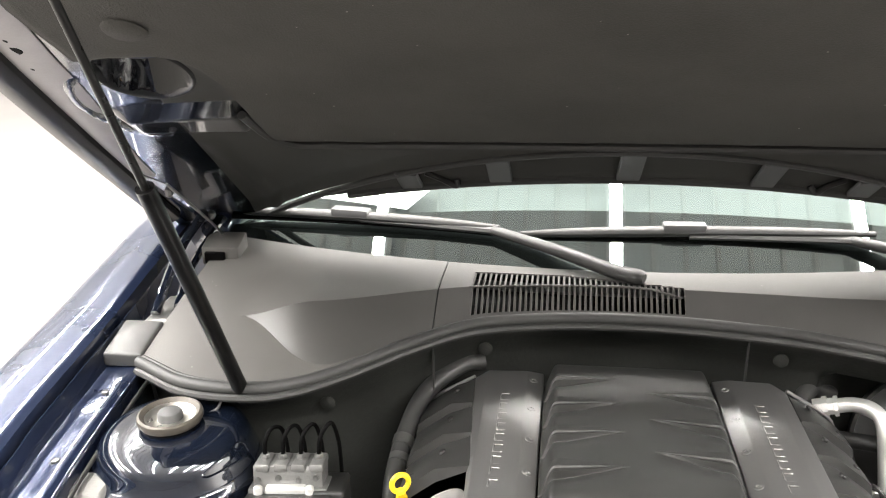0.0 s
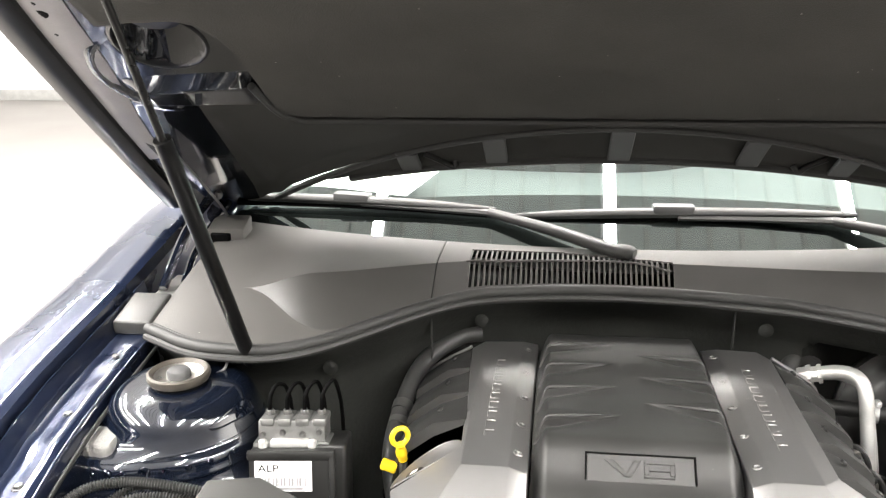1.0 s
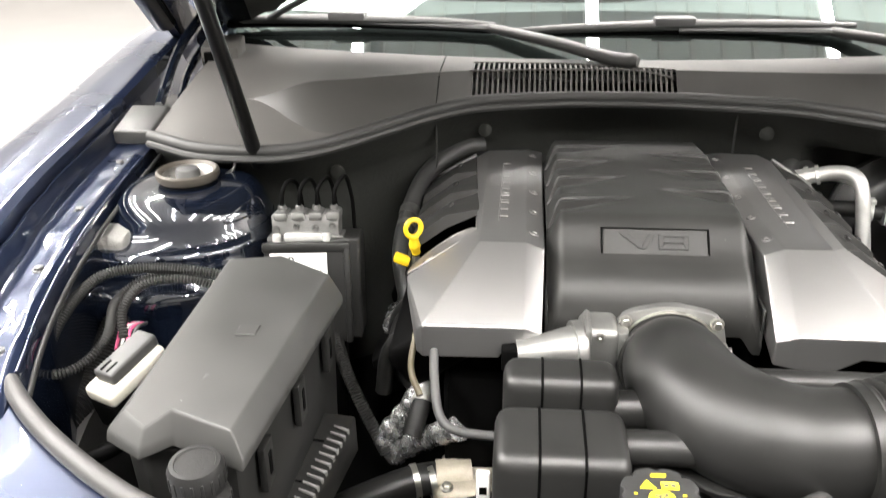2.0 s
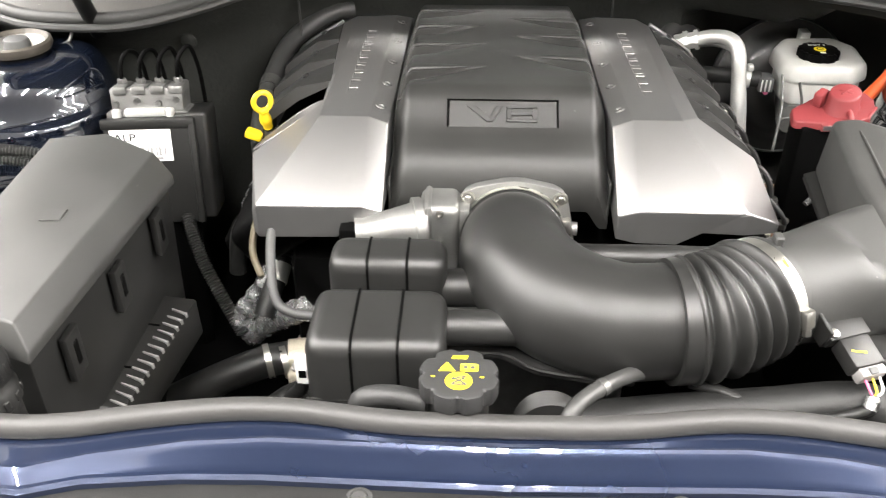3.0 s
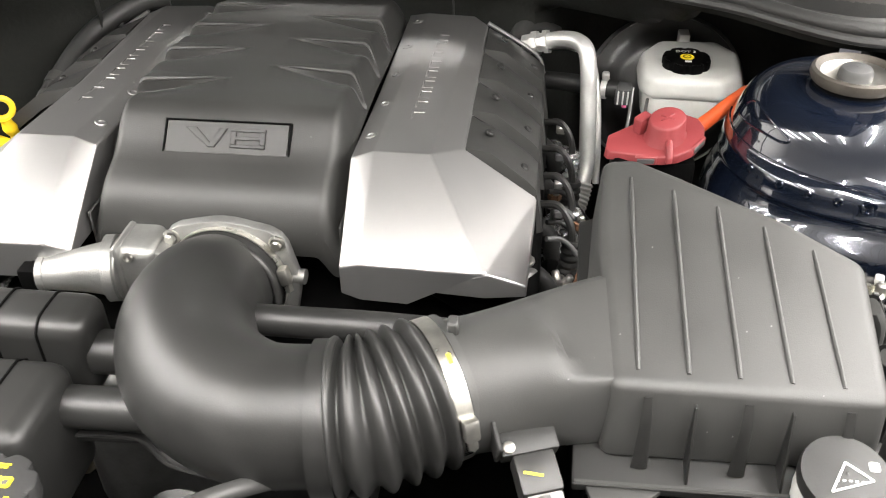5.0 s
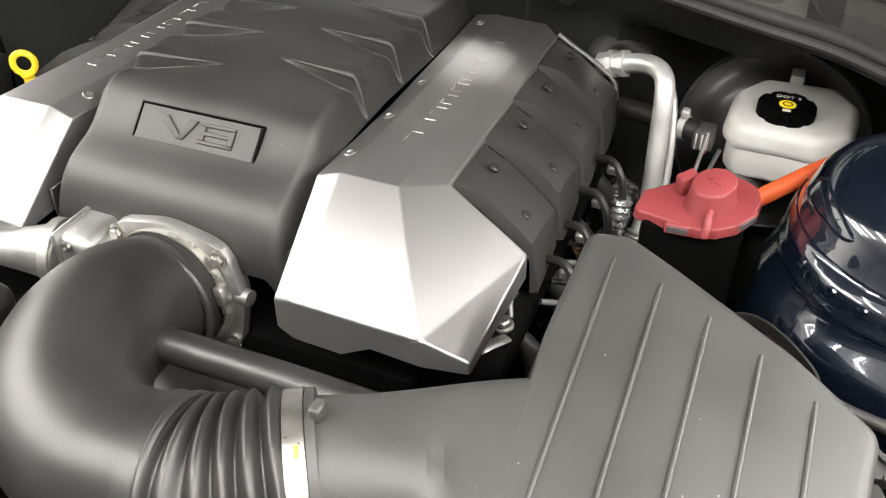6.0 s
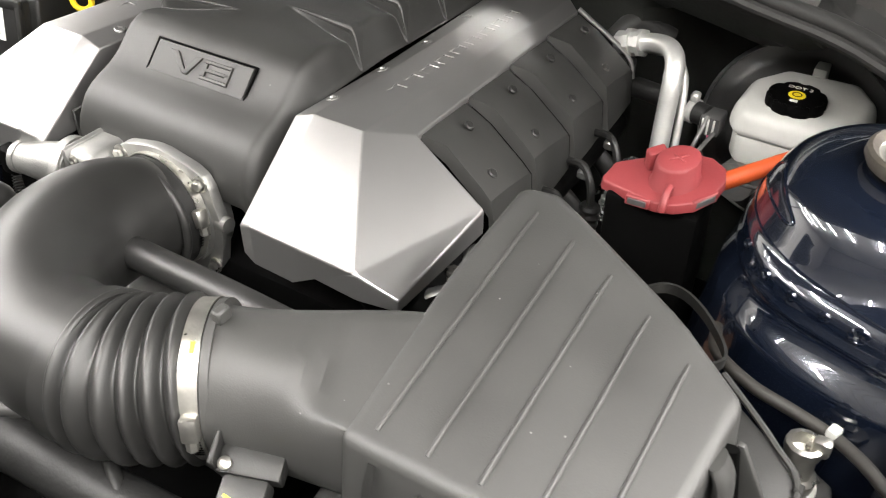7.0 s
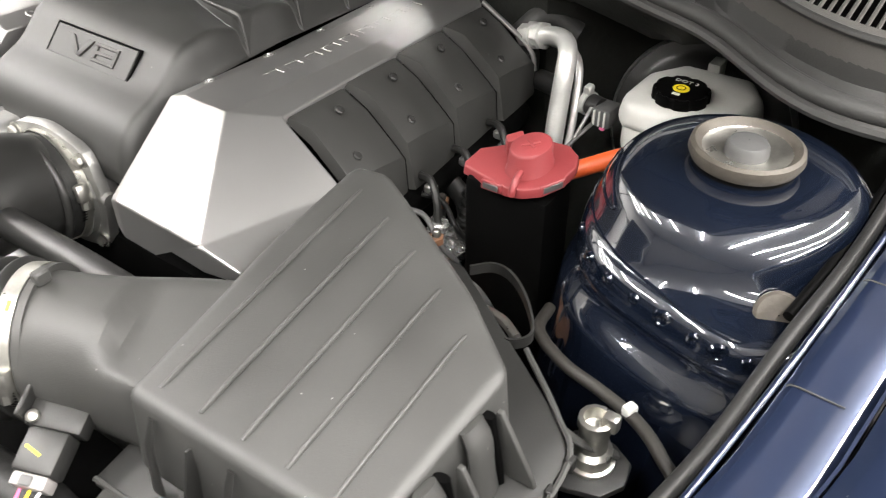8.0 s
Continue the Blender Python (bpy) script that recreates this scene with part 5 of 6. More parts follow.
part("tray", prism([(x * 0.94 + 0.028, y * 0.94 + 0.04) for x, y in FL], 0.52, 0.753, 0.006), DARK, airbox)
edge = [(0.337, 0.531), (0.46, 0.533), (0.588, 0.536), (0.5945, 0.56), (0.597, 0.62), (0.5975, 0.695), (0.575, 0.722), (0.53, 0.757)]
part("flange_lip", sweep([(x, y, flange_z(y) + 0.001) for x, y in edge], 0.0022, 6, 6), LIDM, airbox)
# gussets and scallops down the front and the outer side
for x in (0.416, 0.481, 0.546):
    gus = prism([(0.0, 0.0), (0.020, 0.0), (0.004, 0.062), (0.0, 0.062)], -0.0009, 0.0009, 0.0003, m=Matrix.Translation((x, 0.5565, 0.760)) @ Matrix.Rotation(radians(-90), 4, "Z") @ Matrix.Rotation(radians(90), 4, "X"))
    part("gusset", gus, BLACK, airbox)
for x in (0.383, 0.451, 0.518):
    part("flute", sweep([(x, 0.556, 0.826), (x, 0.5495, 0.808), (x, 0.5475, 0.785), (x, 0.5465, 0.764)], lambda t: 0.003 + 0.003 * t, 4, 12, flat=0.30), BLACK, airbox)
for y in (0.585, 0.630, 0.672):
    z = flange_z(y)
    part("gusset", prism([(0.0, 0.0), (0.030, 0.0), (0.028, 0.006), (0.004, lid_z(0.55, y) - z - 0.010), (0.0, lid_z(0.55, y) - z - 0.010)], -0.002, 0.002, 0.0008, m=Matrix.Translation((0.5585, y, z)) @ Matrix.Rotation(radians(90), 4, "X")), LIDM, airbox)
for y in (0.605, 0.652):
    z = flange_z(y)
    part("scallop", sweep([(0.5525, y, lid_z(0.55, y) - 0.004), (0.559, y, lid_z(0.55, y) - 0.018), (0.561, y, z + 0.02), (0.563, y, z + 0.002)], lambda t: 0.010 + 0.004 * t, 5, 14, flat=0.5), LIDM, airbox)
    part("scallop_shadow", sweep([(0.5555, y + 0.013, lid_z(0.55, y) - 0.006), (0.562, y + 0.013, z + 0.02), (0.564, y + 0.013, z + 0.002)], 0.006, 5, 10, flat=0.6), DARK, airbox)
for k in range(16):
    part("tray_fin", rbox(0.345 + 0.0155 * k, 0.347 + 0.0155 * k, 0.528, 0.545, 0.716, 0.752, 0.0004, 1), DARK, airbox)
part("front_tab", prism([(0.345, 0.533), (0.40, 0.533), (0.385, 0.518), (0.350, 0.512)], 0.7525, 0.7585, 0.0015), LIDM, airbox)
for k in range(6):
    y = 0.575 + 0.024 * k
    part("edge_clip", rbox(0.594, 0.6005, y, y + 0.008, flange_z(y) - 0.008, flange_z(y) + 0.0035, 0.001, 1), BLACK, airbox)
# neck from the bellows
def neck_ring(t, n=40):
    c = (B1 + AX * 0.004).lerp(Vector((0.366, 0.622, 0.790)), t)
    out = []
    for k in range(n):
        a = 2 * math.pi * k / n
        ry, rz_ = 0.051 + 0.006 * t, 0.051 + 0.001 * t
        e = 1 - 0.45 * step(0.2, 1.0, t)
        cy, cz = math.copysign(abs(math.cos(a)) ** e, math.cos(a)), math.copysign(abs(math.sin(a)) ** e, math.sin(a))
        side = Vector((-AX.y, AX.x, 0)).lerp(Vector((-0.3, 1, 0)).normalized(), t)
        p = c + side * ry * cy + Vector((0, 0, rz_ * cz + 0.011 * t))
        if t > 0.6:
            p.z = min(p.z, lid_z(p.x, p.y) - 0.002)
        out.append(p)
    return out


part("neck", loft([neck_ring(t / 14) for t in range(15)]), LIDM, airbox, "black inlet neck", angle=50)
part("neck_rim", sweep([B1 + AX * 0.016, B1 + AX * 0.022], 0.0545, 2, 44), LIDM, airbox)
part("neck_tab", rbox(-0.004, 0.004, -0.006, 0.006, -0.003, 0.008, 0.0015, 1, Matrix.Translation(B1 + AX * 0.022 + Vector((0, 0.002, 0.054)))), LIDM, airbox)
LOOP = glide([(0.500, 0.765, 0.802), (0.516, 0.760, 0.806), (0.525, 0.772, 0.809), (0.508, 0.794, 0.813), (0.486, 0.810, 0.816), (0.468, 0.813, 0.816), (0.452, 0.804, 0.812)], 6)
part("rear_loop", thick(loft([LOOP, [p - Vector((0, 0, 0.009)) for p in LOOP]], False, False), 0.0020), BLACK, airbox, angle=60)
part("loop_foot", sweep([(0.475, 0.79, 0.79), (0.495, 0.785, 0.792), (0.512, 0.775, 0.792)], 0.004, 4, 8), ZINC, airbox, "bright spring clip")
part("mount_arm", sweep([(0.575, 0.72, 0.792), (0.590, 0.735, 0.768), (0.606, 0.760, 0.742)], 0.0045, 5, 8, flat=0.5), LIDM, airbox)

maf = thing("air_flow_sensor", "black and grey air flow sensor plug with bright clip", "sensor")
mm = Matrix.Translation((0.303, 0.533, 0.789)) @ Matrix.Rotation(radians(20), 4, "Z") @ Matrix.Rotation(radians(22), 4, "X") @ Matrix.Scale(0.92, 4)
part("base", rbox(-0.022, 0.024, -0.004, 0.016, -0.012, 0.004, 0.002, 2, mm), BLACK, maf)
part("plug", rbox(-0.015, 0.018, -0.036, -0.004, -0.014, 0.006, 0.003, 2, mm), DUCT, maf)
part("lock", rbox(-0.012, 0.016, -0.046, -0.036, -0.012, 0.004, 0.002, 2, mm), FLANGE, maf, "pale grey locking clip")
part("latch", rbox(-0.004, 0.006, -0.0455, -0.038, 0.004, 0.006, 0.001, 1, mm), GREY, maf)
part("screw", turned([(0.005, 0), (0.005, 0.003), (0.003, 0.0045), (0.0003, 0.0045)], 12, mm @ tf((-0.016, 0.002, 0.004))), ZINC, maf)
part("stripe", rbox(-0.003, 0.012, -0.022, -0.020, 0.0062, 0.0066, 0, 1, mm @ Matrix.Rotation(radians(-20), 4, "Z")), INK, maf)
part("wing", rbox(-0.026, -0.022, -0.002, 0.022, -0.012, 0.014, 0.001, 1, mm), BLACK, maf)
for k, mt in enumerate((PINK, YELLOW, LABEL)):
    a, e = mm @ Vector((-0.006 + 0.008 * k, -0.046, -0.004)), mm @ Vector((-0.004, -0.062, -0.010))
    part("wire", sweep([a, a.lerp(e, 0.5) + Vector((0.002 * k, -0.004, -0.001)), e], 0.0012, 5, 6), mt, maf)
harness = thing("sensor_harness", "black taped wiring running to the air flow sensor", "wiring")
part("loom", sweep([mm @ Vector((-0.004, -0.060, -0.009)), mm @ Vector((-0.010, -0.070, -0.016)), (0.272, 0.476, 0.740), (0.250, 0.478, 0.735), (0.235, 0.485, 0.735), (0.20, 0.505, 0.742), (0.17, 0.52, 0.74)], 0.0052, 8, 10), HOSE, harness)
part("foil_tape", sweep([mm @ Vector((-0.004, -0.061, -0.0095)), mm @ Vector((-0.006, -0.065, -0.012)), mm @ Vector((-0.010, -0.070, -0.016))], 0.0060, 4, 10), FOIL, harness, "silver tape wrap")

# ---- fuse box ----
fuse = thing("fuse_box", "black plastic fuse box with a sloped lid", "fuse box")
top = [(-0.482, 0.748, 0.861), (-0.425, 0.760, 0.862), (-0.362, 0.724, 0.858), (-0.382, 0.438, 0.858), (-0.440, 0.460, 0.859), (-0.466, 0.456, 0.842), (-0.498, 0.486, 0.838), (-0.488, 0.55, 0.852)]
brow = [(-0.494, 0.768, 0.838), (-0.425, 0.776, 0.838), (-0.350, 0.734, 0.826), (-0.371, 0.428, 0.836), (-0.438, 0.452, 0.840), (-0.468, 0.447, 0.827), (-0.512, 0.478, 0.822), (-0.506, 0.56, 0.826)]
skirt = [(x * 1.003, y + (0.002 if y > 0.6 else -0.002), z - 0.011) for x, y, z in brow]
bm = loft([skirt, brow, top])
bmesh.ops.recalc_face_normals(bm, faces=bm.faces)
bmesh.ops.bevel(bm, geom=[e for e in bm.edges if e.calc_face_angle(0) > 0.1], offset=0.0024, segments=3, affect="EDGES", profile=0.5)
part("lid", bm, LIDM, fuse, "black sloped lid", angle=28)
part("body", prism([(-0.488, 0.765), (-0.366, 0.758), (-0.386, 0.448), (-0.44, 0.466), (-0.472, 0.46), (-0.503, 0.488), (-0.498, 0.55)], 0.62, 0.816, 0.005, -0.01), BLACK, fuse)
for y in (0.50, 0.60, 0.70):
    x = -0.381 + 0.02 * (y - 0.45) / 0.3
    latch = part("latch", rbox(x - 0.004, x + 0.0035, y - 0.013, y + 0.013, 0.752, 0.800, 0.002), BLACK, fuse)
    part("latch_slot", rbox(x + 0.002, x + 0.0045, y - 0.004, y + 0.004, 0.765, 0.79, 0.001, 1), DARK, latch)
part("emblem_bar", rbox(-0.425, -0.405, 0.585, 0.605, 0.8585, 0.8605, 0.0006, 1), LIDM, fuse)
part("emblem_bar", rbox(-0.43, -0.425, 0.50, 0.516, 0.8580, 0.8603, 0.0006, 1), GREY, fuse)
part("foot", rbox(-0.48, -0.39, 0.46, 0.74, 0.30, 0.63, 0.01), DARK, fuse)

# ---- brake control unit ----
absu = thing("abs_unit", "aluminium brake control block with black module and thin brake pipes", "brake control unit")
am = Matrix.Translation((-0.428, 0.918, 0.812)) @ Matrix.Rotation(radians(6), 4, "Z") @ Matrix.Rotation(radians(-12), 4, "X")
part("module", rbox(-0.060, 0.050, -0.035, 0.030, -0.135, 0.000, 0.004, 3, am), BLACK, absu, "black control module")
part("module_back", rbox(0.020, 0.064, -0.02, 0.045, -0.135, 0.004, 0.005, 3, am), BLACK, absu)
part("block", rbox(-0.052, 0.036, -0.01, 0.035, -0.01, 0.034, 0.002, 2, am), DULLCAST, absu, "machined aluminium valve block")
part("block_step", rbox(-0.035, 0.015, -0.020, 0.0, 0.0, 0.010, 0.002, 2, am), ALU, absu)
part("block_shelf", rbox(-0.058, 0.042, -0.016, 0.028, -0.004, 0.006, 0.002, 2, am), DULLCAST, absu)
for k in range(4):
    part("port_boss", rbox(-0.049 + 0.023 * k, -0.031 + 0.023 * k, -0.013, 0.030, 0.026, 0.037, 0.003, 2, am), DULLCAST, absu)
for x, z in ((-0.046, 0.015), (-0.02, 0.018), (0.006, 0.015), (0.028, 0.018)):
    part("plug_screw", turned([(0.0045, 0), (0.004, 0.002), (0.0003, 0.0012)], 12, am @ tf((x, -0.0102, z), 90)), STEEL, absu)
part("module_rim", rbox(-0.062, 0.052, -0.037, -0.029, -0.012, 0.0015, 0.003, 2, am), BLACK, absu)
part("module_rib", rbox(0.044, 0.052, -0.0375, -0.030, -0.135, -0.006, 0.002, 2, am), BLACK, absu)
for x in (-0.045, 0.02):
    part("boss", turned([(0.006, 0), (0.006, 0.010), (0.004, 0.012), (0.0003, 0.012)], 12, am @ tf((x, -0.016, -0.002))), ALU, absu)
lab = part("label", rbox(-0.052, 0.022, -0.0362, -0.0352, -0.052, -0.012, 0.0002, 1, am), LABEL, absu, "white printed label")
part("print", words("ALP", 0.013, 0.0002, am @ tf((-0.034, -0.0365, -0.022), 90), 0.0, 1.25), DARK, lab)
for k in range(17):
    w = 0.0008 + 0.0010 * ((k * 7) % 3)
    part("print_bar", rbox(-0.042 + 0.0034 * k, -0.042 + 0.0034 * k + w, -0.0366, -0.0361, -0.045, -0.034, 0, 1, am), GREY_INK, lab)
part("print_bar", rbox(-0.030, 0.01, -0.0366, -0.0361, -0.050, -0.047, 0, 1, am), GREY_INK, lab)
for k in range(4):
    a = am @ Vector((-0.040 + 0.023 * k, 0.010, 0.034))
    part("nut", turned([(0.0062, 0), (0.0062, 0.008), (0.0045, 0.010), (0.003, 0.010)], 6, Matrix.Translation(a)), STEEL, absu)
    part("brake_pipe", sweep([a, a + Vector((0.001, 0.002, 0.025)), a + Vector((0.006, 0.012, 0.038)), a + Vector((0.013, 0.022, 0.036 + 0.002 * k)), a + Vector((0.017, 0.029, 0.022)), a + Vector((0.019, 0.033, -0.01)), a + Vector((0.019, 0.034, -0.09))], 0.0028, 6, 8), DARK, absu)
part("stand", rbox(-0.05, 0.04, -0.02, 0.03, -0.42, -0.13, 0.01, 1, am), DARK, absu)

# ---- dipstick ----
dip = thing("dipstick", "yellow plastic dipstick with a pull ring", "dipstick")
part("ring", sweep([(-0.2925 + 0.0095 * math.cos(a), 0.918 + 0.006 * math.cos(a), 0.8300 + 0.0120 * math.sin(a)) for a in (2 * math.pi * k / 20 for k in range(21))], 0.0036, 1, 8, cap=False), YELLOW, dip)
part("stem", sweep([(-0.2925, 0.918, 0.818), (-0.292, 0.921, 0.805), (-0.291, 0.926, 0.792)], lambda t: 0.007 - 0.001 * math.sin(9 * t), 5, 10), YELLOW, dip)
part("collar", rbox(-0.320, -0.298, 0.917, 0.933, 0.776, 0.787, 0.003, 2, Matrix.Translation((-0.31, 0.925, 0.785)) @ Matrix.Rotation(radians(20), 4, "Y") @ Matrix.Translation((0.31, -0.925, -0.785))), YELLOW, dip)
part("tube", sweep([(-0.292, 0.93, 0.785), (-0.29, 0.92, 0.72), (-0.27, 0.90, 0.6)], 0.006, 5, 8), STEEL, dip)

# ---- left side hoses and loose parts ----
def hose(name, label, pts, r, mat, category="hose", rib=False, group=""):
    t = thing(name, label, category, group)
    part("hose", ribbed(pts, r, 0.0036 if r < 0.01 else 0.0048) if rib else sweep(pts, r, 8, 14), mat, t)
    return t


vac = hose("breather_hose", "bent black rubber breather hose", [(-0.215, 1.225, 0.845), (-0.25, 1.21, 0.843), (-0.297, 1.16, 0.822), (-0.318, 1.09, 0.79), (-0.322, 1.0, 0.75), (-0.30, 0.93, 0.69)], 0.0135, CONDUIT)
part("hose_ring", sweep([(-0.3185, 1.085, 0.788), (-0.320, 1.07, 0.782)], 0.0152, 2, 16), STEEL, vac)
part("hose_ring", sweep([(-0.320, 1.055, 0.776), (-0.3205, 1.045, 0.772)], 0.0152, 2, 16), STEEL, vac)
for pts, r in ((((-0.48, 0.785, 0.815), (-0.537, 0.775, 0.831), (-0.607, 0.776, 0.831), (-0.648, 0.75, 0.828), (-0.664, 0.69, 0.808), (-0.668, 0.63, 0.77)), 0.0056),
               (((-0.49, 0.775, 0.805), (-0.545, 0.764, 0.824), (-0.588, 0.745, 0.826), (-0.600, 0.71, 0.812), (-0.592, 0.685, 0.79)), 0.0048),
               (((-0.50, 0.79, 0.80), (-0.59, 0.80, 0.812), (-0.628, 0.755, 0.80), (-0.613, 0.69, 0.79), (-0.626, 0.655, 0.775), (-0.650, 0.637, 0.77), (-0.69, 0.646, 0.765)), 0.0045)):
    hose("wiring_conduit", "grey corrugated wiring conduit", pts, r, CONDUIT, "wiring", True, "wiring conduits")
hose("drain_hose", "thick black corrugated hose", [(-0.645, 0.86, 0.79), (-0.655, 0.80, 0.74), (-0.665, 0.73, 0.70), (-0.68, 0.66, 0.68), (-0.69, 0.60, 0.66)], 0.022, HOSE, "hose", True)
hose("wiring_loom", "black taped wiring loom", [(-0.665, 0.60, 0.73), (-0.62, 0.555, 0.715), (-0.57, 0.58, 0.72), (-0.55, 0.62, 0.73)], 0.009, DARK, "wiring")
foam = thing("foam_block", "torn grey foam block behind the rail", "foam block")
bm = rbox(-0.700, -0.645, 0.832, 0.885, 0.79, 0.845, 0.012, 3)
for v in bm.verts:
    v.co += 0.006 * Vector((noise.noise(v.co * 40), noise.noise(v.co * 40 + Vector((9, 0, 0))), noise.noise(v.co * 40 + Vector((0, 9, 0)))))
part("block", bm, FOAM, foam)
con = thing("wiring_connector", "cream and grey wiring connector block", "connector")
cm = Matrix.Translation((-0.577, 0.650, 0.780)) @ Matrix.Rotation(radians(-24), 4, "Z") @ Matrix.Rotation(radians(14), 4, "X")
part("shell", rbox(-0.021, 0.021, -0.045, 0.040, -0.022, -0.002, 0.006, 3, cm), CREAM, con, "cream connector shell")
part("cap", rbox(-0.014, 0.014, -0.030, 0.040, -0.004, 0.012, 0.004, 3, cm), GREY, con)
for x in (-0.006, 0.003):
    part("cap_slot", rbox(x, x + 0.003, -0.026, -0.010, 0.009, 0.0127, 0.0005, 1, cm), DARK, con)
part("lower", rbox(-0.019, 0.019, -0.046, 0.036, -0.06, -0.020, 0.004, 2, cm), DARK, con)
for k in range(4):
    part("wire", sweep([(-0.612 + 0.006 * k, 0.70, 0.765), (-0.617 + 0.006 * k, 0.73, 0.775), (-0.62 + 0.005 * k, 0.77, 0.76)], 0.0022, 5, 6), (PINK, LABEL, PINK, GREY)[k], con)
wash = thing("black_filler_cap", "round black filler cap with ridged collar", "filler cap")
part("cap", turned([(0.026, 0.0), (0.027, 0.004), (0.027, 0.022), (0.024, 0.028), (0.020, 0.0285), (0.019, 0.027), (0.0005, 0.0275)], 32), HOSE, wash)
for k in range(18):
    part("grip", rbox(0.0262, 0.0278, -0.0016, 0.0016, 0.005, 0.021, 0.0006, 1, tf((0, 0, 0), 0, 0, 20 * k)), HOSE, wash)
part("neck", turned([(0.024, 0.0), (0.026, -0.010), (0.0275, -0.012), (0.0275, -0.030), (0.024, -0.034), (0.022, -0.15)], 32), BLACK, wash)
for k in range(12):
    part("ridge", rbox(0.0262, 0.0290, -0.003, 0.003, -0.026, -0.016, 0.0008, 1, tf((0, 0, 0), 0, 0, 30 * k)), BLACK, wash)
wash.matrix_basis = tf((-0.404, 0.412, 0.824), 4, 0, 0) @ Matrix.Scale(0.84, 4)
pl = thing("white_plug", "small white wiring plug with a red tab", "connector")
part("plug", sweep([(-0.432, 0.408, 0.765), (-0.405, 0.402, 0.762)], 0.0065, 3, 8), LABEL, pl)
part("tab", rbox(-0.418, -0.411, 0.402, 0.412, 0.769, 0.774, 0.001, 1), RED, pl)
part("lead", ribbed([(-0.405, 0.402, 0.762), (-0.37, 0.402, 0.757), (-0.33, 0.41, 0.745)], 0.0055), BLACK, pl)

fin = thing("finned_duct", "black plastic duct with a row of pale fins", "duct")
FINGREY = material("pale_grey_fin", (0.20, 0.20, 0.195), 0.5, bump=0.05, var=0.3, scale=60)
fm = Matrix.Translation((-0.372, 0.612, 0.688)) @ Matrix.Rotation(radians(-9), 4, "Z") @ Matrix.Rotation(radians(3), 4, "X")
part("shell", rbox(-0.034, 0.024, -0.150, 0.085, -0.05, 0.0, 0.003, 2, fm), BLACK, fin)
part("end_plate", rbox(-0.033, 0.010, -0.148, -0.085, 0.0, 0.0025, 0.001, 1, fm), GREY, fin)
for k in range(14):
    part("fin", prism([(0.006, -0.0008), (0.026, -0.0016), (0.026, 0.0016), (0.006, 0.0008)], -0.004, 0.0022, 0.0003, m=fm @ tf((0, -0.086 + 0.0115 * k, 0), 0, 0, -14)), FINGREY, fin)
for y in (-0.03, 0.035):
    part("seam", rbox(-0.033, 0.004, y - 0.001, y + 0.001, 0.0, 0.0012, 0, 1, fm), DARK, fin)

# hoses between fuse box and resonators
hose("coolant_hose", "black rubber coolant hose bending below the engine", [(-0.275, 0.98, 0.70), (-0.300, 0.93, 0.705), (-0.313, 0.875, 0.690), (-0.304, 0.838, 0.668), (-0.284, 0.816, 0.656), (-0.272, 0.804, 0.652)], 0.0115, HOSE)
hose("engine_conduit", "black corrugated wiring conduit beside the fuse box", [(-0.402, 0.90, 0.712), (-0.392, 0.862, 0.692), (-0.374, 0.830, 0.661), (-0.352, 0.806, 0.627), (-0.330, 0.788, 0.593), (-0.318, 0.780, 0.572)], 0.0078, CONDUIT, "wiring", True)
ht = thing("heater_fitting", "crinkled foil-wrapped hose joints with a bent grey pipe", "hose joint")
part("sleeve", sweep([(-0.327, 0.792, 0.583), (-0.303, 0.795, 0.612), (-0.278, 0.80, 0.645)], lambda t: 0.0145 + 0.0012 * math.sin(23 * t), 14, 16), FOIL, ht, "crinkled foil sleeve")
part("sleeve", sweep([(-0.312, 0.790, 0.562), (-0.265, 0.772, 0.605), (-0.219, 0.735, 0.650)], lambda t: 0.015 + 0.0012 * math.sin(27 * t), 14, 16), FOIL, ht, "crinkled foil sleeve")
part("collar", sweep([(-0.281, 0.7995, 0.641), (-0.270, 0.802, 0.656)], 0.017, 2, 14), FOIL, ht)
part("neck", ribbed([(-0.250, 0.845, 0.715), (-0.260, 0.822, 0.685), (-0.267, 0.803, 0.660)], 0.0125), HOSE, ht)
part("lower_neck", sweep([(-0.269, 0.788, 0.650), (-0.275, 0.77, 0.637), (-0.281, 0.755, 0.62)], 0.0125, 4, 14), HOSE, ht)
part("band", sweep([(-0.266, 0.806, 0.663), (-0.270, 0.787, 0.649)], 0.0145, 2, 16), ALU, ht)
part("pipe", sweep([(-0.246, 0.725, 0.785), (-0.243, 0.684, 0.757), (-0.234, 0.648, 0.731), (-0.214, 0.633, 0.722), (-0.165, 0.628, 0.720)], 0.0052, 8, 10), GREY, ht, "bent grey pipe")
part("block", rbox(-0.238, -0.192, 0.770, 0.815, 0.60, 0.662, 0.005, 2), TANCAST, ht, "tan sensor block")
part("block_tab", rbox(-0.228, -0.206, 0.758, 0.772, 0.632, 0.652, 0.002, 1), LABEL, ht)
part("lower_hose", sweep([(-0.40, 0.69, 0.53), (-0.33, 0.70, 0.565), (-0.275, 0.72, 0.578), (-0.235, 0.73, 0.58)], 0.020, 5, 16), BLACK, ht)
for x in (-0.276, -0.256):
    part("hose_band", sweep([(x, 0.7195, 0.578), (x + 0.007, 0.722, 0.5785)], 0.0216, 2, 18), ZINC, ht, "bright hose band")
th = thing("thermostat_housing", "cast aluminium thermostat housing with bolts", "thermostat housing")
bm = rbox(-0.245, -0.165, 0.69, 0.78, 0.50, 0.588, 0.012, 3)
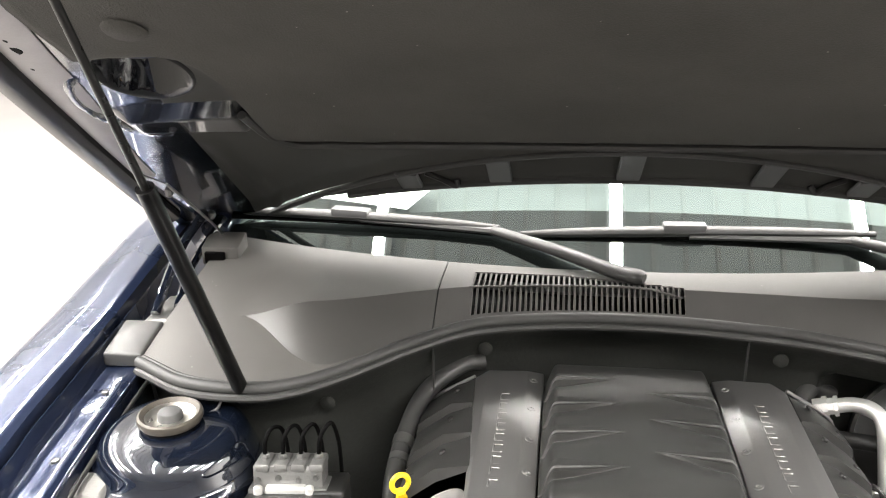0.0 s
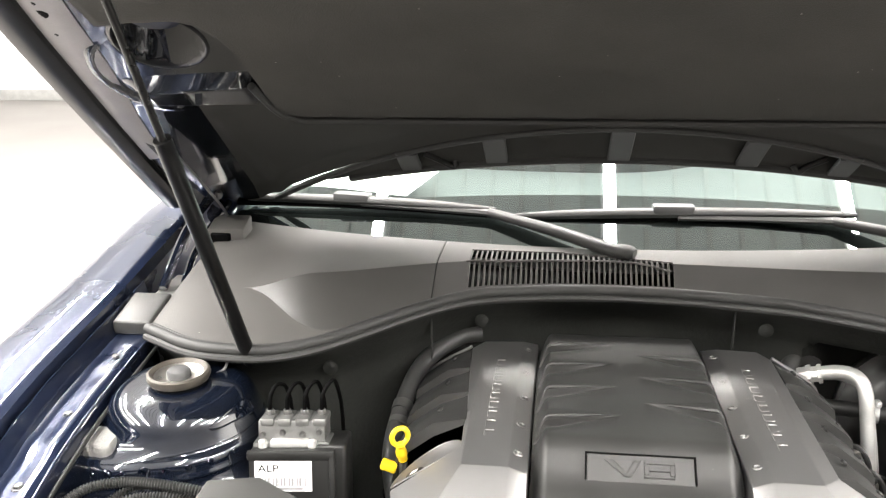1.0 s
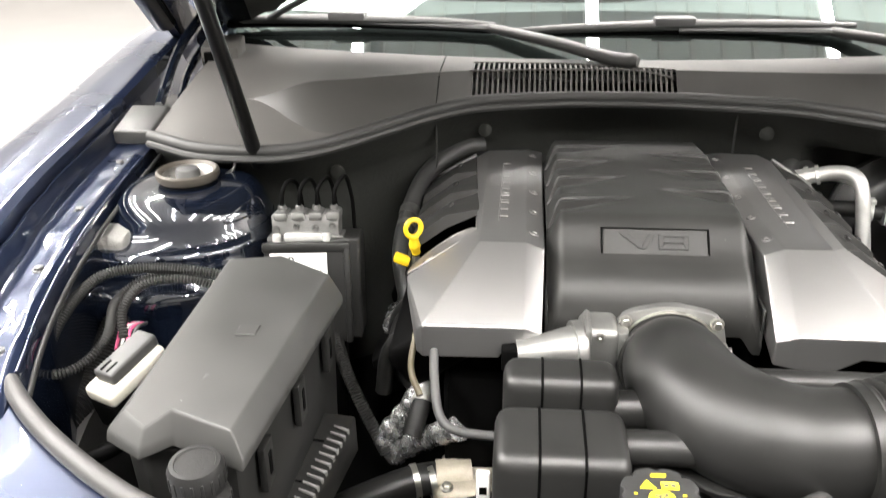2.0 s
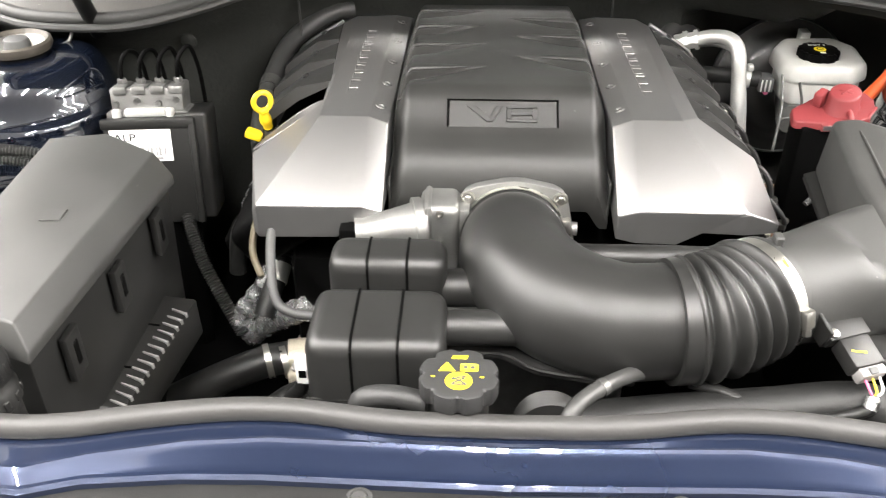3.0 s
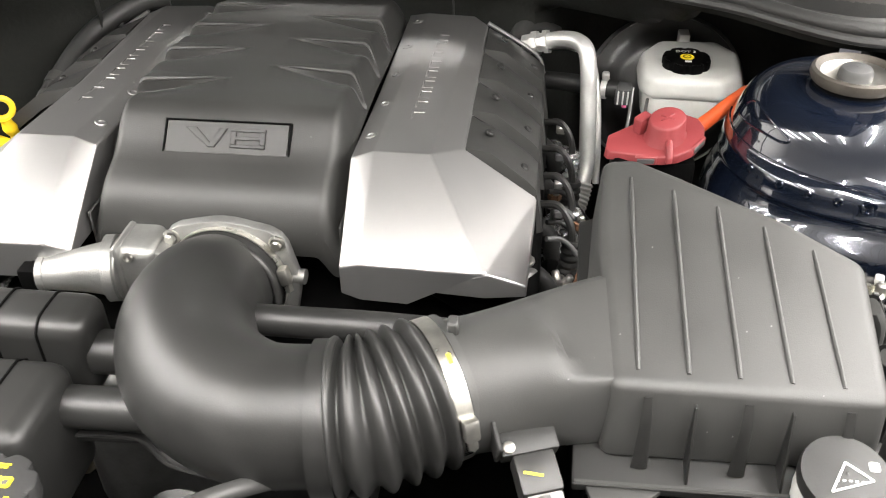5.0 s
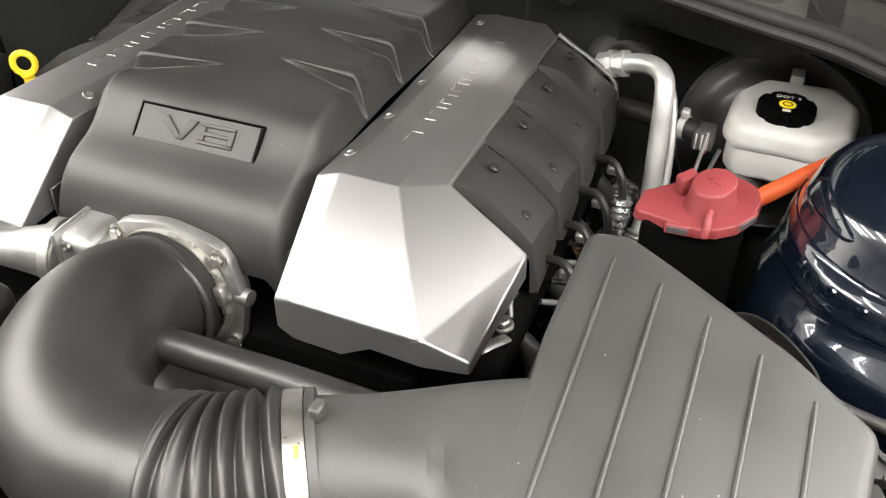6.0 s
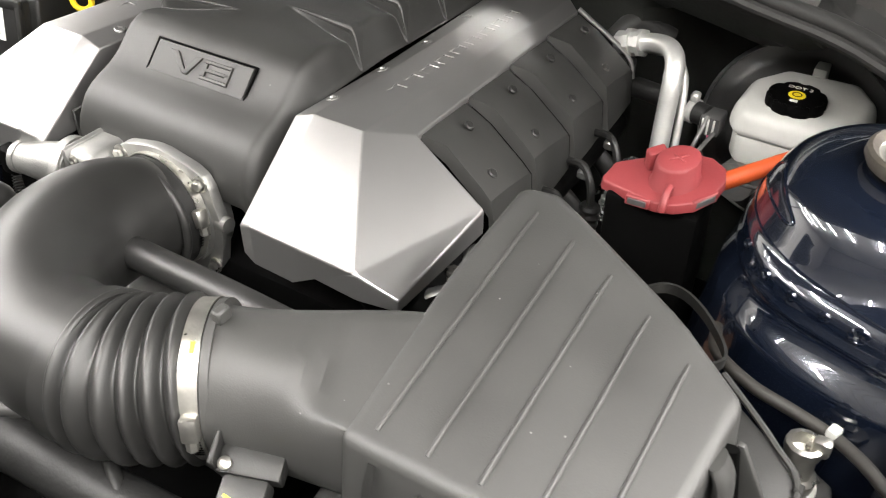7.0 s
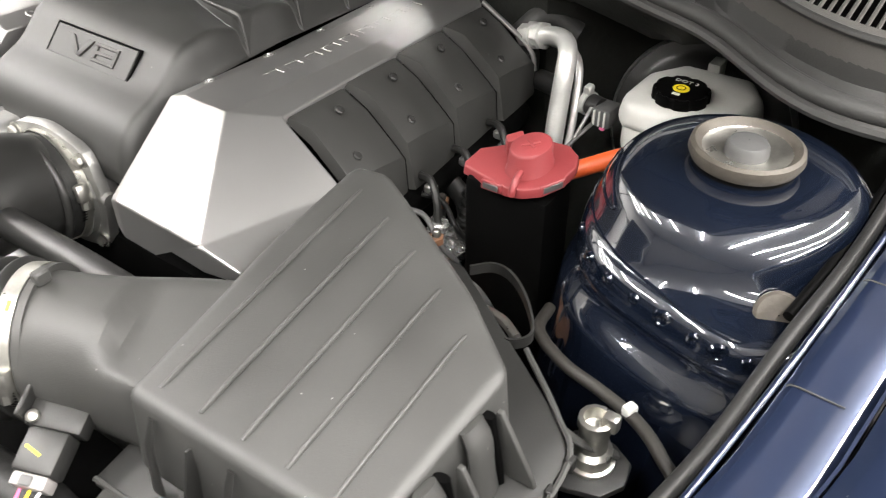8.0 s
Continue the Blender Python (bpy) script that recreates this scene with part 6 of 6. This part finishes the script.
for v in bm.verts:
    v.co += 0.005 * Vector((noise.noise(v.co * 30), noise.noise(v.co * 30 + Vector((7, 0, 0))), noise.noise(v.co * 30 + Vector((0, 7, 0)))))
part("casting", bm, TANCAST, th)
part("outlet", sweep([(-0.248, 0.728, 0.578), (-0.205, 0.735, 0.578)], 0.023, 2, 18), TANCAST, th)
for p in ((-0.19, 0.70, 0.589), (-0.20, 0.765, 0.589), (-0.232, 0.70, 0.587)):
    bolt(th, p, 0.006, 0.007, ZINC)
hose("vapour_pipe", "thin tan vapour pipe", [(-0.272, 0.76, 0.765), (-0.275, 0.73, 0.735), (-0.262, 0.705, 0.715)], 0.004, material("tan_nylon", (0.13, 0.11, 0.07), 0.45), "pipe")
for k in range(3):
    hose("radiator_hose", "black rubber radiator hose", [(-0.17, 0.60 - 0.03 * k, 0.655 - 0.02 * k), (-0.22, 0.575 - 0.03 * k, 0.65 - 0.02 * k), (-0.26, 0.53 - 0.03 * k, 0.62 - 0.02 * k), (-0.28, 0.47, 0.55)], 0.014, HOSE, "hose", False, "radiator hoses")
cl2 = thing("spring_clip", "white plastic hose clip", "clip")
part("clip", rbox(-0.1875, -0.1745, 0.516, 0.524, 0.730, 0.762, 0.002), LABEL, cl2)
part("window", rbox(-0.1845, -0.1775, 0.5155, 0.5245, 0.738, 0.747, 0.0005, 1), DARK, cl2)
part("clip_tail", sweep([(-0.181, 0.522, 0.732), (-0.187, 0.526, 0.715), (-0.20, 0.536, 0.695)], 0.007, 4, 10), HOSE, cl2)
fan = thing("idler_pulley", "black ribbed pulley in front of the engine", "pulley")
part("pulley", turned([(0.01, -0.012), (0.03, -0.014), (0.033, -0.010), (0.028, -0.004), (0.033, 0.002), (0.028, 0.008), (0.033, 0.014), (0.01, 0.014)], 32, tf((0.045, 0.50, 0.70), 80), cap=True), BLACK, fan)
part("hub", turned([(0.009, 0.010), (0.009, 0.018), (0.0004, 0.018)], 6, tf((0.045, 0.497, 0.70), 80)), RUST, fan)

# ---- coolant cap ----
rad = thing("radiator_filler", "black lobed coolant cap with yellow warning symbols on its neck", "radiator filler")
def lobes(n, r, d, seg=60, p=1.0):
    return [((r + d - d * max(0.0, math.cos(n * a)) ** 3) * Vector((math.cos(a), math.sin(a)))) for a in (2 * math.pi * k / seg for k in range(seg))]


rm = Matrix.Translation((-0.037, 0.434, 0.822)) @ Matrix.Rotation(radians(-3), 4, "X")
rad_cap = part("cap", prism([(q.x, q.y) for q in lobes(8, 0.0275, 0.0042, 80)], -0.017, 0.0, 0.002, m=rm), material("cap_plastic", (0.022, 0.022, 0.022), 0.5, bump=0.1), rad)
part("neck", turned([(0.024, -0.022), (0.024, -0.06), (0.03, -0.065), (0.03, -0.15)], 28, rm), BLACK, rad)
part("symbol", prism([(-0.016, 0.002), (-0.003, 0.002), (-0.0095, 0.013)], 0.0, 0.0006, 0, m=rm), INK, rad_cap, "yellow warning triangle")
part("symbol", rbox(0.001, 0.015, 0.002, 0.0105, 0, 0.0006, 0.001, 1, rm), INK, rad_cap, "yellow book symbol")
part("symbol_line", rbox(0.0035, 0.007, 0.0045, 0.008, 0.0006, 0.0009, 0, 1, rm), GREY, rad_cap)
part("symbol_line", rbox(0.009, 0.0125, 0.0045, 0.008, 0.0006, 0.0009, 0, 1, rm), GREY, rad_cap)
part("symbol", turned([(0.0105, 0.0), (0.0105, 0.0006), (0.0004, 0.0006)], 32, rm @ tf((0, -0.010, 0))), INK, rad_cap, "yellow round symbol")
for k, (x, y, a) in enumerate(((0, -0.010, 35), (0, -0.010, -35), (0, -0.0145, 0), (0, -0.0065, 20))):
    part("symbol_line", rbox(-0.006, 0.006, -0.0008, 0.0008, 0.0006, 0.0010, 0, 1, rm @ tf((x, y, 0), 0, 0, a)), GREY, rad_cap)
part("symbol", rbox(-0.006, 0.006, 0.0175, 0.0192, 0, 0.0006, 0, 1, rm), INK, rad_cap)
part("symbol", rbox(-0.005, 0.007, 0.0200, 0.0215, 0, 0.0006, 0, 1, rm), INK, rad_cap)
for x in (-0.020, 0.018):
    part("symbol", rbox(x - 0.0015, x + 0.0015, -0.0055, -0.0045, 0, 0.0006, 0, 1, rm), INK, rad_cap)
hose("overflow_hose", "grey rubber overflow hose at the coolant cap", [(-0.062, 0.428, 0.795), (-0.09, 0.432, 0.798), (-0.115, 0.435, 0.79), (-0.12, 0.44, 0.76)], 0.009, material("grey_hose", (0.014, 0.014, 0.014), 0.5, bump=0.15, dust=0.01))
rbh = hose("radiator_bleed_hose", "grey rubber hose along the radiator", [(0.042, 0.420, 0.765), (0.058, 0.440, 0.784), (0.082, 0.462, 0.786), (0.110, 0.490, 0.775), (0.14, 0.53, 0.745)], 0.0068, CONDUIT)
part("hose_clamp", sweep([(0.078, 0.4585, 0.7862), (0.083, 0.463, 0.7858)], 0.0076, 2, 16), STEEL, rbh, "steel spring clamp")
uh = hose("upper_radiator_hose", "thick black radiator hose with white print", [(0.05, 0.50, 0.70), (0.14, 0.500, 0.715), (0.24, 0.500, 0.728), (0.31, 0.503, 0.734), (0.350, 0.490, 0.730), (0.374, 0.462, 0.720), (0.382, 0.42, 0.70)], 0.021, HOSE)
for k in range(4):
    part("print_bar", rbox(-0.006, 0.006, -0.0012, 0.0012, 0, 0.0005, 0, 1, tf((0.351 + 0.002 * (k % 2), 0.484 - 0.005 * k, 0.7512 - 0.0008 * k), 12, 10)), WHITE_INK, uh)
part("clamp_band", sweep([(0.3795, 0.449, 0.703), (0.381, 0.441, 0.700)], 0.0222, 2, 20), ZINC, uh)
elb = thing("radiator_outlet", "cast grey radiator outlet pipe", "pipe")
part("pipe", sweep([(0.366, 0.470, 0.730), (0.378, 0.478, 0.746), (0.392, 0.474, 0.742), (0.398, 0.455, 0.70)], 0.009, 6, 14), GREY, elb)
kn = thing("rubber_bumper", "black rubber bonnet stop", "bonnet stop")
part("stop", turned([(0.013, 0), (0.014, 0.006), (0.014, 0.02), (0.011, 0.024), (0.004, 0.024), (0.003, 0.02), (0.0003, 0.02)], 24, tf((0.388, 0.449, 0.757))), BLACK, kn)
part("stem", turned([(0.008, 0), (0.008, -0.08)], 14, tf((0.388, 0.449, 0.757))), STEEL, kn)

# ---- washer bottle ----
wb = thing("washer_bottle", "milky washer bottle neck with a black cap", "washer bottle")
wm = Matrix.Translation((0.512, 0.522, 0.802)) @ Matrix.Rotation(radians(12), 4, "X")
wc = part("cap", turned([(0.029, -0.012), (0.030, -0.004), (0.029, 0.001), (0.0005, 0.003)], 36, wm), BLACK, wb)
part("neck", turned([(0.028, -0.012), (0.0275, -0.03), (0.0255, -0.034), (0.026, -0.16), (0.02, -0.4)], 32, wm), TANK, wb)
for a, b in (((-0.012, -0.014), (0.0, 0.008)), ((0.0, 0.008), (0.016, -0.004)), ((0.016, -0.004), (-0.012, -0.014))):
    part("print_line", sweep([wm @ Vector((*a, 0.0027)), wm @ Vector((*b, 0.0027))], 0.0008, 2, 6), WHITE_INK, wc)
for k in range(5):
    part("print_line", rbox(-0.008 + 0.004 * k, -0.006 + 0.004 * k, -0.006, -0.005, 0.002, 0.0032, 0, 1, wm), WHITE_INK, wc)
part("print_line", rbox(0.015, 0.022, 0.003, 0.010, 0.0015, 0.0030, 0.001, 1, wm), WHITE_INK, wc)

# ---- brake fluid ----
bf = thing("brake_fluid_reservoir", "milky white brake fluid reservoir with a black lobed cap", "fluid reservoir")
RES = [(0.431, 1.124), (0.513, 1.122), (0.540, 1.145), (0.546, 1.212), (0.522, 1.250), (0.446, 1.246), (0.421, 1.206), (0.419, 1.146)]
part("upper_tank", prism(RES, 0.774, 0.803, 0.010, 0.006, 4), TANK, bf)
part("lower_tank", prism([(x * 0.94 + 0.028, y * 0.92 + 0.09) for x, y in RES], 0.742, 0.780, 0.007, 0.0, 3), TANK, bf)
part("seam", prism([(x * 1.02 - 0.0095, y * 1.02 - 0.023) for x, y in RES], 0.7755, 0.7785, 0.001), TANK, bf)
cap = part("cap", prism([(q.x, q.y) for q in lobes(8, 0.0265, 0.0030, 80)], 0.800, 0.8150, 0.003, m=Matrix.Translation((0.473, 1.165, 0))), DARK, bf, "black lobed cap with yellow print")
part("print", turned([(0.0085, 0.815), (0.0085, 0.8157), (0.0004, 0.8157)], 24, tf((0.473, 1.162, 0))), INK, cap)
part("print_bar", turned([(0.005, 0.8158), (0.005, 0.8161), (0.004, 0.8161), (0.004, 0.8158)], 20, tf((0.473, 1.162, 0))), DARK, cap)
part("print", words("DOT 3", 0.0075, 0.0002, tf((0.473, 1.178, 0.8155), 0, 0, 0), 0.0, 1.15), WHITE_INK, cap)
part("print_bar", rbox(0.469, 0.477, 1.146, 1.151, 0.815, 0.8156, 0.0004, 1), WHITE_INK, cap)
part("tab", rbox(0.472, 0.486, 1.240, 1.262, 0.792, 0.812, 0.002, 2), TANK, bf)
part("cylinder", sweep([(0.44, 1.12, 0.722), (0.46, 1.20, 0.722), (0.47, 1.24, 0.722)], 0.022, 4, 16), CAST, bf)
bo = thing("brake_booster", "large round black brake booster with a rolled rim", "brake booster")
bom = Matrix.Translation((0.466, 1.272, 0.712)) @ Matrix.Rotation(radians(76), 4, "X") @ Matrix.Scale(0.96, 4)
part("shell", turned([(0.02, 0.028), (0.07, 0.027), (0.080, 0.022), (0.088, 0.010), (0.098, 0.006), (0.112, 0.004), (0.113, -0.02), (0.10, -0.04)], 56, bom), material("booster_steel", (0.075, 0.075, 0.074), 0.36, 0.5, 0.1), bo)
part("rolled_rim", turned([(0.108, 0.0), (0.112, 0.006), (0.116, 0.0), (0.112, -0.006)], 56, bom), CAST, bo, "dull metal rim")
cn = thing("level_sensor_plug", "grey wiring plug beside the brake fluid reservoir", "connector")
part("plug", rbox(0.388, 0.410, 1.138, 1.166, 0.756, 0.778, 0.003), GREY, cn)
for k in range(3):
    part("plug_rib", rbox(0.391 + 0.006 * k, 0.393 + 0.006 * k, 1.1365, 1.139, 0.758, 0.776, 0.0005, 1), TANK, cn)
part("clip", sweep([(0.372, 1.156, 0.772), (0.379, 1.154, 0.772)], 0.0138, 2, 16), ALU, cn, "pale spring clamp")
part("clip_tab", rbox(0.371, 0.380, 1.148, 1.160, 0.784, 0.794, 0.002, 1), ALU, cn)
part("sleeve", sweep([(0.392, 1.152, 0.771), (0.372, 1.156, 0.772), (0.345, 1.165, 0.772), (0.30, 1.18, 0.768)], 0.012, 5, 14), HOSE, cn)
part("end", rbox(0.398, 0.404, 1.14, 1.152, 0.752, 0.76, 0.001, 1), PINK, cn)

# ---- jump post ----
jp = thing("jump_post", "red plastic battery jump post cover over a black junction block", "terminal cover")
def lean(bm):
    """The cover rises towards its rear outer corner."""
    for v in bm.verts:
        v.co.z += 0.005 + 0.16 * (v.co.x - 0.41) + 0.20 * (v.co.y - 0.93)
    return bm


COVER = [(0.366, 0.926), (0.369, 0.921), (0.421, 0.905), (0.437, 0.906), (0.452, 0.913), (0.463, 0.928), (0.466, 0.945), (0.461, 0.960), (0.446, 0.971), (0.424, 0.973), (0.404, 0.966), (0.384, 0.955), (0.369, 0.947)]
part("base", lean(prism(COVER, 0.8065, 0.8155, 0.0018, 0.0010, 3)), RED, jp)
part("skirt_lip", lean(prism([(x * 1.02 - 0.0083, y * 1.02 - 0.0188) for x, y in COVER], 0.8060, 0.8088, 0.001)), RED, jp)
part("cap", lean(turned([(0.0222, 0.811), (0.0216, 0.8155), (0.0200, 0.818), (0.0186, 0.8335), (0.0178, 0.8358), (0.0162, 0.8368), (0.0005, 0.8370)], 36, tf((0.426, 0.937, 0)))), RED, jp)
for a in (35, -35):
    part("cap_mark", lean(rbox(-0.008, 0.008, -0.0011, 0.0011, 0.8360, 0.8380, 0.0004, 1, tf((0.426, 0.937, 0), 0, 0, a))), RED, jp)
part("cap_hinge", lean(rbox(-0.008, 0.008, -0.006, 0.006, 0.815, 0.832, 0.002, 2, tf((0.403, 0.950, 0), 0, 0, 40))), RED, jp)
part("tab", lean(sweep([(0.428, 0.920, 0.822), (0.428, 0.911, 0.8205), (0.4285, 0.905, 0.815), (0.4285, 0.9035, 0.8095)], 0.0034, 4, 10)), RED, jp, "red snap tab")
for x, y, a in ((0.406, 0.9075, -8), (0.4575, 0.9215, 50)):
    part("slot_rim", lean(rbox(-0.011, 0.011, -0.002, 0.002, -0.0048, 0.0048, 0.001, 1, tf((x, y, 0.8115), 0, 0, a))), RED, jp)
    part("slot", lean(rbox(-0.009, 0.009, -0.0026, 0.001, -0.0034, 0.0034, 0.001, 1, tf((x, y, 0.8115), 0, 0, a))), GREY, jp, "grey window in the cover")
# Block under the cover, its shade included in the near-black.
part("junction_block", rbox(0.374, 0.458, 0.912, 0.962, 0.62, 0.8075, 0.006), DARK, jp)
hose("orange_cable", "thick orange sleeved cable", [(0.438, 0.945, 0.812), (0.458, 0.962, 0.818), (0.482, 0.987, 0.825), (0.508, 1.016, 0.831), (0.530, 1.055, 0.822), (0.545, 1.09, 0.79)], 0.0078, ORANGE, "cable")

# ---- air conditioning pipes ----
ac = thing("air_conditioning_pipe", "bent bright aluminium air conditioning pipes", "pipe")
part("pipe", sweep([(0.300, 1.184, 0.820), (0.318, 1.178, 0.826), (0.336, 1.166, 0.829), (0.3475, 1.151, 0.824), (0.352, 1.138, 0.806), (0.355, 1.124, 0.765), (0.358, 1.110, 0.715), (0.359, 1.102, 0.690), (0.355, 1.088, 0.668)], 0.0105, 10, 18), ALU, ac)
part("thin_pipe", sweep([(0.303, 1.200, 0.806), (0.330, 1.188, 0.812), (0.354, 1.168, 0.806), (0.365, 1.146, 0.775), (0.371, 1.122, 0.715), (0.373, 1.105, 0.66)], 0.0045, 8, 10), ALU, ac)
for a, b, r in (((0.270, 1.192, 0.810), (0.282, 1.189, 0.814), 0.0135), ((0.282, 1.189, 0.814), (0.288, 1.1875, 0.816), 0.0160), ((0.288, 1.1875, 0.816), (0.296, 1.185, 0.8185), 0.0125), ((0.296, 1.185, 0.8185), (0.301, 1.1837, 0.820), 0.0155)):
    part("fitting", sweep([a, b], r, 2, 8), ALU, ac)
part("crimp", ribbed([(0.3555, 1.089, 0.670), (0.351, 1.076, 0.652), (0.345, 1.062, 0.636)], 0.0135, 0.005, 0.001, 14), ALU, ac)
part("hose", sweep([(0.345, 1.062, 0.636), (0.339, 1.045, 0.61), (0.335, 1.02, 0.55)], 0.0125, 5, 12), RUBBER, ac)
hose("heater_hose", "black heater hose behind the engine cover", [(0.255, 1.205, 0.80), (0.275, 1.235, 0.82), (0.31, 1.25, 0.80)], 0.014, RUBBER)

# ---- right side ----
gb = thing("ground_bolt", "large zinc hex stud on a black bracket", "bolt")
part("stud", turned([(0.0150, 0.0), (0.0150, 0.010), (0.0112, 0.013), (0.0105, 0.030), (0.0125, 0.033), (0.0125, 0.041), (0.0090, 0.042), (0.0080, 0.032), (0.0003, 0.030)], 12, tf((0.592, 0.748, 0.742))), ZINC, gb)
part("washer", turned([(0.0175, 0), (0.0175, 0.003), (0.0145, 0.004)], 28, tf((0.592, 0.748, 0.7385))), ZINC, gb)
part("ear", rbox(0.596, 0.608, 0.745, 0.755, 0.776, 0.790, 0.003, 2), ZINC, gb)
part("bracket", prism([(0.560, 0.722), (0.585, 0.716), (0.612, 0.724), (0.622, 0.742), (0.618, 0.762), (0.600, 0.772), (0.570, 0.768)], 0.732, 0.7385, 0.002), BLACK, gb)
hose("vacuum_line", "thin brown rubber line along the strut tower", [(0.505, 0.84, 0.77), (0.515, 0.805, 0.778), (0.546, 0.786, 0.777), (0.579, 0.779, 0.775), (0.612, 0.768, 0.775), (0.639, 0.749, 0.775), (0.660, 0.725, 0.77), (0.668, 0.66, 0.74)], 0.0048, material("brown_rubber", (0.014, 0.0125, 0.0105), 0.6))
hose("hood_release_cable", "thin black cable along the fender", [(0.70, 1.06, 0.88), (0.694, 1.0, 0.87), (0.688, 0.92, 0.862), (0.676, 0.84, 0.85)], 0.004, DARK, "cable")
bt = thing("battery_tray", "black plastic tray beside the air filter box", "tray")
part("tray", rbox(0.585, 0.66, 0.55, 0.72, 0.60, 0.70, 0.008), BLACK, bt)
plug = thing("body_plug", "round grey sealing plug beside the strut tower", "plug")
part("plug", turned([(0.0165, -0.004), (0.0165, 0.0), (0.0145, 0.0022), (0.0005, 0.0026)], 28, tf((0.668, 0.852, 0.838), 55, 0, 25)), BRONZE, plug)

# ---- beside the engine ----
for k, y in enumerate((0.868, 0.925, 0.985, 1.05)):
    lead = thing("ignition_lead", "black ignition lead with a foil boot beside the engine cover", "ignition lead", "ignition leads")
    part("wire", sweep([(0.302, y + 0.018, 0.765), (0.322, y + 0.010, 0.768), (0.336, y, 0.745), (0.335, y - 0.006, 0.70), (0.322, y - 0.01, 0.64)], 0.0042, 6, 8), BLACK, lead)
    part("boot", ribbed([(0.337, y, 0.735), (0.336, y - 0.004, 0.71), (0.331, y - 0.008, 0.68)], 0.0105, 0.008, 0.0008, 12), FOIL if k % 2 else BLACK, lead, "crinkled boot")
    part("clip", rbox(0.316, 0.328, y + 0.004, y + 0.014, 0.756, 0.766, 0.002, 1), ZINC if k % 2 else GREY, lead)
sh = thing("heat_shield", "rusty pressed exhaust heat shield", "heat shield")
part("shield", thick(grid(12, 10, lambda u, v: (0.335 + 0.045 * u, 0.83 + 0.10 * v, 0.672 - 0.03 * u * u + 0.004 * math.sin(9 * v))), 0.0015), RUST, sh)
bolt(sh, (0.352, 0.85, 0.674), 0.006, 0.006, ZINC)
bolt(sh, (0.350, 0.905, 0.674), 0.006, 0.006, STEEL)
hose("bracket_wire", "thin grey wire clipped beside the airbox", [(0.368, 0.835, 0.745), (0.388, 0.845, 0.757), (0.412, 0.842, 0.758), (0.430, 0.85, 0.745), (0.44, 0.87, 0.70)], 0.0035, GREY, "wiring")
for a, b in (((0.395, 0.98, 0.77), (0.42, 1.07, 0.80)), ((0.385, 1.02, 0.72), (0.405, 1.10, 0.80)), ((0.40, 1.06, 0.75), (0.47, 1.09, 0.742))):
    va, vb = Vector(a), Vector(b)
    hose("brake_line", "thin dull steel brake line", [va, va.lerp(vb, 0.5) + Vector((0.004, 0, 0.003)), vb], 0.0020, STEEL, "pipe", False, "brake lines")
lc = thing("line_clip", "small white clip holding the rubber line", "clip")
part("clip", rbox(-0.004, 0.004, -0.005, 0.005, -0.004, 0.006, 0.002, 2, tf((0.606, 0.771, 0.777), 0, 0, -20)), TANK, lc)

# small fittings in the gap between engine and airbox
rnd = random.Random(11)
for k in range(7):
    x, y = rnd.uniform(0.315, 0.385), rnd.uniform(0.84, 0.96)
    z = rnd.uniform(0.66, 0.73)
    sb = thing("stud_bolt", "small zinc stud bolt on the exhaust side", "bolt", "stud bolts")
    part("stud", turned([(0.0045, 0), (0.0045, 0.012), (0.003, 0.014), (0.0003, 0.014)], 8, tf((x, y, z), rnd.uniform(-40, 40), rnd.uniform(-40, 40))), ZINC, sb)
    part("nut", turned([(0.008, -0.001), (0.008, 0.006), (0.0046, 0.007)], 6, tf((x, y, z))), RUST if k % 3 == 0 else ZINC, sb)
    part("shank", turned([(0.004, -0.12), (0.004, 0.0)], 8, tf((x, y, z))), STEEL, sb)
for k in range(4):
    y = 0.845 + 0.03 * k
    hose("sensor_wire", "thin black sensor wire hanging beside the engine", [(0.31, y, 0.75), (0.328, y + 0.01, 0.742), (0.350, y + 0.004, 0.72), (0.362, y + 0.02, 0.69), (0.36, y + 0.04, 0.64)], 0.0028, HOSE if k % 2 else GREY, "wiring", False, "sensor wires")
